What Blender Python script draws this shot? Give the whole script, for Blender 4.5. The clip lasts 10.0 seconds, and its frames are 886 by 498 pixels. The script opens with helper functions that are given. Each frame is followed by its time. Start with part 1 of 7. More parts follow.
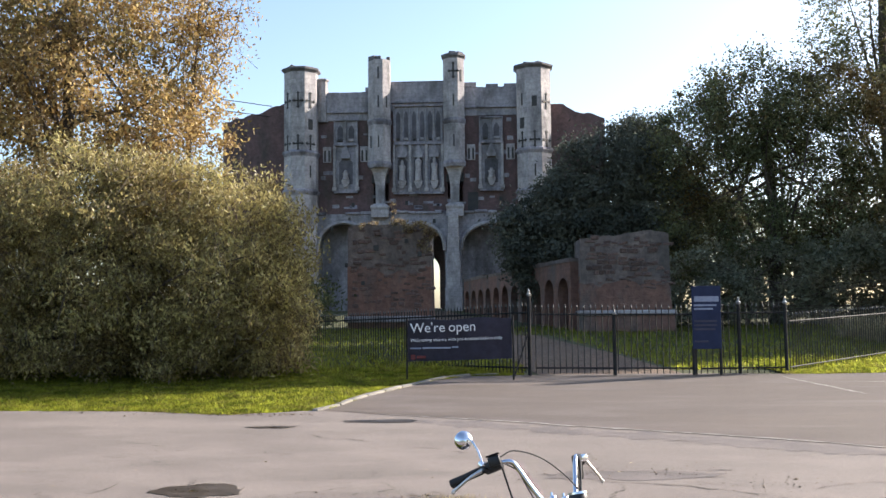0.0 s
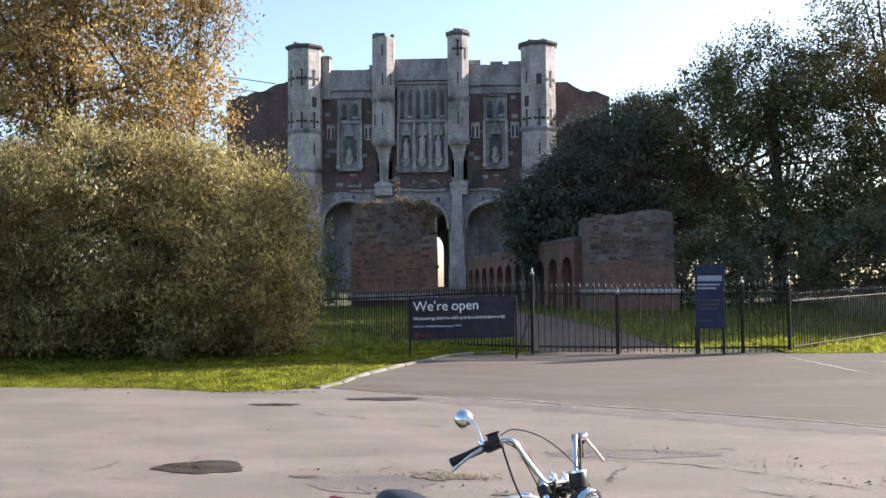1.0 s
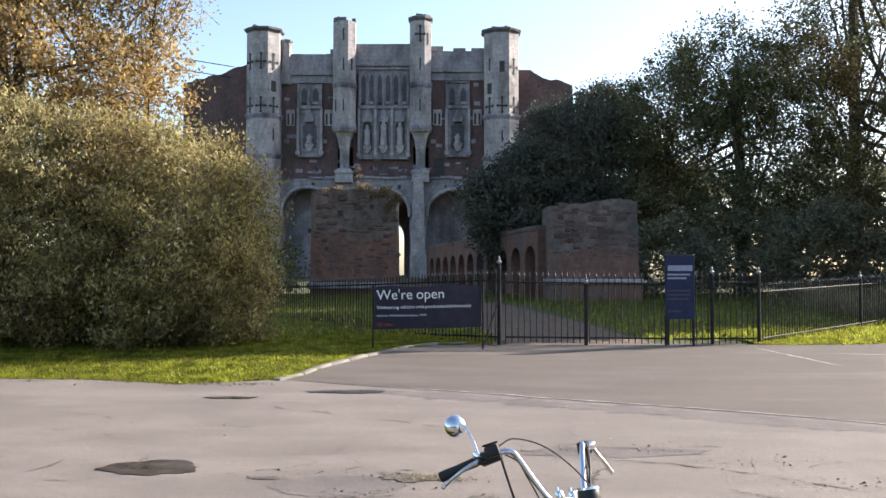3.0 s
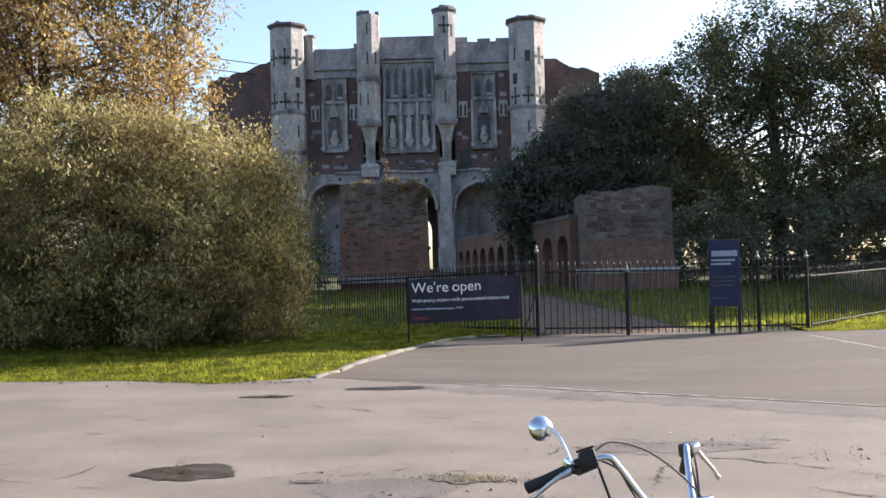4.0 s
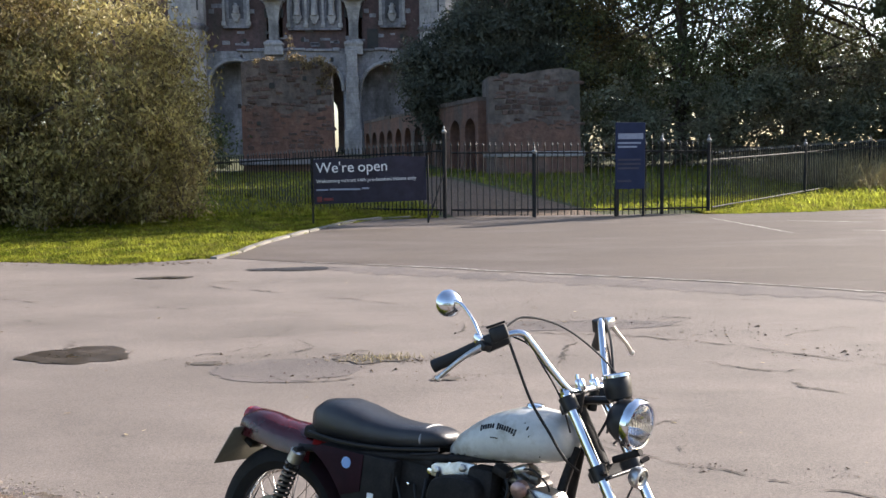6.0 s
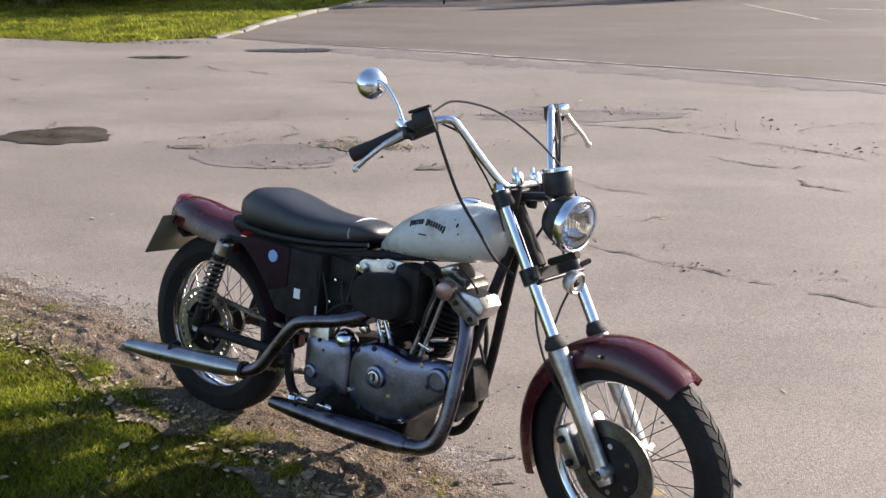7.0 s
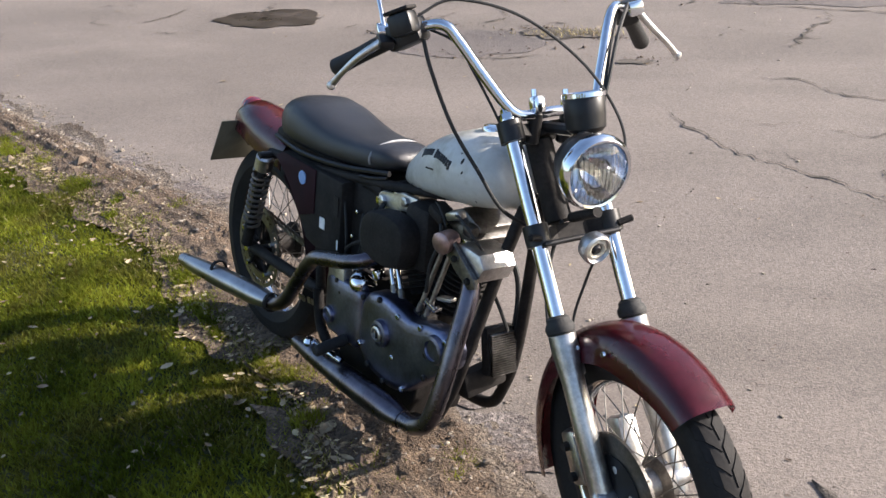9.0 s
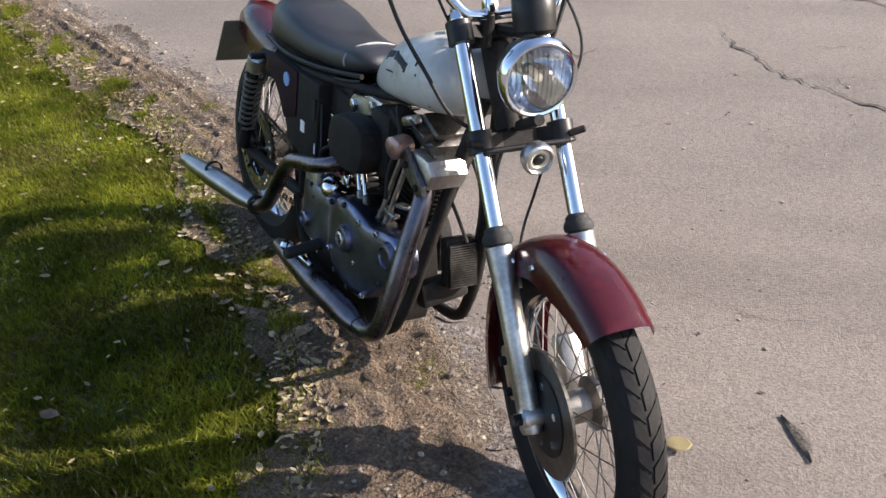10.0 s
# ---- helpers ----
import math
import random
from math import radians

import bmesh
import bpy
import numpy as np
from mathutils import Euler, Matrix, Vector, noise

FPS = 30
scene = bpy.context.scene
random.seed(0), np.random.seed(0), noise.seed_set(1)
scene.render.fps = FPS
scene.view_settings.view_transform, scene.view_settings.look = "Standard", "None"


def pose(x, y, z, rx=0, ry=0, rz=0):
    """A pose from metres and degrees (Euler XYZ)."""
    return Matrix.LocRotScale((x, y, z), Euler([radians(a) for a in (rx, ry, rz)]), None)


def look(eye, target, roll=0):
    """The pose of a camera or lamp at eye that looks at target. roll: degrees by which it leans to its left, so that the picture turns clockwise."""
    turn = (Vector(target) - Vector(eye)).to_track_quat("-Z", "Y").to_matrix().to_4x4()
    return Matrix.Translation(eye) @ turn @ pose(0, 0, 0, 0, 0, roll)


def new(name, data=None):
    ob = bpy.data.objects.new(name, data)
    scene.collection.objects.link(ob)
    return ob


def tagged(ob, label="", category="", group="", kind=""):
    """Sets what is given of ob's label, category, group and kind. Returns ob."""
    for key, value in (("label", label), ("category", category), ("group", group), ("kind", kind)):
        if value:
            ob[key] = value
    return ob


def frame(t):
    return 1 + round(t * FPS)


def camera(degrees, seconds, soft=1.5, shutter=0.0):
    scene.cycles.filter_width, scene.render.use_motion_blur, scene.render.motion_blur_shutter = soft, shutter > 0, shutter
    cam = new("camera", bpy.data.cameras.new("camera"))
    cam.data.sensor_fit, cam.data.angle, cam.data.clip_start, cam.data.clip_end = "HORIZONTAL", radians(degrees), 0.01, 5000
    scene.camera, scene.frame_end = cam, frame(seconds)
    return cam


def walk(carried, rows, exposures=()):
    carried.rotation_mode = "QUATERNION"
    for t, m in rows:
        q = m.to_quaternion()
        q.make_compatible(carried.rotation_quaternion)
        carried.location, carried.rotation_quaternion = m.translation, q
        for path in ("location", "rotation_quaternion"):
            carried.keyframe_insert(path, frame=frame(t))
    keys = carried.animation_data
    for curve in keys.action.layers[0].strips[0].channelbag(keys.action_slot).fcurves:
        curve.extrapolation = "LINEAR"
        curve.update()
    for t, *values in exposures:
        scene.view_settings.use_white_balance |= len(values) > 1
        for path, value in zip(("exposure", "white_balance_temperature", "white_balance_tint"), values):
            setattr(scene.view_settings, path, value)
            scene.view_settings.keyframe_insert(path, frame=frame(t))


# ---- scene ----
cam = camera(50.8, 10.0)
PATH = [
    (0, (0.614, 3.555, 1.977), (0.518, 5.548, 2.115), -0.6),
    (0.2, (0.619, 3.55, 1.984), (0.502, 5.544, 2.101), -0.4),
    (0.5, (0.616, 3.577, 1.99), (0.511, 5.57, 2.117), -0.3),
    (1, (0.629, 3.575, 1.978), (0.524, 5.57, 2.07), -0.4),
    (1.2, (0.633, 3.54, 1.969), (0.532, 5.536, 2.053), -0.5),
    (1.5, (0.652, 3.534, 1.975), (0.537, 5.53, 2.033), -0.9),
    (1.7, (0.668, 3.554, 1.978), (0.568, 5.548, 2.084), -1.2),
    (2, (0.688, 3.567, 1.945), (0.597, 5.565, 1.979), 0.3),
    (2.2, (0.661, 3.667, 1.964), (0.575, 5.665, 1.95), 0.6),
    (2.5, (0.607, 3.864, 1.96), (0.535, 5.86, 2.066), 1.6),
    (2.8, (0.504, 4.081, 1.943), (0.45, 6.078, 2.031), -0.4),
    (3, (0.464, 4.239, 1.966), (0.447, 6.238, 2.034), -0.0),
    (3.2, (0.425, 4.359, 1.948), (0.38, 6.357, 2.035), -0.4),
    (4.3, (0.188, 4.923, 1.907), (0.11, 6.921, 1.936), -1.6),
    (4.5, (0.125, 4.997, 1.896), (0.079, 6.997, 1.903), -2.9),
    (4.8, (0.05, 5.03, 1.9), (0.094, 7.03, 1.877), -2.7),
    (5, (0.058, 5.088, 1.881), (0.175, 7.084, 1.847), -3.3),
    (5.2, (0.076, 5.085, 1.888), (0.235, 7.077, 1.819), -3.7),
    (6.3, (0.417, 5.112, 1.832), (0.512, 7.083, 1.503), 0.3),
    (6.5, (0.521, 5.186, 1.832), (0.58, 7.133, 1.378), -0.1),
    (7, (0.616, 5.425, 1.766), (0.668, 7.32, 1.131), 0.1),
    (7.2, (0.688, 5.586, 1.776), (0.692, 7.447, 1.044), -0.1),
    (7.5, (0.757, 5.705, 1.755), (0.716, 7.54, 0.962), -1.5),
    (7.8, (0.863, 5.803, 1.76), (0.596, 7.567, 0.857), -5.3),
    (8.0, (0.964, 5.825, 1.731), (0.585, 7.575, 0.841), -4.8),
    (8.2, (1.11, 5.881, 1.753), (0.675, 7.621, 0.867), -4.8),
    (8.5, (1.21, 5.909, 1.693), (0.794, 7.635, 0.773), -4.6),
    (8.8, (1.285, 6.06, 1.712), (0.852, 7.791, 0.809), -6.0),
    (9.0, (1.322, 6.116, 1.699), (0.763, 7.835, 0.843), -3.5),
    (9.2, (1.359, 6.187, 1.722), (0.747, 7.925, 0.945), -4.2),
    (9.5, (1.397, 6.222, 1.713), (0.705, 7.936, 0.951), -5.6),
    (9.8, (1.528, 6.217, 1.661), (0.732, 7.805, 0.741), -5.1),
    (10, (1.623, 6.255, 1.625), (0.899, 7.833, 0.633), -3.7),
]
walk(cam, [(t, look(eye, target, roll)) for t, eye, target, roll in PATH],
     [(0.0, 1.45, 6400, 11.5), (3.2, 1.45, 6400, 11.5), (5.0, 1.43, 6400, 11.5), (6.5, 1.38, 6400, 11.5), (8.0, 1.34, 6400, 11.5), (10.0, 1.31, 6400, 11.5)])

# ---- world, sun, exposure ----
SUN_AZ, SUN_EL = 65.5, 26.5
world = bpy.data.worlds.new("world")
scene.world = world
world.use_nodes = True
sky = world.node_tree.nodes.new("ShaderNodeTexSky")
sky.sky_type, sky.sun_disc = "NISHITA", False
sky.sun_elevation, sky.sun_rotation = radians(SUN_EL), radians(SUN_AZ)
sky.air_density, sky.dust_density, sky.ozone_density = 1.0, 1.7, 1.2
bg = world.node_tree.nodes["Background"]
world.node_tree.links.new(sky.outputs[0], bg.inputs[0])
bg.inputs[1].default_value = 0.115
sun = new("sun", bpy.data.lights.new("sun", "SUN"))
sun.data.energy, sun.data.angle, sun.data.color = 5.0, radians(0.5), (1.0, 0.9, 0.8)
az, el = radians(SUN_AZ), radians(SUN_EL)
sun.matrix_world = look((math.sin(az) * math.cos(el) * 60, math.cos(az) * math.cos(el) * 60, math.sin(el) * 60), (0, 0, 0))


# ---- materials ----
def surf(name, c1, c2, scale=4.0, rough=(0.6, 0.8), metal=0.0, bump=0.0, bscale=40.0, fine=0.25, coat=0.0, stretch=(1, 1, 1), c3=None, s3=0.7, isle=0.0, through_light=0.0, low=0.35, high=0.65, spec=0.5):
    """A surface of two colours in large patches, a third in stains, fine grain and relief."""
    m = bpy.data.materials.new(name)
    m.use_nodes = True
    nt = m.node_tree
    p = nt.nodes["Principled BSDF"]

    def node(kind, **kw):
        n = nt.nodes.new(kind)
        for k, v in kw.items():
            n.inputs[k].default_value = v
        return n
    tc = nt.nodes.new("ShaderNodeTexCoord")
    mp = node("ShaderNodeMapping", Scale=stretch)
    nt.links.new(tc.outputs["Object"], mp.inputs[0])
    n1 = node("ShaderNodeTexNoise", Scale=scale, Detail=5.0, Roughness=0.6)
    nt.links.new(mp.outputs[0], n1.inputs["Vector"])
    ramp = nt.nodes.new("ShaderNodeValToRGB")
    ramp.color_ramp.elements[0].position, ramp.color_ramp.elements[1].position = low, high
    ramp.color_ramp.elements[0].color, ramp.color_ramp.elements[1].color = (*c1, 1), (*c2, 1)
    nt.links.new(n1.outputs["Fac"], ramp.inputs[0])
    col = ramp.outputs[0]
    if c3:
        n3 = node("ShaderNodeTexNoise", Scale=s3, Detail=4.0, Roughness=0.65)
        nt.links.new(mp.outputs[0], n3.inputs["Vector"])
        r3 = nt.nodes.new("ShaderNodeValToRGB")
        r3.color_ramp.elements[0].position, r3.color_ramp.elements[1].position = 0.48, 0.68
        nt.links.new(n3.outputs["Fac"], r3.inputs[0])
        mx = nt.nodes.new("ShaderNodeMix")
        mx.data_type = "RGBA"
        nt.links.new(r3.outputs[0], mx.inputs[0])
        nt.links.new(col, mx.inputs[6])
        mx.inputs[7].default_value = (*c3, 1)
        col = mx.outputs[2]
    n2 = node("ShaderNodeTexNoise", Scale=bscale, Detail=3.0, Roughness=0.7)
    nt.links.new(tc.outputs["Object"], n2.inputs["Vector"])
    if fine or isle:
        hs = nt.nodes.new("ShaderNodeHueSaturation")
        mr = node("ShaderNodeMapRange")
        mr.inputs[1].default_value, mr.inputs[2].default_value, mr.inputs[3].default_value, mr.inputs[4].default_value = 0.3, 0.7, 1 - fine, 1 + fine
        nt.links.new(n2.outputs["Fac"], mr.inputs[0])
        val = mr.outputs[0]
        if isle:
            ge = nt.nodes.new("ShaderNodeNewGeometry")
            m2 = node("ShaderNodeMapRange")
            m2.inputs[3].default_value, m2.inputs[4].default_value = 1 - isle, 1 + isle
            nt.links.new(ge.outputs["Random Per Island"], m2.inputs[0])
            mu = nt.nodes.new("ShaderNodeMath")
            mu.operation = "MULTIPLY"
            nt.links.new(val, mu.inputs[0])
            nt.links.new(m2.outputs[0], mu.inputs[1])
            val = mu.outputs[0]
            m4 = node("ShaderNodeMapRange")
            m4.inputs[3].default_value, m4.inputs[4].default_value = 0.485, 0.515
            nt.links.new(ge.outputs["Random Per Island"], m4.inputs[0])
            nt.links.new(m4.outputs[0], hs.inputs["Hue"])
        nt.links.new(val, hs.inputs["Value"])
        nt.links.new(col, hs.inputs["Color"])
        col = hs.outputs[0]
    nt.links.new(col, p.inputs["Base Color"])
    mr = node("ShaderNodeMapRange")
    mr.inputs[3].default_value, mr.inputs[4].default_value = rough
    nt.links.new(n1.outputs["Fac"], mr.inputs[0])
    nt.links.new(mr.outputs[0], p.inputs["Roughness"])
    p.inputs["Metallic"].default_value = metal
    p.inputs["Coat Weight"].default_value = coat
    p.inputs["Coat Roughness"].default_value = 0.08
    p.inputs["Specular IOR Level"].default_value = spec
    if bump:
        b = node("ShaderNodeBump", Distance=bump, Strength=1.0)
        nt.links.new(n2.outputs["Fac"], b.inputs["Height"])
        nt.links.new(b.outputs[0], p.inputs["Normal"])
    if through_light:
        t = nt.nodes.new("ShaderNodeBsdfTranslucent")
        nt.links.new(col, t.inputs[0])
        ms = node("ShaderNodeMixShader", Fac=through_light)
        nt.links.new(p.outputs[0], ms.inputs[1])
        nt.links.new(t.outputs[0], ms.inputs[2])
        nt.links.new(ms.outputs[0], nt.nodes["Material Output"].inputs[0])
    return m


def masonry(name, c1, c2, c3, w, h, mortar, stain, bump=0.02):
    """Courses of brick or ashlar with uneven colour, dark stains and relief."""
    m = surf(name, c1, c2, scale=1.3, rough=(0.8, 0.95), fine=0.22, bscale=5.0, bump=bump, c3=stain, s3=0.5, stretch=(1.3, 1.3, 0.6))
    nt = m.node_tree
    p = nt.nodes["Principled BSDF"]
    src = p.inputs["Base Color"].links[0].from_socket
    tc = next(n for n in nt.nodes if n.type == "TEX_COORD")
    mp = nt.nodes.new("ShaderNodeMapping")
    mp.inputs["Rotation"].default_value = (radians(90), 0, 0)
    nt.links.new(tc.outputs["Object"], mp.inputs[0])
    br = nt.nodes.new("ShaderNodeTexBrick")
    br.inputs["Scale"].default_value = 1.0
    br.inputs["Brick Width"].default_value, br.inputs["Row Height"].default_value = w, h
    br.inputs["Mortar Size"].default_value = h * 0.07
    br.inputs["Color1"].default_value, br.inputs["Color2"].default_value = (1, 1, 1, 1), (*c3, 1)
    br.inputs["Mortar"].default_value = (*mortar, 1)
    nt.links.new(mp.outputs[0], br.inputs["Vector"])
    mx = nt.nodes.new("ShaderNodeMix")
    mx.data_type, mx.blend_type = "RGBA", "MULTIPLY"
    mx.inputs[0].default_value = 0.45
    nt.links.new(src, mx.inputs[6])
    nt.links.new(br.outputs["Color"], mx.inputs[7])
    nt.links.new(mx.outputs[2], p.inputs["Base Color"])
    return m


STONE = masonry("pale_limestone", (0.31, 0.289, 0.29), (0.46, 0.428, 0.412), (0.8, 0.8, 0.82), 0.7, 0.35, (0.7, 0.68, 0.66), (0.17, 0.16, 0.155))
STONE2 = masonry("grey_limestone", (0.23, 0.22, 0.238), (0.365, 0.346, 0.358), (0.75, 0.75, 0.78), 0.6, 0.3, (0.65, 0.65, 0.65), (0.12, 0.115, 0.11))
BRICK = masonry("dark_red_brick", (0.1, 0.066, 0.064), (0.155, 0.096, 0.09), (0.7, 0.65, 0.65), 0.24, 0.075, (1.0, 0.95, 0.9), (0.075, 0.06, 0.052))
BRICK2 = masonry("weathered_brick", (0.15, 0.085, 0.065), (0.23, 0.125, 0.09), (0.65, 0.6, 0.6), 0.24, 0.075, (1.1, 1.05, 1.0), (0.11, 0.1, 0.088), 0.04)
RUBBLE = masonry("rubble_stone", (0.12, 0.092, 0.08), (0.225, 0.178, 0.155), (0.6, 0.6, 0.6), 0.35, 0.16, (0.8, 0.8, 0.8), (0.085, 0.075, 0.065), 0.06)
SLAB = masonry("dark_capping_slate", (0.1, 0.095, 0.1), (0.17, 0.16, 0.165), (0.8, 0.8, 0.8), 0.5, 0.2, (0.8, 0.8, 0.8), (0.06, 0.06, 0.06))
# darker stone colour carries the shade of niches that have no depth
RECESS = masonry("recess_shade_stone", (0.085, 0.08, 0.09), (0.14, 0.132, 0.142), (0.8, 0.8, 0.8), 0.5, 0.3, (0.8, 0.8, 0.8), (0.05, 0.05, 0.05))
STONE3 = masonry("sooty_limestone", (0.21, 0.2, 0.225), (0.35, 0.332, 0.353), (0.75, 0.75, 0.78), 0.5, 0.3, (0.7, 0.7, 0.7), (0.07, 0.065, 0.07))
# near-black plates paint the inner shade of slits, holes and doorways
DARK = surf("painted_shade", (0.03, 0.03, 0.03), (0.05, 0.045, 0.04), 3)
ASPHALT = surf("worn_asphalt", (0.13, 0.109, 0.092), (0.176, 0.148, 0.128), 1.1, (0.75, 0.95), bump=0.0035, bscale=120, fine=0.26, stretch=(0.55, 1.25, 1), c3=(0.189, 0.159, 0.136), s3=0.55, low=0.28, high=0.72)
FORECOURT = surf("brown_asphalt", (0.076, 0.059, 0.046), (0.104, 0.082, 0.066), 0.7, (0.7, 0.95), bump=0.004, bscale=150, fine=0.25, stretch=(0.4, 1.5, 1), c3=(0.118, 0.0965, 0.0851), s3=0.9)
PATCH = surf("patched_asphalt", (0.1, 0.0848, 0.0776), (0.144, 0.122, 0.11), 1.5, (0.75, 0.95), bump=0.006, bscale=150, fine=0.35)
CRACK = surf("crack_dirt", (0.05, 0.043, 0.036), (0.13, 0.108, 0.088), 7, (0.9, 1.0), bump=0.006, bscale=90, fine=0.4)
WATER = surf("muddy_water", (0.03, 0.024, 0.019), (0.07, 0.056, 0.045), 5, (0.12, 0.5), fine=0.3, bscale=14)
GRAVEL = surf("gravelly_road_edge", (0.117, 0.0972, 0.0864), (0.18, 0.155, 0.14), 6.0, (0.8, 0.98), bump=0.012, bscale=75, fine=0.5, c3=(0.104, 0.0738, 0.0576), s3=4.0)
SOIL = surf("trodden_earth", (0.076, 0.051, 0.033), (0.162, 0.112, 0.073), 4.5, (0.85, 1.0), bump=0.03, bscale=85, fine=0.7, c3=(0.19, 0.139, 0.097), s3=6.0)
TURF = surf("turf_earth", (0.036, 0.042, 0.012), (0.068, 0.076, 0.02), 1.6, (0.9, 1.0), bump=0.03, bscale=30, fine=0.4, c3=(0.11, 0.1, 0.045), s3=0.9)
GRASS = surf("grass_blades", (0.092, 0.116, 0.012), (0.35, 0.365, 0.045), 2.2, (0.5, 0.65), fine=0.0, isle=0.45, c3=(0.19, 0.175, 0.045), s3=2.5, through_light=0.8, spec=0.1)
DRYGRASS = surf("dry_grass", (0.25, 0.2, 0.09), (0.34, 0.28, 0.15), 1.0, (0.6, 0.8), fine=0.0, isle=0.35, through_light=0.3)
KERB = surf("concrete_kerb", (0.173, 0.159, 0.138), (0.26, 0.239, 0.202), 5, (0.8, 0.95), bump=0.01, bscale=60, c3=(0.145, 0.13, 0.101), s3=2)
LINE = surf("worn_road_paint", (0.357, 0.34, 0.306), (0.51, 0.493, 0.451), 9, (0.7, 0.9), fine=0.35, bscale=30)
IRON = surf("black_iron_paint", (0.015, 0.015, 0.016), (0.03, 0.029, 0.028), 8, (0.6, 0.8), bump=0.002, bscale=80, fine=0.3, spec=0.12)
FINIAL = surf("pale_finial", (0.16, 0.16, 0.15), (0.32, 0.31, 0.29), 20, (0.4, 0.6), fine=0.2)
# lighter than the bars: sunlight caught by the spike tips is in the colour
TIP = surf("sun_paled_iron_tip", (0.05, 0.05, 0.048), (0.13, 0.125, 0.115), 20, (0.4, 0.6), fine=0.2)
BANNER = surf("navy_banner_vinyl", (0.026, 0.024, 0.045), (0.036, 0.033, 0.058), 3, (0.4, 0.55), bump=0.004, bscale=5)
BLUE = surf("blue_sign_paint", (0.017, 0.023, 0.055), (0.023, 0.031, 0.07), 4, (0.55, 0.7), fine=0.1, spec=0.2)
WHITE = surf("white_print", (0.72, 0.72, 0.72), (0.8, 0.8, 0.8), 10, (0.5, 0.6), fine=0.05)
GREYP = surf("grey_print", (0.2, 0.22, 0.3), (0.27, 0.3, 0.38), 10, (0.5, 0.6), fine=0.05)
REDP = surf("red_print", (0.1, 0.014, 0.016), (0.14, 0.02, 0.02), 10, (0.5, 0.6), fine=0.05)
BARK = surf("bark", (0.055, 0.042, 0.032), (0.12, 0.095, 0.075), 6, (0.85, 1.0), bump=0.02, bscale=25, stretch=(1, 1, 0.25))
LEAF_GOLD = surf("autumn_leaves", (0.24, 0.155, 0.058), (0.47, 0.325, 0.13), 0.5, (0.5, 0.7), fine=0.0, isle=0.55, c3=(0.13, 0.125, 0.045), s3=0.3, through_light=0.45)
LEAF_SAGE = surf("sage_shrub_leaves", (0.16, 0.138, 0.052), (0.41, 0.345, 0.14), 0.7, (0.4, 0.6), fine=0.0, isle=0.6, c3=(0.23, 0.17, 0.07), s3=0.5, through_light=0.5)
# paler than LEAF_DARK: haze over the distant undergrowth is put into the leaf colour
LEAF_UNDER = surf("haze_paled_leaves", (0.15, 0.16, 0.11), (0.26, 0.26, 0.17), 0.5, (0.5, 0.7), fine=0.0, isle=0.35, c3=(0.16, 0.11, 0.06), s3=0.25, through_light=0.3, spec=0.12)
LEAF_YEW = surf("yew_needles", (0.064, 0.072, 0.058), (0.125, 0.13, 0.095), 0.6, (0.5, 0.7), fine=0.0, isle=0.35, through_light=0.15, spec=0.12)
LEAF_DARK = surf("dark_green_leaves", (0.088, 0.102, 0.05), (0.185, 0.19, 0.09), 0.5, (0.45, 0.7), fine=0.0, isle=0.4, c3=(0.12, 0.075, 0.03), s3=0.25, through_light=0.3, spec=0.12)
LEAF_DEAD = surf("fallen_leaves", (0.13, 0.085, 0.045), (0.34, 0.27, 0.17), 9, (0.6, 0.8), fine=0.0, isle=0.5)
LEAF_PALE = surf("pale_dead_leaves", (0.16, 0.115, 0.06), (0.42, 0.34, 0.22), 12, (0.6, 0.8), fine=0.0, isle=0.5)
PEBBLE = surf("grit", (0.12, 0.096, 0.072), (0.31, 0.265, 0.215), 15, (0.8, 0.95), fine=0.2, isle=0.4)
IVY = surf("dry_wall_plants", (0.17, 0.12, 0.06), (0.28, 0.21, 0.11), 1.5, (0.6, 0.8), fine=0.0, isle=0.45, through_light=0.35)

CHROME = surf("chrome", (0.66, 0.69, 0.74), (0.75, 0.77, 0.81), 20, (0.05, 0.13), metal=1.0, fine=0.04, bscale=60)
ALU = surf("aged_aluminium", (0.5, 0.5, 0.5), (0.64, 0.63, 0.62), 14, (0.26, 0.44), metal=1.0, fine=0.15, bscale=120, bump=0.0006, c3=(0.36, 0.35, 0.34), s3=9)
CASE = surf("dull_engine_case", (0.13, 0.143, 0.22), (0.205, 0.22, 0.315), 12, (0.24, 0.4), metal=1.0, fine=0.15, bscale=90, bump=0.0008, c3=(0.13, 0.13, 0.165), s3=7)
BRIGHTPIPE = surf("polished_silencer", (0.26, 0.26, 0.275), (0.38, 0.38, 0.4), 9, (0.22, 0.38), metal=1.0, fine=0.1, c3=(0.26, 0.25, 0.27), s3=5)
PIPE = surf("heat_tinted_exhaust", (0.075, 0.072, 0.085), (0.17, 0.162, 0.19), 9, (0.2, 0.36), metal=1.0, fine=0.2, c3=(0.1, 0.08, 0.1), s3=5)
DISC = surf("brake_disc_steel", (0.16, 0.15, 0.14), (0.27, 0.25, 0.23), 30, (0.3, 0.5), metal=1.0, fine=0.2, bscale=200)
BLACK = surf("black_enamel", (0.008, 0.008, 0.009), (0.017, 0.016, 0.016), 12, (0.3, 0.5), spec=0.35, fine=0.2)
GRIME = surf("oily_black_metal", (0.011, 0.01, 0.01), (0.027, 0.024, 0.022), 14, (0.5, 0.8), spec=0.15, fine=0.3, bump=0.001, bscale=120)
RUBBER = surf("tyre_rubber", (0.011, 0.011, 0.012), (0.02, 0.019, 0.019), 10, (0.55, 0.8), fine=0.2, bscale=150, c3=(0.0228, 0.0208, 0.0195), s3=6, spec=0.12)
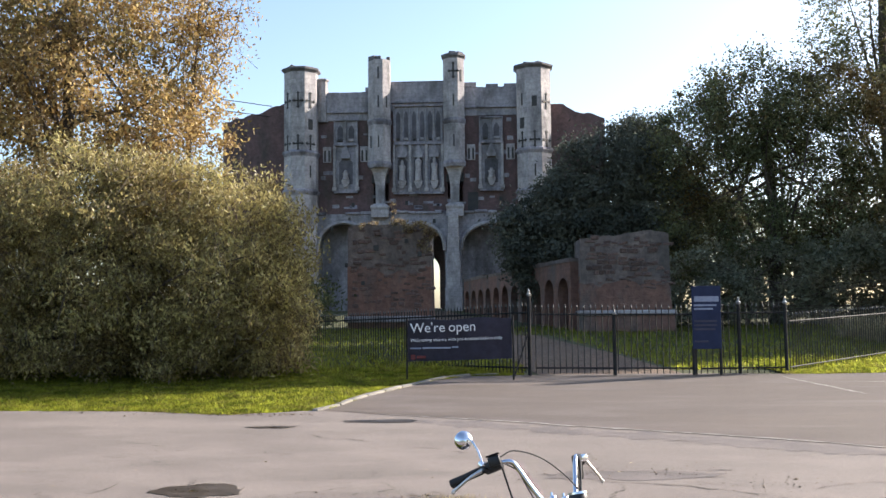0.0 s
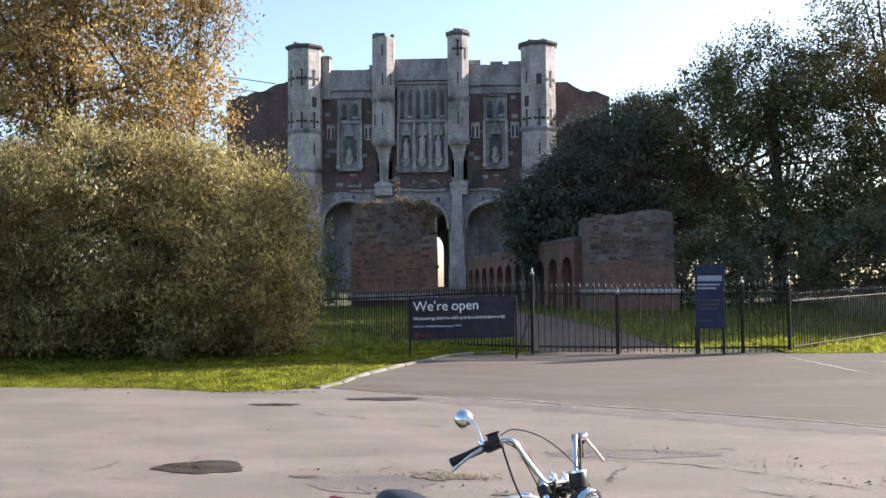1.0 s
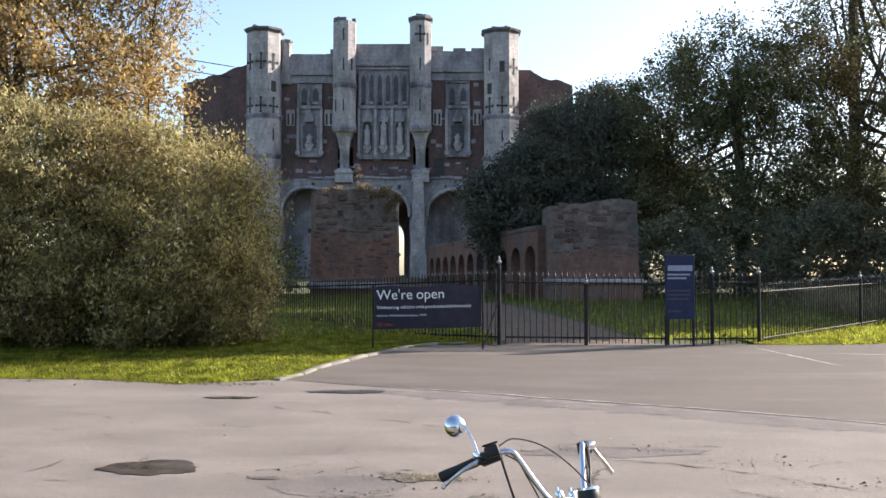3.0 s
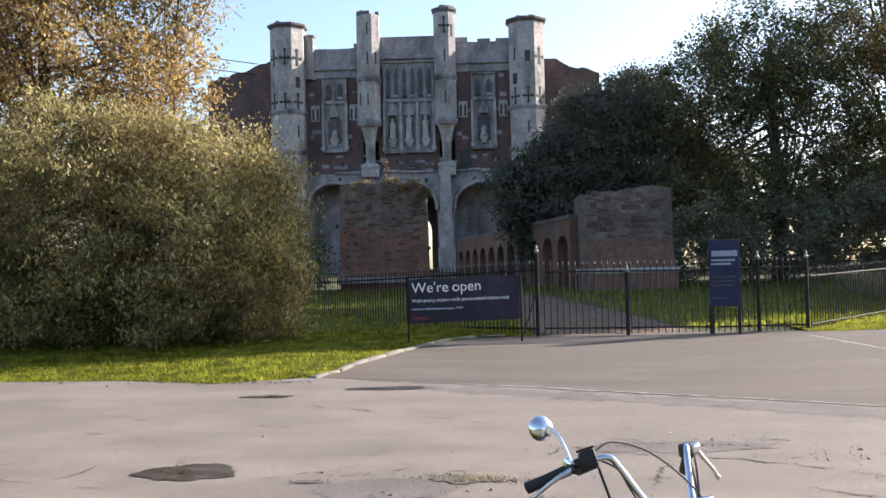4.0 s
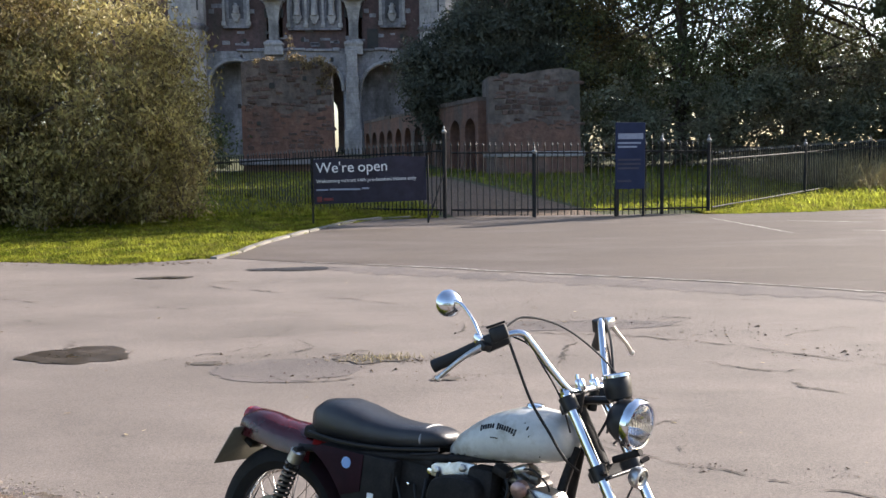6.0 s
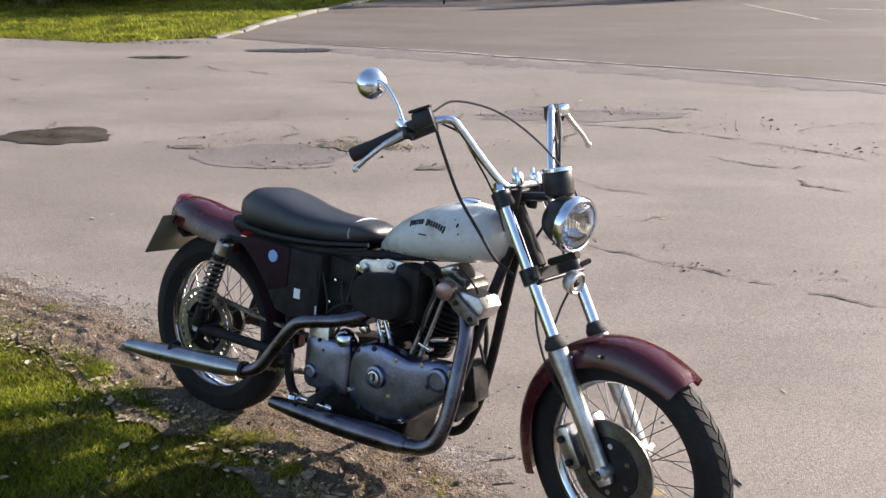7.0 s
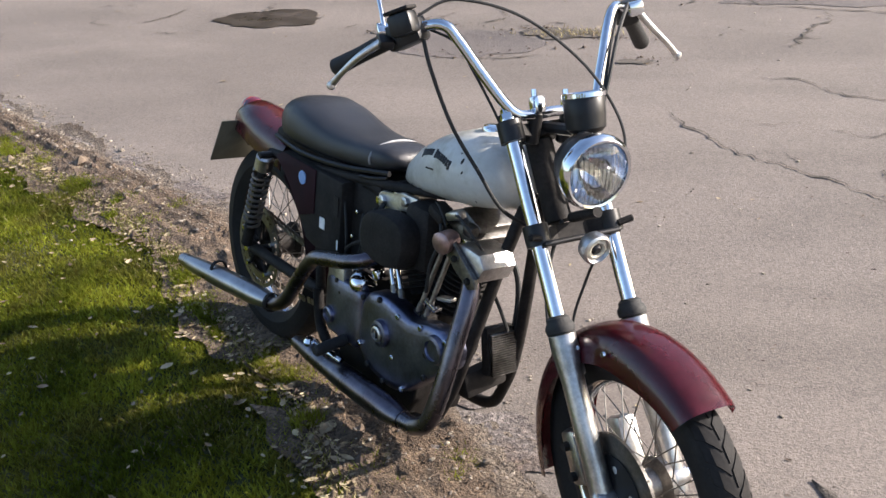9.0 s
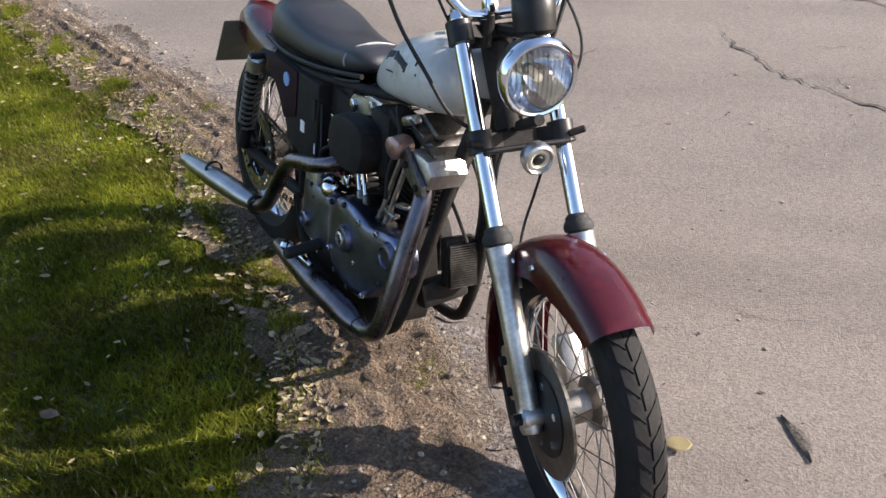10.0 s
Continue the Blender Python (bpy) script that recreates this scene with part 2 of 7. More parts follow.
GRIP = surf("grip_rubber", (0.008, 0.008, 0.008), (0.014, 0.014, 0.014), 20, (0.6, 0.8), bump=0.001, bscale=300)
MAROON = surf("maroon_paint", (0.085, 0.008, 0.014), (0.125, 0.012, 0.02), 6, (0.2, 0.32), coat=0.9, fine=0.1, bscale=40, spec=0.6)
DARKMAROON = surf("dull_dark_maroon", (0.016, 0.004, 0.008), (0.026, 0.007, 0.011), 8, (0.6, 0.75), fine=0.15, bscale=40, spec=0.15)
TANK = surf("dirty_cream_paint", (0.476, 0.476, 0.451), (0.561, 0.561, 0.527), 9, (0.3, 0.5), coat=0.25, fine=0.06, bscale=50, c3=(0.323, 0.306, 0.255), s3=9)
SEATV = surf("black_vinyl", (0.015, 0.015, 0.018), (0.026, 0.026, 0.03), 9, (0.32, 0.45), fine=0.15, bump=0.0012, bscale=260)
# grey tone stands for the highlight that runs along the seat piping
PIPING = surf("highlight_grey_piping", (0.2, 0.2, 0.21), (0.3, 0.3, 0.31), 20, (0.4, 0.55), fine=0.1)
CLOD = surf("earth_clods", (0.05, 0.033, 0.023), (0.15, 0.11, 0.082), 12, (0.9, 1.0), fine=0.3, isle=0.4)
PLATE = surf("number_plate_back", (0.1, 0.095, 0.07), (0.15, 0.14, 0.105), 6, (0.5, 0.7), fine=0.1)
REDLENS = surf("red_lens", (0.3, 0.012, 0.01), (0.38, 0.02, 0.014), 20, (0.12, 0.2), coat=0.8, fine=0.05)
CREAM = surf("cream_plastic", (0.5, 0.46, 0.36), (0.6, 0.56, 0.46), 20, (0.4, 0.5), fine=0.1)
SEAM = surf("pale_seam", (0.27, 0.245, 0.22), (0.38, 0.35, 0.32), 6, (0.8, 0.95), fine=0.3, bscale=25)
OILYALU = surf("oily_aluminium", (0.1, 0.095, 0.09), (0.3, 0.29, 0.28), 11, (0.3, 0.55), metal=1.0, fine=0.25, bscale=70, bump=0.001, c3=(0.05, 0.045, 0.04), s3=12)
STICKER = surf("blue_sticker", (0.2, 0.34, 0.62), (0.26, 0.42, 0.72), 30, (0.4, 0.5), fine=0.1)
COPPER = surf("brownish_casting", (0.3, 0.2, 0.19), (0.4, 0.28, 0.26), 20, (0.3, 0.45), metal=0.8, fine=0.15)
GLASS = bpy.data.materials.new("headlight_glass")
GLASS.use_nodes = True
_p = GLASS.node_tree.nodes["Principled BSDF"]
_p.inputs["Transmission Weight"].default_value, _p.inputs["Roughness"].default_value, _p.inputs["IOR"].default_value = 1.0, 0.02, 1.45




def speckle(m, scale, low, high):
    """Stones of a coarse surface: each cell a little lighter or darker than its neighbours."""
    nt = m.node_tree
    p = nt.nodes["Principled BSDF"]
    src = p.inputs["Base Color"].links[0].from_socket
    tc = next(n for n in nt.nodes if n.type == "TEX_COORD")
    vo = nt.nodes.new("ShaderNodeTexVoronoi")
    vo.inputs["Scale"].default_value = scale
    nt.links.new(tc.outputs["Object"], vo.inputs["Vector"])
    sep = nt.nodes.new("ShaderNodeSeparateColor")
    nt.links.new(vo.outputs["Color"], sep.inputs[0])
    mr = nt.nodes.new("ShaderNodeMapRange")
    mr.inputs[3].default_value, mr.inputs[4].default_value = low, high
    nt.links.new(sep.outputs[0], mr.inputs[0])
    hs = nt.nodes.new("ShaderNodeHueSaturation")
    nt.links.new(src, hs.inputs["Color"])
    nt.links.new(mr.outputs[0], hs.inputs["Value"])
    nt.links.new(hs.outputs[0], p.inputs["Base Color"])


def vary(m, low, high):
    """Each piece of its own shade."""
    nt = m.node_tree
    p = nt.nodes["Principled BSDF"]
    src = p.inputs["Base Color"].links[0].from_socket
    oi = nt.nodes.new("ShaderNodeObjectInfo")
    mr = nt.nodes.new("ShaderNodeMapRange")
    mr.inputs[3].default_value, mr.inputs[4].default_value = low, high
    nt.links.new(oi.outputs["Random"], mr.inputs[0])
    hs = nt.nodes.new("ShaderNodeHueSaturation")
    nt.links.new(src, hs.inputs["Color"])
    nt.links.new(mr.outputs[0], hs.inputs["Value"])
    nt.links.new(hs.outputs[0], p.inputs["Base Color"])


def blended(name, a, b):
    """Earth that turns to gravel, in ragged patches, towards the road."""
    m = a.copy()
    m.name = name
    nt = m.node_tree
    p = nt.nodes["Principled BSDF"]
    src = p.inputs["Base Color"].links[0].from_socket
    tc = next(n for n in nt.nodes if n.type == "TEX_COORD")
    at = nt.nodes.new("ShaderNodeAttribute")
    at.attribute_name = "wear"
    n = nt.nodes.new("ShaderNodeTexNoise")
    n.inputs["Scale"].default_value, n.inputs["Detail"].default_value, n.inputs["Roughness"].default_value = 4.5, 8.0, 0.72
    nt.links.new(tc.outputs["Object"], n.inputs["Vector"])
    ad = nt.nodes.new("ShaderNodeMath")
    ad.operation = "ADD"
    nt.links.new(at.outputs["Fac"], ad.inputs[0])
    nt.links.new(n.outputs["Fac"], ad.inputs[1])
    mr = nt.nodes.new("ShaderNodeMapRange")
    mr.inputs[1].default_value, mr.inputs[2].default_value = 1.16, 1.36
    nt.links.new(ad.outputs[0], mr.inputs[0])
    vo = nt.nodes.new("ShaderNodeTexVoronoi")
    vo.inputs["Scale"].default_value = 85.0
    nt.links.new(tc.outputs["Object"], vo.inputs["Vector"])
    sep = nt.nodes.new("ShaderNodeSeparateColor")
    nt.links.new(vo.outputs["Color"], sep.inputs[0])
    ramp = nt.nodes.new("ShaderNodeValToRGB")
    ramp.color_ramp.elements[0].color, ramp.color_ramp.elements[1].color = (*b[0], 1), (*b[1], 1)
    nt.links.new(sep.outputs[0], ramp.inputs[0])
    mx = nt.nodes.new("ShaderNodeMix")
    mx.data_type = "RGBA"
    nt.links.new(mr.outputs[0], mx.inputs[0])
    nt.links.new(src, mx.inputs[6])
    nt.links.new(ramp.outputs[0], mx.inputs[7])
    nt.links.new(mx.outputs[2], p.inputs["Base Color"])
    return m


FACING = surf("weathered_wall_stone", (0.085, 0.062, 0.054), (0.165, 0.127, 0.11), 0.8, (0.85, 0.98), bump=0.03, bscale=9, fine=0.3, c3=(0.14, 0.08, 0.062), s3=0.45)
vary(FACING, 0.65, 1.2)
speckle(ASPHALT, 110.0, 0.84, 1.16)
speckle(GRAVEL, 85.0, 0.6, 1.4)
VERGE = blended("earth_turning_to_gravel", SOIL, ((0.086, 0.065, 0.048), (0.215, 0.172, 0.132)))
# ---- builders ----
def part(name, bm, material, parent=None, label="", smooth=40.0, kind=""):
    """One mesh object out of a bmesh, under a thing or a part."""
    me = bpy.data.meshes.new(name)
    bmesh.ops.recalc_face_normals(bm, faces=bm.faces)
    bm.to_mesh(me)
    bm.free()
    me.materials.append(material)
    if smooth:
        me.polygons.foreach_set("use_smooth", [True] * len(me.polygons))
        me.set_sharp_from_angle(angle=radians(smooth))
    ob = new(name, me)
    ob.parent = parent
    return tagged(ob, label, kind=kind)


def soup(name, verts, faces, material, parent=None, label="", category="", kind=""):
    """One mesh out of arrays: leaves, blades, grit."""
    me = bpy.data.meshes.new(name)
    me.from_pydata(verts, [], faces)
    me.materials.append(material)
    ob = new(name, me)
    ob.parent = parent
    return tagged(ob, label, category, kind=kind)


def thing(name, label, category, group="", matrix=None, kind=""):
    ob = new(name)
    ob.empty_display_size = 0.1
    if matrix is not None:
        ob.matrix_world = matrix
    return tagged(ob, label, category, group, kind)


def V(*a):
    return Vector(a)


def rbox(c, s, bevel=0.0, rot=(0, 0, 0), bm=None, seg=2):
    bm = bm or bmesh.new()
    r = bmesh.ops.create_cube(bm, size=1, matrix=pose(*c, *rot) @ Matrix.Diagonal((*s, 1)))
    if bevel:
        es = list({e for v in r["verts"] for e in v.link_edges})
        bmesh.ops.bevel(bm, geom=es, offset=bevel, segments=seg, affect="EDGES", profile=0.5)
    return bm


def aim(d):
    return Vector(d).to_track_quat("Z", "Y").to_matrix().to_4x4()


def lathe(profile, n=24, m=None, bm=None):
    """A turned body: (radius, height) pairs about the z axis of m."""
    bm = bm or bmesh.new()
    m = m or Matrix()
    rings = []
    for r, h in profile:
        if r < 1e-5:
            rings.append([bm.verts.new(m @ V(0, 0, h))])
        else:
            rings.append([bm.verts.new(m @ V(r * math.cos(2 * math.pi * k / n), r * math.sin(2 * math.pi * k / n), h)) for k in range(n)])
    for a, b in zip(rings, rings[1:]):
        if len(a) == len(b) == 1:
            continue
        for k in range(n):
            j = (k + 1) % n
            f = [a[k % len(a)], a[j % len(a)], b[j % len(b)], b[k % len(b)]]
            f = list(dict.fromkeys(f))
            if len(f) > 2:
                bm.faces.new(f)
    return bm


def rod(a, b, r, n=12, bevel=0.0, bm=None, r2=None):
    a, b = Vector(a), Vector(b)
    h = (b - a).length
    r2 = r if r2 is None else r2
    e = min(bevel, h * 0.3)
    prof = [(0, 0), (r - e, 0), (r, e), (r2, h - e), (r2 - e, h), (0, h)] if e else [(0, 0), (r, 0), (r2, h), (0, h)]
    return lathe(prof, n, Matrix.Translation(a) @ aim(b - a), bm)


def curve_points(pts, steps=8):
    """A smooth line through the points."""
    pts = [Vector(p) for p in pts]
    ext = [2 * pts[0] - pts[1]] + pts + [2 * pts[-1] - pts[-2]]
    out = []
    for i in range(len(pts) - 1):
        p0, p1, p2, p3 = ext[i:i + 4]
        for k in range(steps):
            t = k / steps
            out.append(0.5 * ((2 * p1) + (p2 - p0) * t + (2 * p0 - 5 * p1 + 4 * p2 - p3) * t * t + (3 * p1 - p0 - 3 * p2 + p3) * t ** 3))
    return out + [pts[-1]]


def tube(pts, r, n=10, steps=8, bm=None, caps=True):
    """A swept tube; r is one radius or one for each given point."""
    bm = bm or bmesh.new()
    line = curve_points(pts, steps) if steps > 1 else [Vector(p) for p in pts]
    if isinstance(r, (int, float)):
        rad = [r] * len(line)
    else:
        rad = [float(np.interp(i / max(1, steps), range(len(r)), r)) for i in range(len(line))]
    up = V(0.13, 0.31, 0.94)
    rings = []
    for i, p in enumerate(line):
        d = (line[min(i + 1, len(line) - 1)] - line[max(i - 1, 0)]).normalized()
        side = d.cross(up)
        if side.length < 0.05:
            side = d.cross(V(1, 0.1, 0))
        side.normalize()
        up = side.cross(d).normalized()
        rings.append([bm.verts.new(p + rad[i] * (side * math.cos(2 * math.pi * k / n) + up * math.sin(2 * math.pi * k / n))) for k in range(n)])
    for a, b in zip(rings, rings[1:]):
        for k in range(n):
            bm.faces.new((a[k], a[(k + 1) % n], b[(k + 1) % n], b[k]))
    if caps:
        bm.faces.new(rings[0][::-1])
        bm.faces.new(rings[-1])
    return bm


def loft(rings, bm=None, caps=True, close=True):
    bm = bm or bmesh.new()
    vs = [[bm.verts.new(p) for p in ring] for ring in rings]
    n = len(vs[0])
    for a, b in zip(vs, vs[1:]):
        for k in range(n if close else n - 1):
            bm.faces.new((a[k], a[(k + 1) % n], b[(k + 1) % n], b[k]))
    if caps:
        bm.faces.new(vs[0][::-1])
        bm.faces.new(vs[-1])
    return bm


def prism(outline, depth, m=None, bevel=0.0, bm=None):
    """A plate: an outline in x and y of m, drawn out along its z."""
    bm = bm or bmesh.new()
    m = m or Matrix()
    a = [bm.verts.new(m @ V(x, y, 0)) for x, y in outline]
    b = [bm.verts.new(m @ V(x, y, depth)) for x, y in outline]
    n = len(a)
    bm.faces.new(a[::-1])
    top = bm.faces.new(b)
    for k in range(n):
        bm.faces.new((a[k], a[(k + 1) % n], b[(k + 1) % n], b[k]))
    if bevel:
        bmesh.ops.bevel(bm, geom=list(top.edges), offset=bevel, segments=2, affect="EDGES", profile=0.5)
    return bm


def rounded(x0, x1, y0, y1, r, n=5):
    out = []
    for cx, cy, a0 in ((x1 - r, y1 - r, 0), (x0 + r, y1 - r, 90), (x0 + r, y0 + r, 180), (x1 - r, y0 + r, 270)):
        out += [(cx + r * math.cos(radians(a0 + 90 * k / n)), cy + r * math.sin(radians(a0 + 90 * k / n))) for k in range(n + 1)]
    return out


UPRIGHT = Matrix(((1, 0, 0, 0), (0, 0, -1, 0), (0, 1, 0, 0), (0, 0, 0, 1)))  # x, y of an outline become x, z; depth goes to -y


def gz(y):
    """Height of the ground, which rises gently towards the gatehouse."""
    return 0.036 * max(0.0, min(y, 76.0) - 9.5)
# ---- ground and road ----
def edge_at(x, pts):
    return float(np.interp(x, [p[0] for p in pts], [p[1] for p in pts]))


def wob(x, y, s=1.0):
    return noise.noise((x * s, y * s, 3.7))


GRASS_EDGE = [(-40, 12.4), (-7, 12.1), (-4.5, 11.4), (-2.67, 10.29), (-1.74, 9.79), (-0.91, 9.24), (-0.57, 8.82), (-0.07, 8.5), (0.17, 8.22), (0.51, 7.81), (0.62, 7.3), (0.8, 6.2), (1.0, 4.0), (1.3, -30)]
ROAD_NEAR = [(-40, 13.2), (-7, 12.7), (-4.5, 11.9), (-3.29, 11.05), (-1.9, 10.28), (-0.97, 9.79), (-0.2, 9.2), (0.45, 8.62), (0.82, 8.22), (1.0, 7.9), (1.12, 7.5), (1.35, 6.5), (1.7, 4.0), (2.2, -30)]
ROAD_FAR = [(-40, 20.2), (-7.88, 19.55), (-5.36, 19.4), (-3.74, 18.92), (-2.11, 19.5), (-1.78, 21.0), (-1.27, 22.3), (-0.69, 23.75), (0.0, 24.75), (1.58, 25.0), (5.2, 25.1), (7.79, 24.8), (9.4, 24.9), (16, 26.5), (40, 33)]


def gap(x, y, pts):
    """Distance from a place to a line of the plan."""
    best = 9.0
    for (ax, ay), (bx, by) in zip(pts, pts[1:]):
        dx, dy = bx - ax, by - ay
        t = max(0.0, min(1.0, ((x - ax) * dx + (y - ay) * dy) / (dx * dx + dy * dy)))
        best = min(best, math.hypot(x - ax - t * dx, y - ay - t * dy))
    return best


def earth(x, y):
    """Height of the trodden verge over its bed, and how far it has turned to gravel."""
    g, r = gap(x, y, GRASS_EDGE), gap(x, y, ROAD_NEAR)
    taper = 0.0 if y < edge_at(x, GRASS_EDGE) else min(1.0, min(g, r) / 0.1)
    rut = max(0.0, 1 - abs(g - 0.22) / 0.18) * max(0.0, math.sin(2 * math.pi * (g + 0.02 * wob(x, y, 3.0)) / 0.085)) * max(0.0, 0.7 + 0.9 * wob(x + 4, y, 1.9))
    lump = 0.4 + 0.5 * wob(x + y * 0.5, y - x * 0.4, 2.5) + 0.6 * abs(wob(x * 0.5 + y * 0.9, y, 9.0)) + 0.7 * wob(x, y, 24.0) + 0.9 * max(0.0, wob(x + 7, y, 47.0) - 0.1)
    return taper * (0.02 * max(0.0, lump) + 0.019 * rut), (g / (g + r + 1e-6)) ** 1.7


def sheet(name, xs, lower, upper, lift, rows, material, label, ragged=0.0, floor=-99.0, worn=False):
    """A strip of ground between two lines, following the slope."""
    bm = bmesh.new()
    wear = bm.verts.layers.float.new("wear")
    cols = []
    for x in xs:
        y0 = edge_at(x, lower) + ragged * wob(x, 1.0, 2.3) + ragged * 0.5 * wob(x, 4.0, 9.0)
        y0 = max(y0, floor) if edge_at(x, lower) > floor else floor
        y1 = edge_at(x, upper) + ragged * wob(x, 7.0, 2.3) + ragged * 0.5 * wob(x, 9.0, 9.0) + ragged * 0.25 * wob(x, 2.0, 31.0)
        y1 = max(y1, y0 + 0.002)
        col = []
        for k in range(rows + 1):
            y = y0 + (y1 - y0) * (k / rows) ** (1.0 if worn else 1.5)
            h, w = earth(x, y) if worn and x > -7.1 else (0.0, 0.5)
            v = bm.verts.new((x, y, gz(y) + lift + h))
            v[wear] = w
            col.append(v)
        cols.append(col)
    for a, b in zip(cols, cols[1:]):
        for k in range(rows):
            bm.faces.new((a[k], b[k], b[k + 1], a[k + 1]))
    return part(name, bm, material, None, label, smooth=60 if worn else 0, kind="structure")


xs_near = sorted({round(x, 3) for x in [-40, -25, -14, -10, -8] + list(np.arange(-7, 4, 0.06)) + [4.5, 5.5, 7, 8, 9.4, 12, 16, 25, 40]})
bm = bmesh.new()
gx = [-3000, -400, -90, -40] + list(np.arange(-20, 20.1, 1.0)) + [40, 90, 400, 3000]
gy = [-3000, -300, -60, -20] + list(np.arange(-4, 9.5, 0.9)) + [9.5] + list(np.arange(11, 76, 2.5)) + [76, 90, 140, 400, 3000]
grid = [[bm.verts.new((x, y, gz(y) - 0.012)) for x in gx] for y in gy]
for a, b in zip(grid, grid[1:]):
    for k in range(len(gx) - 1):
        bm.faces.new((a[k], a[k + 1], b[k + 1], b[k]))
part("ground", bm, TURF, None, "rough green turf rising gently towards the old gatehouse", smooth=0, kind="structure")


def apron(name, left, right, lift, material, label, ragged, across=6, worn=False):
    """The ground strip south of the bike, laid out along y."""
    bm = bmesh.new()
    wear = bm.verts.layers.float.new("wear")
    rows = []
    for y in [-30, -12, -4, 0, 2] + list(np.arange(3, 6.4, 0.08)) + list(np.arange(6.4, 8.301, 0.02)):
        x0 = float(np.interp(-y, [-p[1] for p in left], [p[0] for p in left])) + ragged * wob(2.0, y, 2.3) + 0.5 * ragged * wob(5.0, y, 9.0)
        x1 = float(np.interp(-y, [-p[1] for p in right], [p[0] for p in right])) + 0.7 * ragged * wob(8.0, y, 2.3) + 0.4 * ragged * wob(8.0, y, 9.0) + 0.3 * ragged * wob(3.0, y, 31.0) if right else 40.0
        row = []
        for k in range(across + 1):
            x = x0 + (x1 - x0) * k / across
            h, w = earth(x, y) if worn and y > 3 else (0.0, 0.5)
            v = bm.verts.new((x, y, lift + h))
            v[wear] = w
            row.append(v)
        rows.append(row)
    for p, q in zip(rows, rows[1:]):
        for k in range(across):
            bm.faces.new((p[k], p[k + 1], q[k + 1], q[k]))
    return part(name, bm, material, None, label, smooth=60 if worn else 0, kind="structure")


# unseen ground: asphalt added so the metal reflects beige instead of green grass
sheet("lay_by", [-40, -25, -14] + list(np.arange(-10, 1.6, 0.4)), [(-40, -30), (40, -30)], [(-40, 6.3), (40, 6.3)], 0.003, 14, ASPHALT, "unseen worn asphalt added behind the verge for its reflections", 0.12)
cut = lambda pts, dy=0.0: [(x, max(y + dy, 8.3)) for x, y in pts]
GRASS_IN = [(x - 0.12, y) for x, y in GRASS_EDGE if y < 8.6]
ROAD_IN = [(x, y) for x, y in ROAD_NEAR if y < 8.7]
verge = sheet("verge", [-40, -25, -14, -10, -8] + list(np.arange(-7, 1.0, 0.025)), cut(GRASS_EDGE, -0.12), cut(ROAD_NEAR), 0.0055, 30, VERGE, "trodden brown earth verge turning to gravel at the road", 0.16, 8.3, True)
apron("verge_south", GRASS_IN, ROAD_IN, 0.0055, VERGE, "trodden brown earth verge turning to gravel at the road", 0.16, 34, True)
road = sheet("road", xs_near, cut(ROAD_NEAR, -0.2), ROAD_FAR, 0.0015, 40, ASPHALT, "worn cracked pinkish grey asphalt road", 0.05, 8.3)
apron("road_south", [(x - 0.14, y) for x, y in ROAD_IN], None, 0.0015, ASPHALT, "worn grey asphalt beside the verge", 0.06)
sheet("forecourt", [-2.2, -1.75] + list(np.arange(-1.7, 5.5, 0.3)) + [6, 8, 10, 16, 30], [(-2.2, 19.4), (-1.26, 18.92), (0.79, 18.12), (1.91, 17.56), (3.29, 16.96), (4.85, 16.22), (6.0, 15.52), (10, 13.4), (30, 9)], [(x, y - 0.02) for x, y in ROAD_FAR], 0.007, 24, FORECOURT, "smooth brown asphalt forecourt before the gate", 0.02)


def strip(name, line, width, lift, material, label="", jag=0.5, parent=None, seed=0.0):
    """A ragged thin strip lying on the road along a line."""
    pts = [p for p in curve_points([(x, y, 0) for x, y in line], 60)]
    bm = bmesh.new()
    prev = None
    n = len(pts)
    for i, p in enumerate(pts):
        d = (pts[min(i + 1, n - 1)] - pts[max(i - 1, 0)]).normalized()
        side = V(-d.y, d.x, 0)
        off = side * (wob(p.x + seed, p.y, 3.5) * 0.07 + wob(p.x, p.y + seed, 14.0) * 0.045 + wob(p.x + 9, p.y, 45.0) * 0.014) * jag * 1.6
        w = width * max(0.04, 0.35 + 1.3 * jag * wob(p.x * 2.1, p.y + seed, 3.0) + 0.9 * jag * wob(p.x + seed, p.y, 26.0)) * min(1.0, 5 * i / n + 0.1, 5 * (n - 1 - i) / n + 0.1)
        a, b = p + off + side * w, p + off - side * w
        cur = [bm.verts.new((q.x, q.y, gz(q.y) + lift)) for q in (a, b)]
        if prev:
            bm.faces.new((prev[0], cur[0], cur[1], prev[1]))
        prev = cur
    return part(name, bm, material, parent, label, smooth=0)


def patch(name, cx, cy, rx, ry, lift, material, label="", parent=None, seed=0.0, rag=0.25):
    bm = bmesh.new()
    ring = []
    for k in range(48):
        a = 2 * math.pi * k / 48
        f = 1 + rag * noise.noise((math.cos(a) * 1.6 + seed, math.sin(a) * 1.6, seed)) + 0.4 * rag * noise.noise((math.cos(a) * 6, math.sin(a) * 6, seed))
        x, y = cx + rx * f * math.cos(a), cy + ry * f * math.sin(a)
        ring.append(bm.verts.new((x, y, gz(y) + lift)))
    bm.faces.new(ring)
    return part(name, bm, material, parent, label, smooth=0)


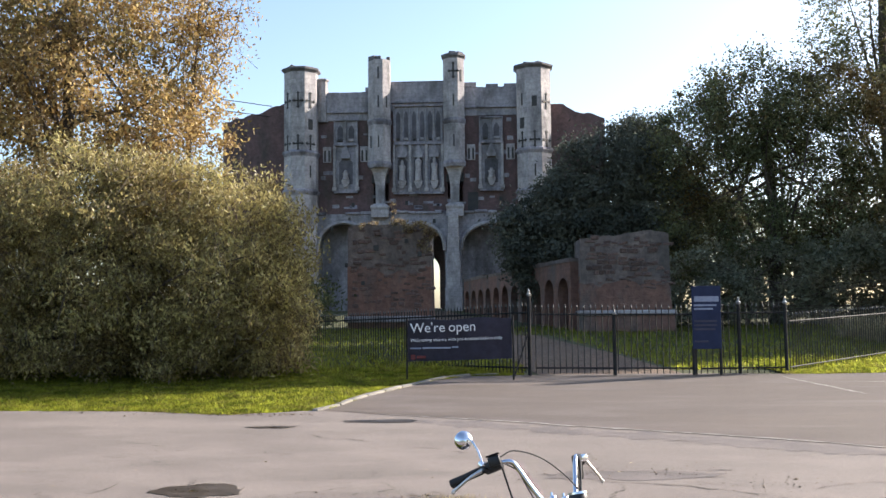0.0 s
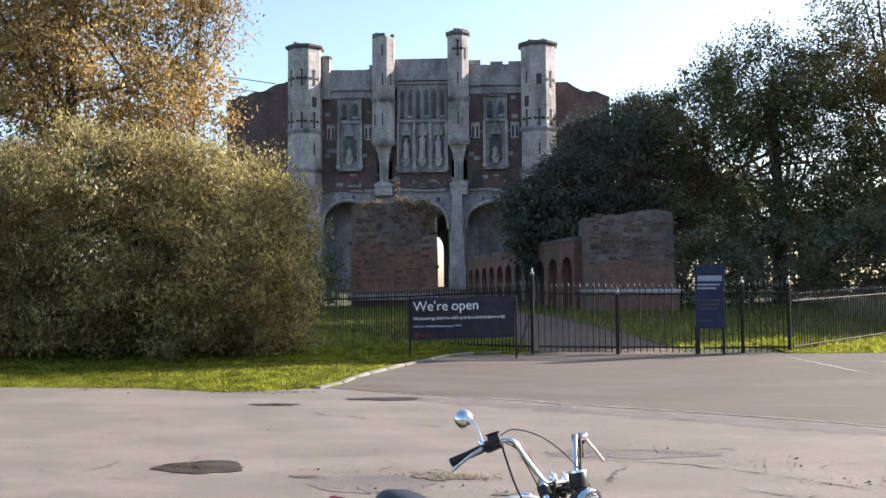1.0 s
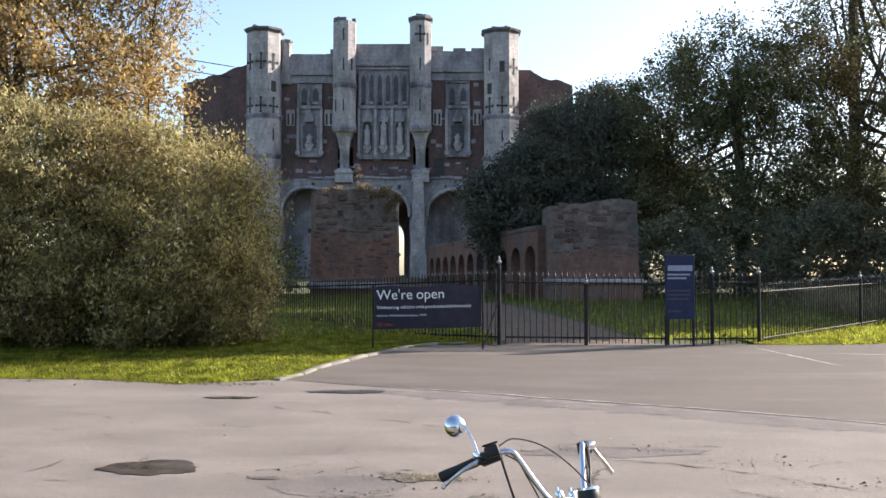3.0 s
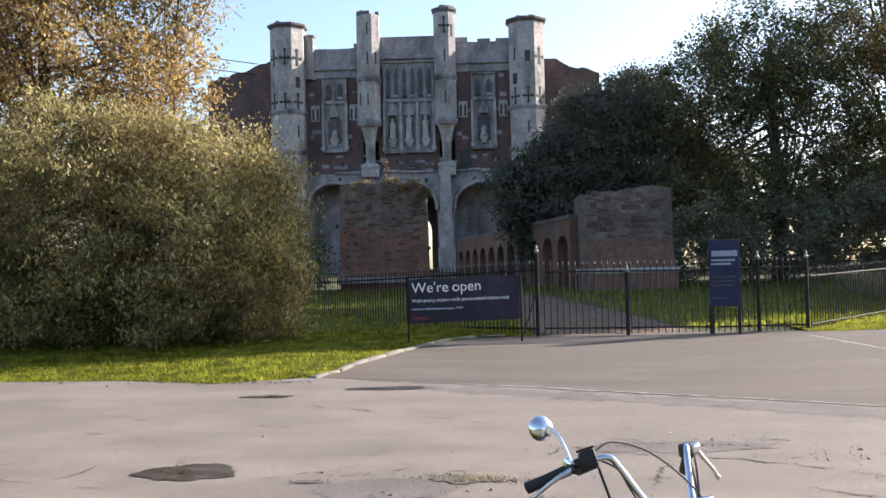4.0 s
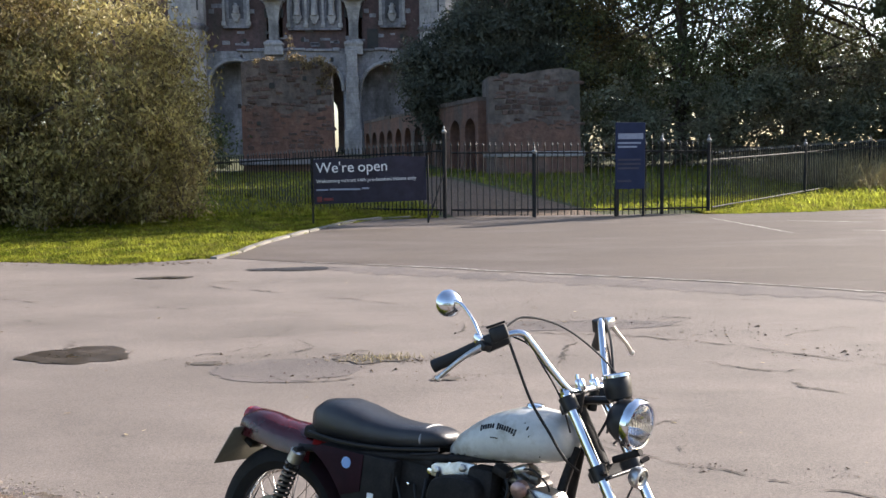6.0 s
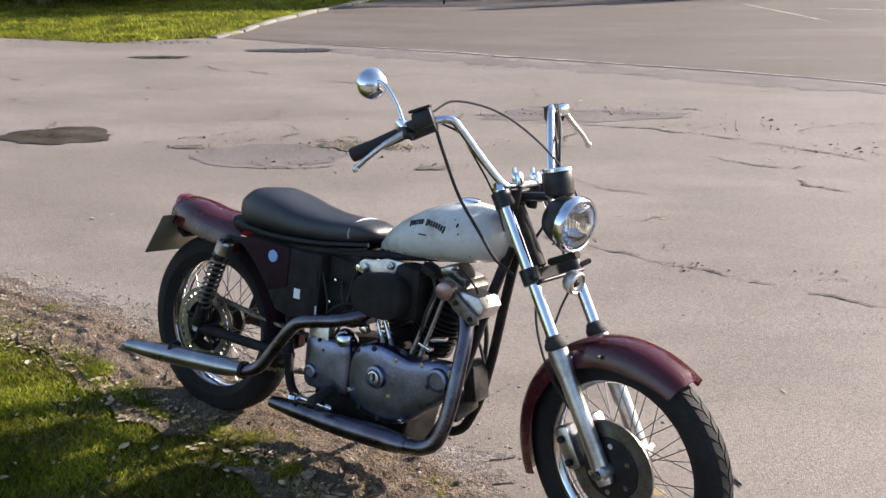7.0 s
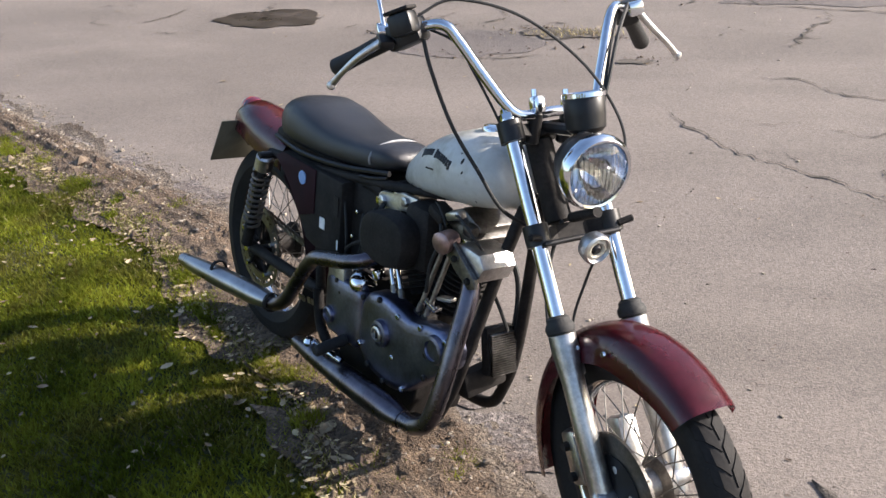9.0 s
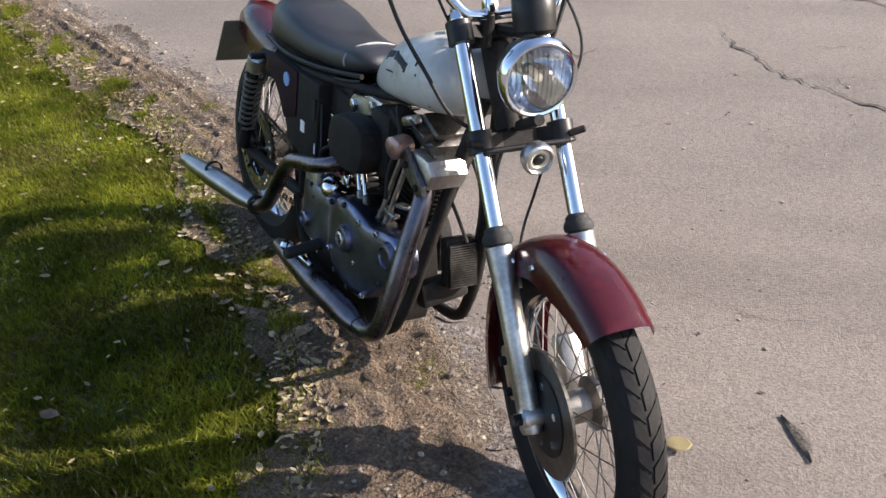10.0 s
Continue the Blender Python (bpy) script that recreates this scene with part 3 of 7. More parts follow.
r = np.random.default_rng(23)
for k in range(58):
    if k < 38:
        ex = -4.2 + 0.132 * k
        ey = edge_at(ex, cut(ROAD_NEAR))
    else:
        ey = 8.32 - 0.1 * (k - 38)
        ex = float(np.interp(-ey, [-p[1] for p in ROAD_IN], [p[0] for p in ROAD_IN]))
    patch("earth_patch", ex + r.normal(0, 0.03) - 0.04, ey + r.normal(0, 0.03) - 0.03, r.uniform(0.08, 0.2), r.uniform(0.04, 0.1), 0.0062 + 0.0004 * (k % 4), GRAVEL, "", verge, 3.0 * k, 0.7)
patch("puddle", -2.45, 13.38, 0.48, 0.28, 0.0085, WATER, "shallow muddy puddle in a pothole", road, 1.0, 0.4)
patch("puddle", -1.02, 18.15, 0.68, 0.13, 0.0125, WATER, "thin muddy puddle", road, 4.0, 0.5)
patch("puddle", -2.65, 17.6, 0.36, 0.1, 0.0085, WATER, "thin muddy puddle", road, 6.0, 0.4)
patch("asphalt_patch", -0.6, 12.72, 0.62, 0.36, 0.0055, PATCH, "sunken darker asphalt patch", road, 2.0, 0.3)
patch("asphalt_patch", 2.1, 14.12, 0.95, 0.26, 0.0055, PATCH, "sunken darker asphalt patch", road, 8.0, 0.4)
patch("dirt_heap", 0.17, 13.0, 0.3, 0.16, 0.0095, CRACK, "loose dirt on the road", road, 9.0, 0.6)
patch("dirt_heap", -1.25, 12.98, 0.12, 0.06, 0.0095, CRACK, "loose dirt on the road", road, 11.0, 0.6)
patch("dirt_heap", 0.72, 12.3, 0.14, 0.05, 0.0095, CRACK, "loose dirt on the road", road, 13.0, 0.6)
CRACKS = [
    ([(0.95, 11.49), (1.1, 11.17), (1.4, 10.8), (1.69, 10.56), (2.03, 10.28), (2.4, 10.02), (2.9, 9.75), (3.5, 9.4)], 0.016),
    ([(1.24, 14.71), (1.57, 14.57), (1.96, 14.43), (2.28, 14.3), (2.67, 14.22), (2.93, 14.06), (3.3, 13.95)], 0.018),
    ([(1.36, 14.16), (1.55, 13.91), (2.02, 13.74), (2.38, 13.68), (2.85, 13.45), (3.26, 13.23), (3.46, 13.09), (4.36, 12.34), (5.2, 11.9)], 0.026),
    ([(1.55, 11.95), (1.72, 11.96), (1.98, 11.71), (2.3, 11.6)], 0.014),
    ([(-1.36, 13.01), (-1.15, 12.92), (-1.0, 12.88)], 0.02),
    ([(-1.0, 12.6), (-0.75, 12.46), (-0.42, 12.34), (-0.2, 12.33), (0.1, 12.4)], 0.02),
    ([(-0.55, 15.92), (-0.18, 15.8), (0.15, 15.57), (0.4, 15.38)], 0.02),
    ([(-2.0, 17.0), (-1.68, 16.64), (-1.32, 16.53), (-0.9, 16.25)], 0.022),
    ([(-2.02, 17.08), (-1.78, 17.2), (-1.45, 17.15)], 0.018),
    ([(-4.3, 17.22), (-3.85, 17.13)], 0.02),
    ([(3.12, 14.38), (3.22, 14.36), (3.34, 14.33)], 0.05),
    ([(1.2, 8.9), (1.45, 8.75), (1.8, 8.78)], 0.004),
]
for i, (line, w) in enumerate(CRACKS):
    strip("crack", line, w, 0.0075, CRACK, parent=road, seed=i * 3.1)
r = np.random.default_rng(17)
for i in range(46):
    x, y = r.uniform(-5, 6), r.uniform(10.5, 18.2)
    if y < edge_at(x, ROAD_NEAR) + 0.4:
        continue
    pts, a = [(x, y)], r.normal(0.0, 0.35) - 0.2
    for _ in range(r.integers(2, 6)):
        a += r.normal(0, 0.5)
        pts.append((pts[-1][0] + r.uniform(0.12, 0.4) * math.cos(a), pts[-1][1] + r.uniform(0.1, 0.4) * math.sin(a)))
    strip("crack", pts, r.uniform(0.005, 0.02), 0.0075, CRACK, parent=road, seed=i * 1.7, jag=0.8)
strip("gutter_dirt", [(0.9, 25.0), (2.2, 24.72), (3.6, 24.62), (5.2, 24.66), (7.4, 24.7)], 0.22, 0.0125, CRACK, "dark dirt along the foot of the gate", 0.7, road)
strip("worn_band", [(-1.0, 18.35), (0.3, 17.85), (1.7, 17.15), (3.0, 16.6), (5.25, 15.5), (8, 14.1)], 0.8, 0.0042, PATCH, "darker worn band beside the seam", 0.2, road)
strip("seam", [(-1.26, 18.9), (0.79, 18.1), (1.91, 17.54), (3.29, 16.94), (4.85, 16.2), (6.0, 15.5), (8.5, 14.2)], 0.06, 0.012, SEAM, "pale worn seam between two asphalt surfaces", 0.25, road)
for line in ([(6.94, 24.2), (7.51, 21.1)], [(8.1, 23.25), (9.8, 22.7)], [(8.6, 21.5), (10.5, 21.0)]):
    strip("bay_line", line, 0.05, 0.012, LINE, "faded white parking line", 0.2, road)
kerb = thing("kerb", "weathered pale concrete kerb edging the grass", "kerb", kind="structure")
line = curve_points([(-2.3, 19.3, 0), (-2.05, 19.75, 0), (-1.78, 21.0, 0), (-1.27, 22.3, 0), (-0.69, 23.75, 0), (0.0, 24.8, 0), (1.3, 25.15, 0)], 10)
acc, start = 0.0, line[0]
for a, b in zip(line, line[1:]):
    acc += (b - a).length
    if acc > 0.62:
        mid, d = (start + b) / 2, (b - start)
        part("kerb_stone", rbox((0, 0, 0), (d.length - 0.03, 0.13, 0.16), 0.02), KERB, kerb).matrix_basis = pose(mid.x - 0.05, mid.y + 0.03, gz(mid.y) - 0.035 + 0.02 * wob(mid.x, mid.y, 5), 2 * wob(mid.x, mid.y, 9), -2, math.degrees(math.atan2(d.y, d.x)))
        acc, start = 0.0, b
bm = bmesh.new()
rows = [[bm.verts.new((x, y, gz(y) + 0.006)) for x in (x0, x1)] for x0, x1, y in ((1.75, 5.0, 25.0), (0.9, 4.2, 31), (-0.5, 2.4, 40), (-2.6, 0.6, 52), (-5.6, -2.2, 69))]
for p, q in zip(rows, rows[1:]):
    bm.faces.new((p[0], p[1], q[1], q[0]))
part("path", bm, SOIL, None, "narrow asphalt path leading to the gatehouse", smooth=0, kind="structure")

# ---- gatehouse ----
gate = thing("gatehouse", "ruined medieval brick and limestone gatehouse with four turrets", "gatehouse")


def turret(cx, w, z0, z1, bands, slits, cap="slab", yc=70.0):
    """An octagonal stone turret with string bands, a slab or broken top, and slits on its three outer faces."""
    r = w / 2 / math.cos(radians(22.5))
    m = pose(cx, yc, 0, 0, 0, 22.5)
    t = part("turret", lathe([(0, z0), (r, z0), (r * 0.985, z1), (0, z1)], 8, m), STONE, gate, "pale octagonal limestone turret", smooth=20)
    for z in bands:
        part("band", lathe([(r * 0.98, z - 0.3), (r * 1.03, z - 0.2), (r * 1.1, z - 0.06), (r * 1.1, z + 0.06), (r * 0.98, z + 0.16)], 8, m), STONE3, t, smooth=20)
    if cap == "slab":
        part("cap", lathe([(r * 0.98, z1 - 0.2), (r * 1.02, z1 - 0.1), (r * 1.13, z1 - 0.02), (r * 1.15, z1 + 0.1), (r * 1.08, z1 + 0.16), (r * 0.5, z1 + 0.3), (0, z1 + 0.32)], 8, m), SLAB, t, "dark weathered capping slab", smooth=20)
        for k in range(4):
            a = 1.3 * k + cx
            part("cap_rubble", rbox((cx + 0.55 * r * math.cos(a), yc + 0.55 * r * math.sin(a), z1 + 0.26), (0.5, 0.4, 0.16 + 0.05 * k), 0.05, (6 * k, 5, 40 * k)), SLAB, t, smooth=0)
    else:
        for k in (0, 1, 2, 4, 5, 6):
            a = radians(45 * k)
            part("merlon", rbox((0, 0, 0), (0.26, 0.62 if k % 2 else 0.4, 0.36 + 0.1 * math.sin(5 * k)), 0.03), SLAB, t, smooth=0).matrix_basis = Matrix.Translation((cx + (w / 2 - 0.13) * math.cos(a), yc + (w / 2 - 0.13) * math.sin(a), z1 + 0.1)) @ pose(0, 0, 0, 0, 0, 45 * k)
    for face, z, kind in slits:
        q = Matrix.Translation((cx, yc, z)) @ pose(0, 0, 0, 0, 0, face) @ Matrix.Translation((0, -w / 2 * 1.0, 0))
        if kind == "cross":
            bm = rbox((0, 0, 0), (0.6, 0.06, 0.1), bm=rbox((0, 0, 0.06), (0.11, 0.06, 1.0)))
            for dx, dz in ((-0.3, 0), (0.3, 0), (0, 0.56), (0, -0.44)):
                rbox((dx, 0, dz), (0.17, 0.06, 0.17), 0.0, (0, 45, 0), bm)
        elif kind == "window":
            bm = rbox((0, 0, 0), (0.36, 0.06, 0.75), 0.0)
        else:
            bm = rbox((0, 0, 0), (0.1, 0.06, 0.85), 0.0)
        for v in bm.verts:
            v.co = q @ v.co
        part("arrow_slit", bm, DARK, t, "arrow slit as a flat dark plate", smooth=0)
    return t


FACES = (-45, 0, 45)
tl = turret(-12.8, 2.34, 2, 19.62, (13.6, 10.8), [(f, z, "cross") for f in FACES for z in (17.3, 14.2)] + [(45, 15.6, "window"), (45, 12.2, "slit")])
turret(-7.08, 1.58, 12.5, 20.3, (15.8, 12.75), [(0, 19.3, "slit"), (0, 17.2, "slit"), (0, 14.3, "slit"), (45, 17.2, "slit"), (-45, 14.3, "slit")], cap="broken")
turret(-1.69, 1.52, 12.5, 20.45, (15.8, 12.75), [(0, 19.3, "cross"), (0, 17.2, "slit"), (0, 14.3, "slit"), (45, 19.0, "slit")])
turret(4.03, 2.43, 2, 19.5, (13.5, 10.6), [(f, 14.15, "cross") for f in FACES] + [(45, 16.9, "cross"), (-45, 17.1, "slit"), (0, 16.9, "window"), (-45, 15.4, "window"), (0, 12.0, "slit")])
part("small_turret", lathe([(0, 16), (0.42, 16), (0.4, 18.95), (0.5, 19.05), (0.52, 19.15), (0.3, 19.22), (0, 19.2)], 8, pose(-11.35, 70.5, 0)), STONE, tl, smooth=20)
for cx in (-7.08, -1.69):
    def square(w, z, dy=0.0):
        return [V(cx + sx * w, 70.2 + sy * w + dy, z) for sx, sy in ((-1, -1), (1, -1), (1, 1), (-1, 1))]
    p = part("pier", loft([square(w, z) for z, w in ((9.6, 0.3), (11.2, 0.32), (11.6, 0.38), (12.1, 0.48), (12.4, 0.62), (12.62, 0.7))]), STONE, gate, "narrow stone corbel pier", smooth=0)
    part("pedestal", loft([square(w, z) for z, w in ((8.9, 0.62), (9.45, 0.6), (9.6, 0.66), (9.72, 0.64), (9.9, 0.4))]), STONE, p, "pale broken pedestal", smooth=0)
    for s in (-1, 1):
        part("side_niche", rbox((cx + s * 0.52, 70.4, 11.75), (0.22, 0.2, 0.6)), DARK, p, smooth=0)


def ragged_top(x0, x1, z, amp, step=0.45, seed=0.0):
    xs = np.arange(x0, x1 + 1e-6, step)
    return [(float(x), z(float(x)) + amp * (0.9 * noise.noise((float(x) * 0.9 + seed, seed, 0)) + 0.5 * round(noise.noise((float(x) * 2.0, seed, 5)) * 2) / 2)) for x in xs]


def wall_plate(name, outline, y0, depth, material, parent, label=""):
    return part(name, prism(outline, depth, Matrix.Translation((0, y0 + depth, 0)) @ UPRIGHT), material, parent, label, smooth=0)


# upper storeys between the turrets, crenellated tops
for x0, x1, z, seed, steps, lab in (
        (-11.8, -7.6, 18.2, 1.0, ((0.0, 0.2, 0.22), (0.86, 0.07, 0.35), (0.94, 0.07, 0.7)), "brick bay with blind stone windows"),
        (-6.5, -2.2, 18.85, 3.0, ((0.0, 1.0, 0.08),), "central bay faced with limestone tracery"),
        (-1.1, 3.0, 18.4, 5.0, ((0.0, 0.25, 0.36), (0.42, 0.22, 0.22), (0.74, 0.22, 0.22)), "brick bay with blind stone windows")):
    top = ragged_top(x0, x1, lambda x: z, 0.05, 0.35, seed)[::-1]
    bay = wall_plate("bay_wall", [(x0, 9.2), (x1, 9.2)] + top, 70.5, 1.4, BRICK, gate, lab)
    part("parapet", rbox(((x0 + x1) / 2, 70.46, z - 0.72), (x1 - x0, 0.12, 1.36), 0.02), STONE2, bay, smooth=0)
    part("string_course", rbox(((x0 + x1) / 2, 70.38, z - 1.5), (x1 - x0, 0.3, 0.16), 0.04), STONE3, bay, smooth=0)
    part("upper_frieze", rbox(((x0 + x1) / 2, 70.47, z - 1.85), (x1 - x0, 0.1, 0.55), 0.02), STONE2, bay, smooth=0)
    for f, w, h in steps:
        part("merlon", rbox((x0 + (x1 - x0) * (f + w / 2), 70.85, z + h / 2 - 0.05), ((x1 - x0) * w, 0.7, h + 0.1), 0.03), STONE2, bay, smooth=0)


def small_figure(x, z, h, parent):
    """A weathered niche carving, too worn to be more than a plain shape."""
    part("statue", lathe([(0, 0), (0.26, 0), (0.24, 0.1), (0.19, h * 0.45), (0.25, h * 0.72), (0.11, h * 0.8), (0.13, h * 0.9), (0.07, h), (0, h)], 10, pose(x, 70.16, z)), STONE, parent)


def niche(x, w, z0, z1, parent, figure=0.0):
    """A pointed light, its recess shade painted as a flat dark plate, with a canopy over it, sometimes with a carving.
    """
    part("niche", prism([(x - w / 2, z0), (x + w / 2, z0), (x + w / 2, z1 - 0.35), (x + w * 0.25, z1 - 0.12), (x, z1), (x - w * 0.25, z1 - 0.12), (x - w / 2, z1 - 0.35)], 0.03, Matrix.Translation((0, 70.375, 0)) @ UPRIGHT), RECESS, parent, "flat dark panel painted as a recessed light", smooth=0)
    if figure:
        small_figure(x, z0 + 0.3, figure, parent)
        part("bracket", loft([[V(x + sx * a, 70.2 + sy * 0.16, z) for sx, sy in ((-1, -1), (1, -1), (1, 1), (-1, 1))] for z, a in ((z0 - 0.25, 0.1), (z0 + 0.1, 0.27), (z0 + 0.3, 0.3))]), STONE, parent, smooth=0)
        part("canopy", loft([[V(x + sx * a, 70.22 + sy * 0.17, z) for sx, sy in ((-1, -1), (1, -1), (1, 1), (-1, 1))] for z, a in ((z1 - 0.1, 0.3), (z1 + 0.12, 0.34), (z1 + 0.3, 0.26), (z1 + 0.85, 0.05))]), STONE2, parent, smooth=0)


def blind_window(cx, w, z0, zm, z1, lights, figures, tops):
    """A stone panel in two tiers: figures in niches below, narrow pointed lights above."""
    p = part("blind_window", rbox((cx, 70.44, (z0 + z1) / 2), (w, 0.16, z1 - z0), 0.02), STONE2, gate, "grey limestone blind tracery window", smooth=0)
    for k in range(lights + 1):
        x = cx - w / 2 + w * k / lights
        part("mullion", rbox((x, 70.3, (z0 + zm) / 2), (0.2, 0.22, zm - z0), 0.04), STONE, p, smooth=0)
        part("mullion_foot", rbox((x, 70.24, z0 + 0.15), (0.32, 0.3, 0.3), 0.04), STONE, p, smooth=0)
    for k in range(tops + 1):
        x = cx - w / 2 + w * k / tops
        part("mullion", rbox((x, 70.32, (zm + z1) / 2), (0.11, 0.18, z1 - zm), 0.03), STONE2, p, smooth=0)
    for z, h in ((z0 - 0.08, 0.16), (zm, 0.2), (z1, 0.12)):
        part("transom", rbox((cx, 70.29, z), (w + 0.12, 0.26, h), 0.03), STONE3, p, smooth=0)
    for k in range(tops):
        x = cx - w / 2 + w * (k + 0.5) / tops
        niche(x, w / tops * 0.52, zm + 0.45, z1 - 0.35, p)
        part("corbel_head", rbox((x, 70.28, zm + 0.32), (w / tops * 0.45, 0.2, 0.2), 0.05), STONE if k % 2 else DARK, p, smooth=0)
    for k in range(lights):
        niche(cx - w / 2 + w * (k + 0.5) / lights, w / lights * 0.6, z0 + 0.5, zm - 0.95, p, figures[k])
    return p


blind_window(-4.32, 3.5, 10.75, 14.3, 17.05, 3, (1.5, 2.0, 1.7), 6)
blind_window(-9.6, 1.65, 10.9, 14.3, 16.1, 1, (0.7,), 2)
blind_window(0.95, 1.6, 10.9, 14.3, 16.1, 1, (0.7,), 2)
for x in (-10.98, -8.25, -0.5, 2.35):
    sw = part("slit_window", rbox((x, 70.45, 13.6), (0.62, 0.12, 1.15), 0.02), STONE, gate, "pale paired slit window in a stone surround", smooth=0)
    for s in (-1, 1):
        part("light", rbox((x + 0.15 * s, 70.385, 13.5), (0.14, 0.02, 0.8)), DARK, sw, smooth=0)
    part("quoin", rbox((x - 0.3, 70.47, 11.9), (0.35, 0.1, 0.3), 0.02), STONE2, gate, smooth=0)
part("doorway", rbox((-0.4, 70.48, 9.95), (0.75, 0.06, 1.5)), DARK, gate, "small doorway as a flat dark plate", smooth=0)
rr = np.random.default_rng(29)
x = -12.4
while x < 3.4:  # broken string course, some of its stones lost
    w = rr.uniform(0.5, 1.4)
    if rr.uniform() < 0.82:
        part("string_course", rbox((x + w / 2, 70.2 + rr.normal(0, 0.03), 9.25 + rr.normal(0, 0.02)), (w - 0.03, 0.6, rr.uniform(0.16, 0.26)), 0.05), STONE2 if rr.uniform() < 0.6 else STONE3, gate, smooth=0)
    x += w


def arch_outline(x0, x1, z0, z1, a0, a1, spring, apex):
    c, h = (a0 + a1) / 2, (a1 - a0) / 2
    arc = []
    for k in range(17):
        t = math.pi * (1 - k / 16)
        arc.append((c + h * math.cos(t), spring + (apex - spring) * math.sin(t) ** 0.8))
    return [(x0, z0), (a0, z0)] + arc + [(a1, z0), (x1, z0), (x1, z1), (x0, z1)]


for x0, x1, a0, a1, apex, lab in ((-13.0, -7.2, -11.6, -7.9, 8.6, "great arch over a stone recess"), (-7.2, -1.7, -6.4, -2.45, 8.5, "central entrance arch"), (-1.7, 4.6, -1.25, 3.15, 8.45, "great arch over a stone recess")):
    p = wall_plate("arch_wall", arch_outline(x0, x1, 1.6, 9.2, a0, a1, 6.5, apex), 70.1, 1.8, STONE2, gate, lab)
    ring_pts = arch_outline(x0, x1, 6.5, 9.2, a0, a1, 6.5, apex)[2:-3]
    part("hood_mould", tube([(x, 70.0, z) for x, z in ring_pts], 0.13, 6, 1), STONE, p)
for x0, x1 in ((-13.0, -7.2), (-1.7, 4.6)):
    part("recess_wall", rbox(((x0 + x1) / 2, 71.9 + 0.3, 5.4), (x1 - x0, 0.6, 7.6)), STONE2, gate, "pale plastered wall in the arch recess", smooth=0)
for x, z in ((-10.8, 4.2), (-9.8, 5.6), (0.3, 4.4), (2.4, 4.0)):
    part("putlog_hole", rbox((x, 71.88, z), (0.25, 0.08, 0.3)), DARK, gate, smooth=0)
for z, w in ((1.9, 0.75), (3.85, 0.62), (5.6, 0.52), (7.3, 0.46)):
    part("buttress_stage", rbox((-1.83, 69.9 - 0.3 * (w - 0.5), z + 0.9), (w * 1.6, 1.0, 2.0), 0.06), STONE, gate, "stepped stone buttress", smooth=0)
# body behind the front, with the vaulted passage left open
for k in range(70):  # loose patches of ashlar left on the arch zone and the brick above it
    x, z = rr.uniform(-12.6, 3.6), rr.uniform(8.55, 10.6) if k < 40 else rr.uniform(10.8, 16.0)
    if k >= 40 and not (-11.6 < x < -10.5 or -8.7 < x < -7.9 or -0.9 < x < 0.1 or 1.9 < x < 3.0):
        continue
    part("ashlar_patch", rbox((x, 70.09 if z < 9.1 else 70.49, z), (rr.uniform(0.25, 0.8), 0.05, rr.uniform(0.12, 0.3)), 0.02), STONE2 if k % 3 else STONE3, gate, smooth=0)
for x, z in ((-10.6, 8.2), (-3.2, 8.6), (-6.9, 7.4), (-6.9, 5.6), (1.6, 10.2), (-5.2, 10.0), (-9.1, 9.9), (2.9, 9.9)):
    part("putlog_hole", rbox((x, 70.085 if z < 9.1 else 70.49, z), (0.22, 0.06, 0.3)), DARK, gate, smooth=0)
part("passage_wall", rbox((-10.2, 76.9, 10.0), (7.2, 9.4, 17), 0), BRICK, gate, smooth=0)
part("passage_wall", rbox((1.0, 76.9, 10.0), (7.0, 9.4, 17), 0), BRICK, gate, smooth=0)
part("vault", rbox((-4.5, 76.9, 13.6), (4.2, 9.4, 9.4), 0), BRICK, gate, smooth=0)
wall_plate("back_wall", arch_outline(-6.6, -2.4, 1.6, 9.0, -6.2, -3.42, 5.4, 6.9), 81.4, 0.5, STONE2, gate)
for x0, x1, za, zb, seed in ((-18.8, -13.8, 16.2, 17.6, 11.0), (5.0, 9.2, 17.3, 16.0, 14.0)):
    top = ragged_top(x0, x1, lambda x: za + (zb - za) * (x - x0) / (x1 - x0), 0.3, 0.3, seed)[::-1]
    wall_plate("wing_wall", [(x0, 1.6), (x1, 1.6)] + top, 70.9, 6.0, BRICK, gate, "ruined dark brick side wing")

# ---- barbican walls ----
stump = thing("barbican_stump", "crumbling brick barbican wall with dry plants on top", "wall")
top = ragged_top(-5.8, -1.98, lambda x: 6.05 - 0.25 * max(0, x + 2.6), 0.22, 0.2, 21.0)[::-1]
wall_plate("upper_wall", [(-5.8, 3.2), (-1.98, 3.2)] + top, 46.0, 2.2, RUBBLE, stump, "rough weathered rubble upper part")
wall_plate("lower_wall", [(-5.82, 0.8), (-1.95, 0.8)] + ragged_top(-5.82, -1.95, lambda x: 4.0, 0.7, 0.12, 61.0)[::-1], 45.97, 2.26, BRICK2, stump, "dark red brick lower part")
part("plinth", rbox((-3.95, 46.9, 1.75), (4.0, 2.5, 0.28), 0.05), STONE2, stump, smooth=0)
for x, z, s in ((-4.5, 5.0, 0.22), (-3.1, 5.3, 0.16), (-2.5, 4.7, 0.2), (-5.1, 3.4, 0.16)):
    part("putlog_hole", rbox((x, 45.95, z), (s, 0.1, s * 1.1)), DARK, stump, smooth=0)

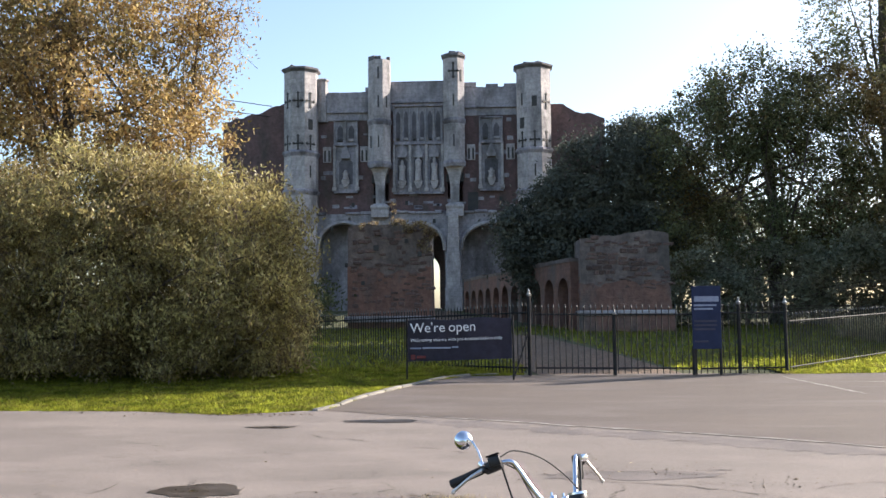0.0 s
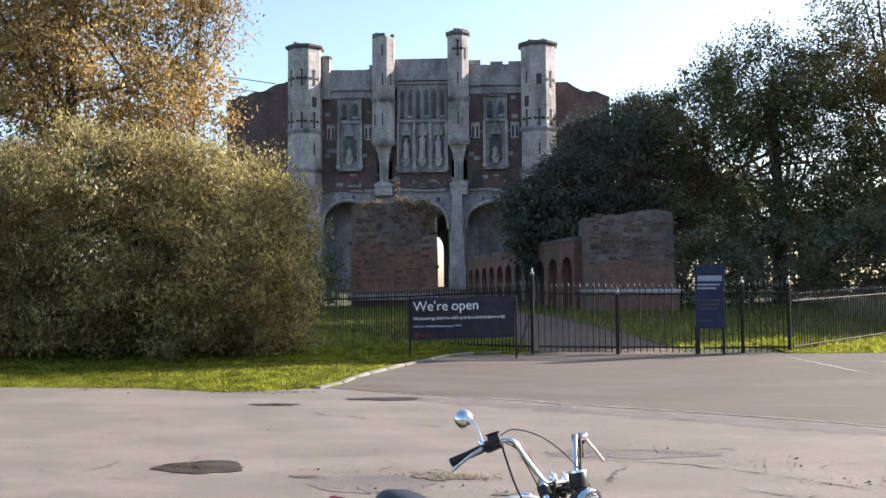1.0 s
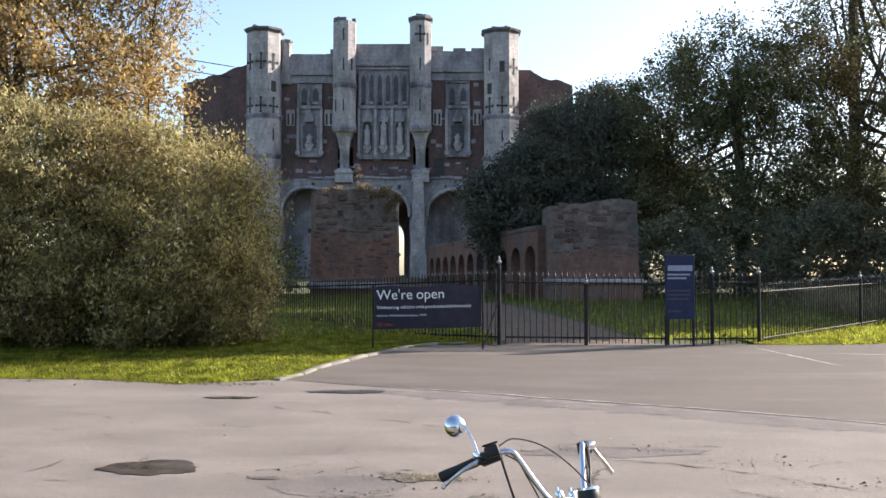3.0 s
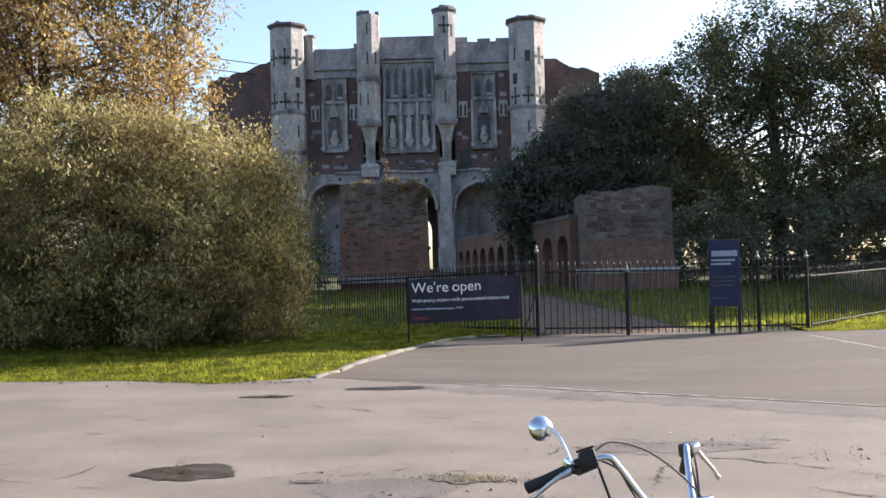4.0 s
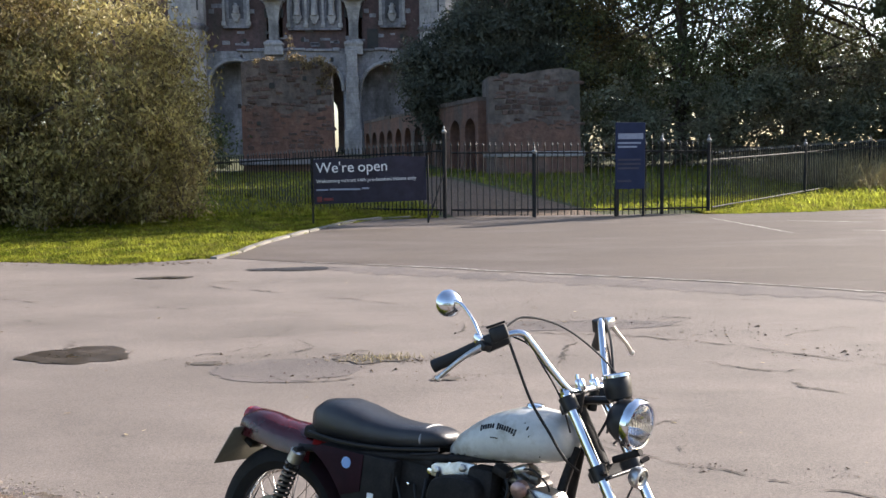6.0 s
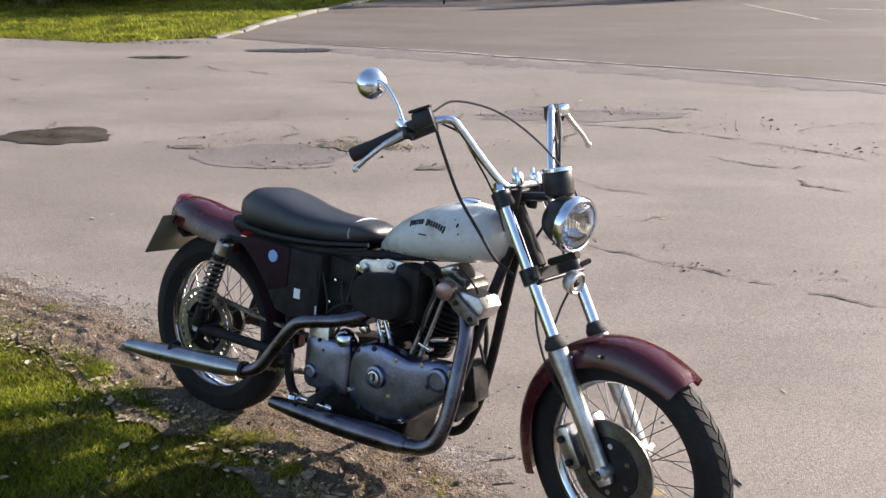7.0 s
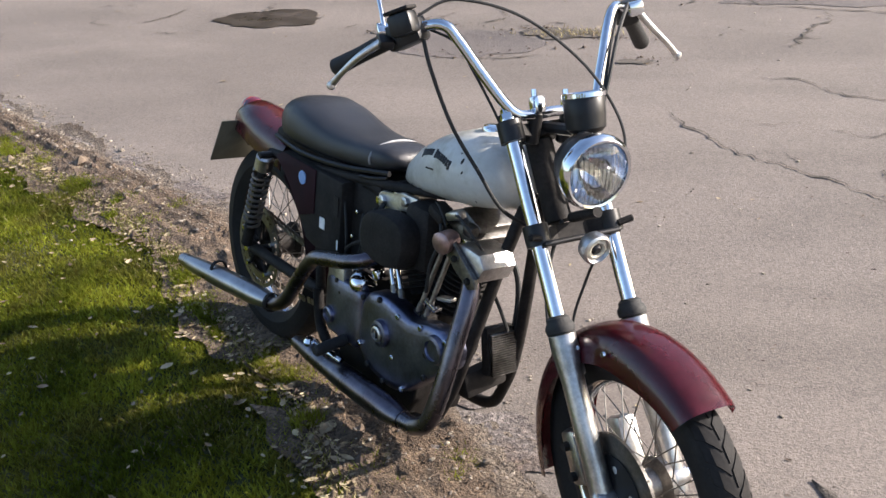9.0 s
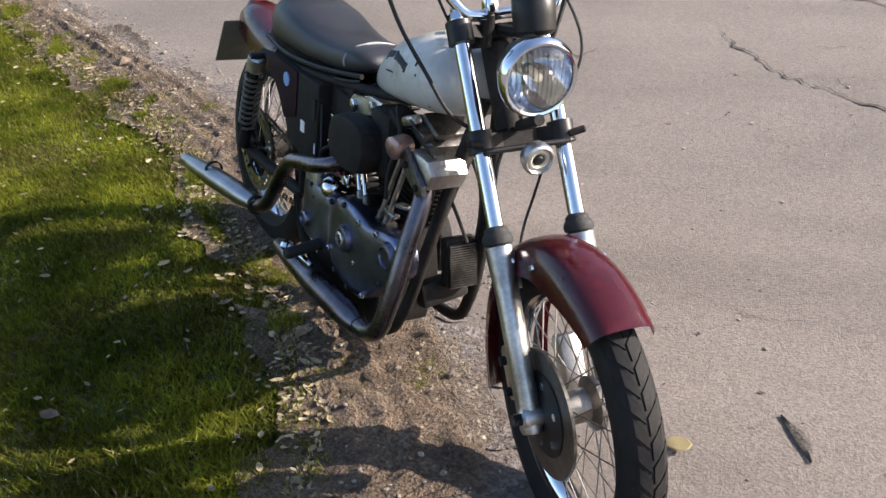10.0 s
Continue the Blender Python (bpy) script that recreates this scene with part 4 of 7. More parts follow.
wing = thing("barbican_wall", "long brick arcaded barbican wall ending in a stone block", "wall")
top = ragged_top(4.4, 8.05, lambda x: 5.3 - 0.12 * abs(x - 7.2) - 0.25 * max(0.0, x - 7.7), 0.14, 0.12, 25.0)[::-1]
wall_plate("end_block", [(4.4, 2.3), (8.05, 2.3)] + top, 42.0, 2.4, RUBBLE, wing, "weathered stone upper block")
wall_plate("brick_base", [(4.38, 2.05), (8.08, 2.05)] + ragged_top(4.38, 8.08, lambda x: 3.15, 0.4, 0.12, 67.0)[::-1], 41.97, 2.46, BRICK2, wing, "red brick lower courses")
part("plinth", rbox((6.25, 43.2, 1.93), (4.0, 2.7, 0.22), 0.06), STONE, wing, "pale limestone plinth", smooth=0)
part("footing", rbox((6.25, 43.2, 1.3), (3.85, 2.5, 1.06)), BRICK2, wing, smooth=0)
a, b = V(4.5, 43.0, 0), V(-0.6, 67.0, 0)
d = (b - a).normalized()
side = V(d.y, -d.x, 0)
m = Matrix(((d.x, 0, -side.x, a.x), (d.y, 0, -side.y, a.y), (0, 1, 0, 0), (0, 0, 0, 1)))
L = (b - a).length
nbay = 11
for k in range(nbay):
    x0, x1 = L * k / nbay, L * (k + 1) / nbay
    part("arcade_bay", prism(arch_outline(x0, x1, 1.2, 4.1, x0 + 0.35, x1 - 0.35, 2.7, 3.45), 0.45, m), BRICK2, wing, "brick bay with a round-headed arch", smooth=0)
    part("coping", prism([(x0, 4.1), (x1, 4.1), (x1, 4.25 + 0.08 * wob(k, 2, 1.3)), (x0, 4.25 + 0.08 * wob(k, 5, 1.3))], 0.55, m @ Matrix.Translation((0, 0, -0.05))), RUBBLE, wing, smooth=0)
part("back_wall", prism([(0, 1.0), (L, 1.0), (L, 4.05), (0, 4.05)], 0.3, m @ Matrix.Translation((0, 0, -0.7))), BRICK, wing, smooth=0)


def facing(parent, x0, x1, z0, z1, y, seed, share):
    """Rough stones that stand a little proud of a ruined wall face, laid in wavy courses."""
    r = np.random.default_rng(seed)
    shapes = []
    for k in range(4):
        bm = rbox((0, 0, 0), (1, 1, 1), 0.16, seg=1)
        for v in bm.verts:
            v.co += Vector(r.normal(0, 0.05, 3))
        me = bpy.data.meshes.new("stone")
        bm.to_mesh(me)
        bm.free()
        me.materials.append(FACING)
        shapes.append(me)
    z = z0
    while z < z1:
        h = r.uniform(0.12, 0.24)
        x = x0 + r.uniform(0, 0.2)
        while x < x1 - 0.2:
            w = r.uniform(0.2, 0.5)
            if r.uniform() < share * (0.75 + 0.7 * noise.noise((x * 0.7, z * 0.9, seed))):
                o = new("stone", shapes[r.integers(4)])
                o.parent = parent
                o.matrix_basis = Matrix.Translation((x + w / 2, y + 0.04, z + h / 2 + 0.05 * math.sin(x * 2 + z))) @ pose(0, 0, 0, r.normal(0, 2), r.normal(0, 3), r.normal(0, 2)) @ Matrix.Diagonal((w * 0.94, r.uniform(0.1, 0.2), h * 0.9, 1))
            x += w
        z += h


facing(stump, -5.75, -2.05, 1.9, 5.8, 46.0, 71, 0.62)
facing(wing, 4.45, 8.0, 2.9, 5.05, 42.0, 73, 0.7)


# ---- railings, gate, banner, sign ----
def bar_mesh(h, r=0.011):
    bm = rod((0, 0, 0), (0, 0, h), r, 6)
    lathe([(r, h - 0.02), (r * 1.7, h + 0.015), (0, h + 0.1)], 6, bm=bm)
    bmesh.ops.recalc_face_normals(bm, faces=bm.faces)
    me = bpy.data.meshes.new("bar")
    bm.to_mesh(me)
    bm.free()
    me.materials.append(IRON)
    me.materials.append(TIP)
    for p in me.polygons:
        p.material_index = 1 if p.center.z > h + 0.03 else 0
    return me


BAR = bar_mesh(1.5)


def railing(name, label, a, b, za, zb, spacing, group, posts=(), h=1.5):
    f = thing(name, label, "railing", group)
    a, b = V(*a, 0), V(*b, 0)
    n = int((b - a).length / spacing)
    for k in range(n + 1):
        p = a.lerp(b, k / n)
        o = new("bar", BAR)
        o.parent, o.matrix_basis = f, Matrix.Translation((p.x, p.y, za + (zb - za) * k / n)) @ pose(0, 0, 0, 1.2 * wob(k, 1.3, 1.7), 1.2 * wob(k, 6.3, 1.7)) @ Matrix.Diagonal((1, 1, h / 1.5, 1))
    for z in (0.12, h - 0.14):
        part("rail", tube([(a.x, a.y, za + z), (b.x, b.y, zb + z)], 0.02, 6, 1), IRON, f)
    for t, ph in posts:
        p = a.lerp(b, t)
        z = za + (zb - za) * t
        o = part("post", rod((p.x, p.y, z - 0.05), (p.x, p.y, z + ph), 0.042, 10, 0.01), IRON, f)
        part("finial", lathe([(0.02, 0), (0.05, 0.02), (0.055, 0.05), (0.02, 0.09), (0.028, 0.12), (0, 0.18)], 10, pose(p.x, p.y, z + ph)), FINIAL, o, "pale finial")
    return f


railing("iron_railing", "black iron railing receding behind the banner", (1.52, 24.7), (-6.6, 35.0), 0.62, 0.33, 0.135, "railings", ((0.0, 1.72),))
railing("iron_gate", "closed black iron gate leaf with spiked bars", (1.66, 24.66), (3.42, 24.72), 0.62, 0.6, 0.135, "gate leaves", ((1.0, 1.3),), 1.46)
railing("iron_gate", "closed black iron gate leaf with spiked bars", (3.5, 24.72), (5.22, 24.8), 0.6, 0.58, 0.135, "gate leaves", ((1.0, 1.66),), 1.46)
railing("iron_railing", "black iron railing beside the blue sign", (5.35, 24.82), (7.35, 25.2), 0.57, 0.56, 0.135, "railings", ((0.45, 1.55), (1.0, 1.55)))
railing("iron_railing", "black iron railing along the grass edge", (7.45, 25.25), (19.5, 37.9), 0.56, 1.0, 0.14, "railings", ((0.335, 1.34), (0.67, 1.34)), 1.3)


def words(text, size, material, m, parent, name):
    """Lettering, a mesh for each word."""
    x = 0.0
    for word in text.split():
        cu = bpy.data.curves.new(name, "FONT")
        cu.body, cu.size, cu.extrude = word, size, 0.002
        tmp = bpy.data.objects.new(name, cu)
        scene.collection.objects.link(tmp)
        bpy.context.view_layer.update()
        me = bpy.data.meshes.new_from_object(tmp)
        bpy.data.objects.remove(tmp)
        me.materials.clear()
        me.materials.append(material)
        o = new(name, me)
        o.parent, o.matrix_basis = parent, m @ Matrix.Translation((x, 0, 0))
        x += max(v.co.x for v in me.vertices) + 0.26 * size


banner = thing("banner", "dark navy vinyl banner with white lettering on a thin frame", "banner", matrix=pose(-1.17, 24.12, 0, 0, 0, -4.0))
bm = bmesh.new()
cols = [[bm.verts.new((2.28 * i / 16, 0.02 * math.sin(i * 0.9) - 0.01, 0.93 + 0.06 * i / 16 + k * (0.9 + 0.02 * math.sin(i * 0.7)) / 4)) for k in range(5)] for i in range(17)]
for p, q in zip(cols, cols[1:]):
    for k in range(4):
        bm.faces.new((p[k], q[k], q[k + 1], p[k + 1]))
bmesh.ops.solidify(bm, geom=bm.faces[:], thickness=0.008)
part("sheet", bm, BANNER, banner)
words("We're open", 0.3, WHITE, Matrix.Translation((0.06, -0.05, 1.56)) @ pose(0, 0, 0, 90, -1.5, 0), banner, "headline_word")
words("Welcoming visitors with pre-booked tickets only", 0.103, WHITE, Matrix.Translation((0.06, -0.05, 1.36)) @ pose(0, 0, 0, 90, -1.5, 0), banner, "subline_word")
for x0, x1 in ((0.06, 0.3), (0.33, 0.95), (0.98, 1.12)):
    part("print_bar", rbox(((x0 + x1) / 2, -0.05, 1.22 + 0.027 * x0), (x1 - x0, 0.004, 0.035)), GREYP, banner, smooth=0)
part("emblem", rbox((0.12, -0.05, 1.03), (0.1, 0.004, 0.11)), REDP, banner, smooth=0)
part("print_bar", rbox((0.3, -0.05, 1.03), (0.2, 0.004, 0.06)), REDP, banner, smooth=0)
for x in (-0.03, 2.31):
    part("frame_post", rod((x, 0.03, 0.45), (x, 0.03, 1.9), 0.02, 8), IRON, banner)
part("brace", rod((2.31, 0.05, 0.55), (2.62, 0.45, 1.5), 0.016, 8), IRON, banner)

sign = thing("information_sign", "tall blue information board on two posts beside the gate", "sign", matrix=pose(5.45, 24.62, 0, 0, 0, 2.0))
part("board", rbox((0, 0, 1.83), (0.64, 0.05, 1.4), 0.01), BLUE, sign, smooth=0)
part("headline_panel", rbox((0, -0.03, 2.24), (0.54, 0.01, 0.12)), GREYP, sign, "pale print across the head", smooth=0)
for k, (w, z) in enumerate(((0.5, 2.1), (0.42, 2.02), (0.5, 1.75), (0.5, 1.66), (0.46, 1.57), (0.3, 1.3))):
    part("print_bar", rbox((-0.28 + w / 2, -0.03, z), (w, 0.008, 0.04)), GREYP if k < 2 else BANNER, sign, smooth=0)
for x in (-0.3, 0.3):
    part("post", rod((x, 0.03, 0.5), (x, 0.03, 1.2), 0.035, 8), IRON, sign)

# ---- overhead cables ----
for z in (15.9, 15.1):
    c = part("overhead_cable", tube([(-45, 62, z + 3.6), (-28, 66, z + 2.2), (-19.3, 69, z + 1.75), (-15.2, 71.0, z + 1.5)], 0.03, 5, 6), IRON, None)
    tagged(c, "thin black overhead cable sagging across the sky", "cable", "overhead cables")


# ---- trees and shrubs ----
def leaf_cards(centres, spread, count, size, seed, droop=0.0, up=0.0, long=1.6):
    """Many small bent leaves round the given centres."""
    r = np.random.default_rng(seed)
    c = np.repeat(np.array(centres), count, 0)
    sp = np.repeat(np.array(spread), count)[:, None]
    p = c + r.normal(size=c.shape) * sp * (0.62, 0.62, 0.5)
    d = r.normal(size=p.shape)
    d[:, 2] += up - droop
    d /= np.linalg.norm(d, axis=1)[:, None]
    n = np.cross(d, r.normal(size=p.shape))
    n /= np.linalg.norm(n, axis=1)[:, None] + 1e-9
    s = size * r.uniform(0.6, 1.35, (len(p), 1))
    tip, base, lf, rt = p + d * s * long / 2, p - d * s * long / 2, p + n * s * 0.42, p - n * s * 0.42
    v = np.stack([base, rt, tip, lf], 1).reshape(-1, 3)
    f = np.arange(len(v)).reshape(-1, 4)
    return v.tolist(), f.tolist()


def clumps(blobs, n, seed, shell=0.4):
    """Clump centres spread through ellipsoids, denser near their skins."""
    r = np.random.default_rng(seed)
    vol = np.array([b[3] * b[4] * b[5] for b in blobs]) ** 0.67
    out = []
    for b, k in zip(blobs, np.maximum(3, (n * vol / vol.sum())).astype(int)):
        d = r.normal(size=(k, 3))
        d /= np.linalg.norm(d, axis=1)[:, None]
        q = d * (shell + (1 - shell) * r.uniform(size=(k, 1)) ** 0.6) * (b[3], b[4], b[5]) + b[:3]
        q += r.normal(size=q.shape) * 0.07 * b[3]
        out += q.tolist()
    return out


def tree(name, label, category, base, trunk, limbs, blobs, n, per, spread, size, leaf, seed, droop=0.0, up=0.0, long=1.6, twigs=0.4, floor=None):
    """A tapered trunk, limbs that reach into the crown, and a crown of many small leaves."""
    t = thing(name, label, category)
    r = np.random.default_rng(seed)
    cen = [c for c in clumps(blobs, n, seed) if c[2] > (floor if floor is not None else base[2] + 0.2)]
    top = V(*trunk[0])
    lean = V(base[0], base[1], base[2])
    part("trunk", tube([lean - V(0, 0, 0.1), lean.lerp(top, 0.35) + V(0.1, 0, 0), lean.lerp(top, 0.7), top], [trunk[1], trunk[1] * 0.75, trunk[1] * 0.5, trunk[1] * 0.2], 10, 5), BARK, t)
    ends = [cen[i] for i in r.choice(len(cen), min(limbs, len(cen)), replace=False)]
    for e in ends:
        s = lean.lerp(top, r.uniform(0.15, 0.95))
        mid = s.lerp(V(*e), 0.5) + V(*(r.normal(size=3) * 0.3)) + V(0, 0, 0.25)
        part("limb", tube([s, mid, V(*e)], [trunk[1] * 0.28, trunk[1] * 0.14, 0.012], 5, 4), BARK, t)
    bm = bmesh.new()
    for c in cen:
        if r.uniform() < twigs:
            c = V(*c)
            w = V(*(r.normal(size=3))) * spread
            w.z += spread * (up + 0.3)
            tube([c - w * 0.5, c + V(*(r.normal(size=3) * 0.1 * spread)), c + w * 0.6], [0.012, 0.008, 0.003], 3, 2, bm, False)
    part("twig_tangle", bm, BARK, t, kind="stuff")
    v, f = leaf_cards(cen, [spread * r.uniform(0.6, 1.4) for _ in cen], per, size, seed + 1, droop, up, long)
    soup("crown", v, f, leaf, t, kind="stuff")
    return t


tree("shrub", "large dense rounded shrub with pale olive leaves", "shrub", (-8.2, 25.6, 0.5), ((-8.4, 25.8, 4.6), 0.2), 26,
     [(-6.0, 25.6, 3.0, 2.5, 2.6, 2.7), (-9.0, 25.6, 3.4, 3.2, 2.8, 2.75), (-12.6, 25.8, 3.2, 3.4, 2.8, 2.9), (-4.55, 25.2, 2.3, 1.1, 1.8, 1.9), (-7.5, 25.8, 4.6, 1.9, 1.5, 1.25), (-16.5, 26.5, 2.8, 3.0, 2.6, 2.6), (-6.2, 25.6, 1.3, 2.2, 2.2, 1.1), (-9.6, 25.6, 1.3, 2.6, 2.4, 1.1), (-13.4, 25.8, 1.3, 2.6, 2.4, 1.1)],
     3300, 108, 0.3, 0.046, LEAF_SAGE, 31, up=1.0, long=2.3, twigs=0.7)
tree("autumn_tree", "tall maple with golden brown autumn leaves", "tree", (-15.0, 36.5, 0.9), ((-14.2, 36, 14.5), 0.35), 34,
     [(-13.2, 35.5, 10.5, 4.4, 3.5, 3.6), (-16.5, 36, 13.0, 5.0, 4.0, 4.5), (-10.2, 35.2, 8.6, 2.0, 2.2, 1.9), (-19, 37, 9.5, 5.5, 4, 5.0), (-11.0, 35.3, 12.3, 2.2, 2.2, 2.0), (-12.5, 36, 6.6, 3.6, 2.8, 2.2)],
     1200, 62, 0.55, 0.1, LEAF_GOLD, 41, droop=0.3)
tree("autumn_tree", "sparse bare-twigged outer branch of a maple", "tree", (-11.0, 37.0, 0.95), ((-9.6, 36.4, 14.2), 0.12), 16,
     [(-9.2, 36, 13.2, 1.9, 1.6, 1.7), (-8.6, 36, 11.6, 0.9, 1.0, 1.2)], 110, 16, 0.4, 0.08, LEAF_GOLD, 43, twigs=1.0)
tree("yew_tree", "dark spreading yew with drooping layered boughs", "tree", (6.6, 50.5, 1.4), ((6.4, 50.3, 11.0), 0.5), 26,
     [(6.8, 50.5, 8.0, 3.0, 2.8, 3.4), (4.2, 50.0, 6.0, 2.6, 2.2, 2.7), (2.6, 49.4, 5.0, 1.5, 1.5, 1.5), (9.0, 50.5, 7.5, 2.8, 2.5, 4.0), (6.0, 50, 4.6, 4.4, 2.6, 2.6), (1.9, 49.2, 6.3, 0.9, 0.9, 0.6), (8.3, 51, 11.0, 1.4, 1.4, 1.0)],
     1000, 110, 0.5, 0.1, LEAF_YEW, 51, droop=0.6, long=2.2, twigs=0.2)
tree("broadleaf_tree", "tall dark broadleaf tree with gaps of sky", "tree", (14.2, 48.5, 1.4), ((14.0, 48.2, 12.6), 0.38), 44,
     [(13.4, 48, 11.2, 3.4, 2.8, 3.0), (16.6, 48.4, 10.6, 3.2, 3.0, 3.3), (10.9, 48, 9.6, 2.6, 2.4, 2.7), (14.2, 48, 5.6, 4.4, 2.8, 2.1), (18.2, 48, 6.2, 2.6, 2.6, 3.0), (10.4, 48.5, 5.6, 1.8, 2.0, 2.6)],
     1000, 84, 0.55, 0.1, LEAF_DARK, 61, droop=0.2)
tree("broadleaf_tree", "very tall thin-crowned tree beyond the railings", "tree", (21.0, 52.0, 1.5), ((21.0, 51.6, 20.0), 0.4), 40,
     [(20.6, 51.5, 17.6, 3.6, 3.2, 3.4), (19.3, 51.2, 13.6, 2.4, 2.4, 2.6), (23.5, 52, 14.0, 3.6, 3, 4.5), (24.5, 52, 8.0, 4.0, 3.2, 4.2), (28.5, 53, 9, 4.0, 3.2, 6.0), (33, 54, 8, 4.0, 3.2, 6.0)],
     820, 66, 0.6, 0.11, LEAF_DARK, 71, droop=0.2)
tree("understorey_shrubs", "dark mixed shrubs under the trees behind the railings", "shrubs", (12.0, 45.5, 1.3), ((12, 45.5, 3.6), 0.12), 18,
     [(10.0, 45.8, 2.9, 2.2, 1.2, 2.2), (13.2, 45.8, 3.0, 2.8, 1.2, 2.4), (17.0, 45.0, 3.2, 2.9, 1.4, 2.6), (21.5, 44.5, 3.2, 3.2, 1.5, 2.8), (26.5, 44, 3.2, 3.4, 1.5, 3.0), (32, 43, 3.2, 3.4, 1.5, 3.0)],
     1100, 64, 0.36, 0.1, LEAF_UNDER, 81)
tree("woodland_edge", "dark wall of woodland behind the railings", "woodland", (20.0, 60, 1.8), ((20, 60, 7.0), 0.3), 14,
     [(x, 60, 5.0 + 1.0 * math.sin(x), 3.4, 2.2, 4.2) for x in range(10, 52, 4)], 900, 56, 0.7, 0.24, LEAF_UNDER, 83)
for bx, by, hh, sd in ((23.2, 38.0, 19.6, 121), (25.2, 38.9, 20.6, 123), (30.2, 41.2, 23.0, 125), (24.8, 41.2, 19.7, 127), (27.6, 43.0, 21.0, 129), (35.3, 43.6, 25.4, 133), (25.4, 45.5, 19.1, 137), (27.9, 47.3, 20.5, 139)):
    tree("broadleaf_tree", "tall dark broadleaf tree at the edge of the grounds", "tree", (bx, by, gz(by) - 0.05), ((bx, by, hh - 1.5), 0.35), 16,
         [(bx, by, hh - 3.2, 2.6, 2.3, 3.0), (bx + 1.5, by + 0.8, hh - 6.0, 2.6, 2.4, 3.0), (bx - 1.1, by + 0.4, hh - 7.5, 2.6, 2.2, 3.2), (bx, by + 0.3, hh - 11.0, 2.8, 2.2, 3.0), (bx, by + 0.4, 3.4, 2.4, 1.9, 2.6)], 680, 100, 0.6, 0.21, LEAF_DARK, sd)
# out of view: added trees that block low sky and darken reflections
for bx, by, hh, sd in ((-14, -26, 9.5, 141), (-6, -28, 10, 143), (3, -28, 11, 145), (12, -27, 10, 147)):
    tree("broadleaf_tree", "unseen leafy tree added behind the verge to block low sky", "tree", (bx, by, -0.05), ((bx, by, hh - 1.5), 0.3), 12,
         [(bx, by, hh - 2.6, 3.0, 2.4, 2.8), (bx + 1.0, by, hh - 6.0, 3.2, 2.4, 3.0), (bx - 1.0, by, 2.6, 3.2, 1.8, 2.6)], 260, 40, 0.7, 0.24, LEAF_DARK, sd)
tree("understorey_shrubs", "dark shrubs beside the barbican stump", "shrubs", (-7.4, 44.5, 1.2), ((-7.4, 44.5, 2.6), 0.1), 10,
     [(-7.2, 44.5, 2.3, 1.5, 1.1, 1.4), (-9.6, 45, 2.4, 1.7, 1.1, 1.6), (-13, 45, 2.8, 2.6, 1.3, 2.0)], 200, 40, 0.3, 0.11, LEAF_DARK, 85)
weeds = [(x, 46.3 + 0.4 * math.sin(x * 9), 6.0 - 0.25 * max(0, x + 2.6) + 0.12 * math.sin(x * 5)) for x in np.arange(-5.4, -3.6, 0.3)]
weeds += [(x, 46.05 + 0.3 * math.sin(x * 9), 6.02 - 0.3 * max(0, x + 2.8) + 0.2 * math.sin(x * 7)) for x in np.arange(-3.5, -1.8, 0.09)]
weeds += [(-2.15 + 0.3 * math.sin(z * 7), 45.95, z) for z in np.arange(4.9, 5.8, 0.12)]
v, f = leaf_cards(weeds, [0.17] * len(weeds), 46, 0.062, 91, up=0.6, long=2.4)
soup("dry_plants", v, f, IVY, None, "dry brown weeds growing on the crumbling wall top", "wall plants", "stuff")
sapling = thing("sapling", "thin dry stalk growing from the wall top", "plant")
part("stalk", tube([(-3.85, 46.2, 5.8), (-3.8, 46.2, 6.3), (-3.7, 46.2, 6.75), (-3.72, 46.2, 7.0)], [0.03, 0.025, 0.015, 0.008], 5, 4), BARK, sapling)
v, f = leaf_cards([(-3.7, 46.2, 6.7), (-3.72, 46.2, 7.0), (-3.78, 46.2, 6.4)], [0.13, 0.15, 0.08], 30, 0.07, 93, long=1.8)
soup("sprig", v, f, IVY, sapling)


# ---- grass ----
def blades(name, label, n, where, height, width, seed, material=GRASS, dens=None, lift=-0.01):
    """Grass: bent three-cornered blades, scattered in a strip of the plan."""
    r = np.random.default_rng(seed)
    p = where(r, n)
    if dens is not None:
        keep = np.array([dens(x, y) for x, y in p])
        p = p[r.uniform(size=len(p)) < keep]
    n = len(p)
    a = r.uniform(0, 2 * np.pi, n)
    h = height * r.uniform(0.45, 1.3, n) * np.array([1 + 0.4 * noise.noise((x * 1.7, y * 1.7, 0)) + 0.6 * noise.noise((x * 9, y * 9, 4)) for x, y in p])
    z = 0.036 * np.clip(p[:, 1] - 9.5, 0, None) + lift
    lean = r.uniform(0.3, 1.6, n) * h
    dx, dy = np.cos(a), np.sin(a)
    b0 = np.stack([p[:, 0] - dy * width, p[:, 1] + dx * width, z], 1)
    b1 = np.stack([p[:, 0] + dy * width, p[:, 1] - dx * width, z], 1)
    t = np.stack([p[:, 0] + dx * lean, p[:, 1] + dy * lean, z + h], 1)
    v = np.stack([b0, b1, t], 1).reshape(-1, 3)
    return soup(name, v.tolist(), np.arange(len(v)).reshape(-1, 3).tolist(), material, None, label, "grass", "stuff")


def near_verge(r, n):
    y = r.uniform(6.6, 12.2, n)
    x = r.uniform(-5.2, 0.75, n)
    p = np.stack([x, y], 1)
    e = np.interp(x, [q[0] for q in GRASS_EDGE], [q[1] for q in GRASS_EDGE])
    return p[(y < e + 0.06 * np.sin(x * 17) + 0.05 * np.sin(x * 41 + y * 23)) & (x + 0.25 * (y - 7) > -5.2)]


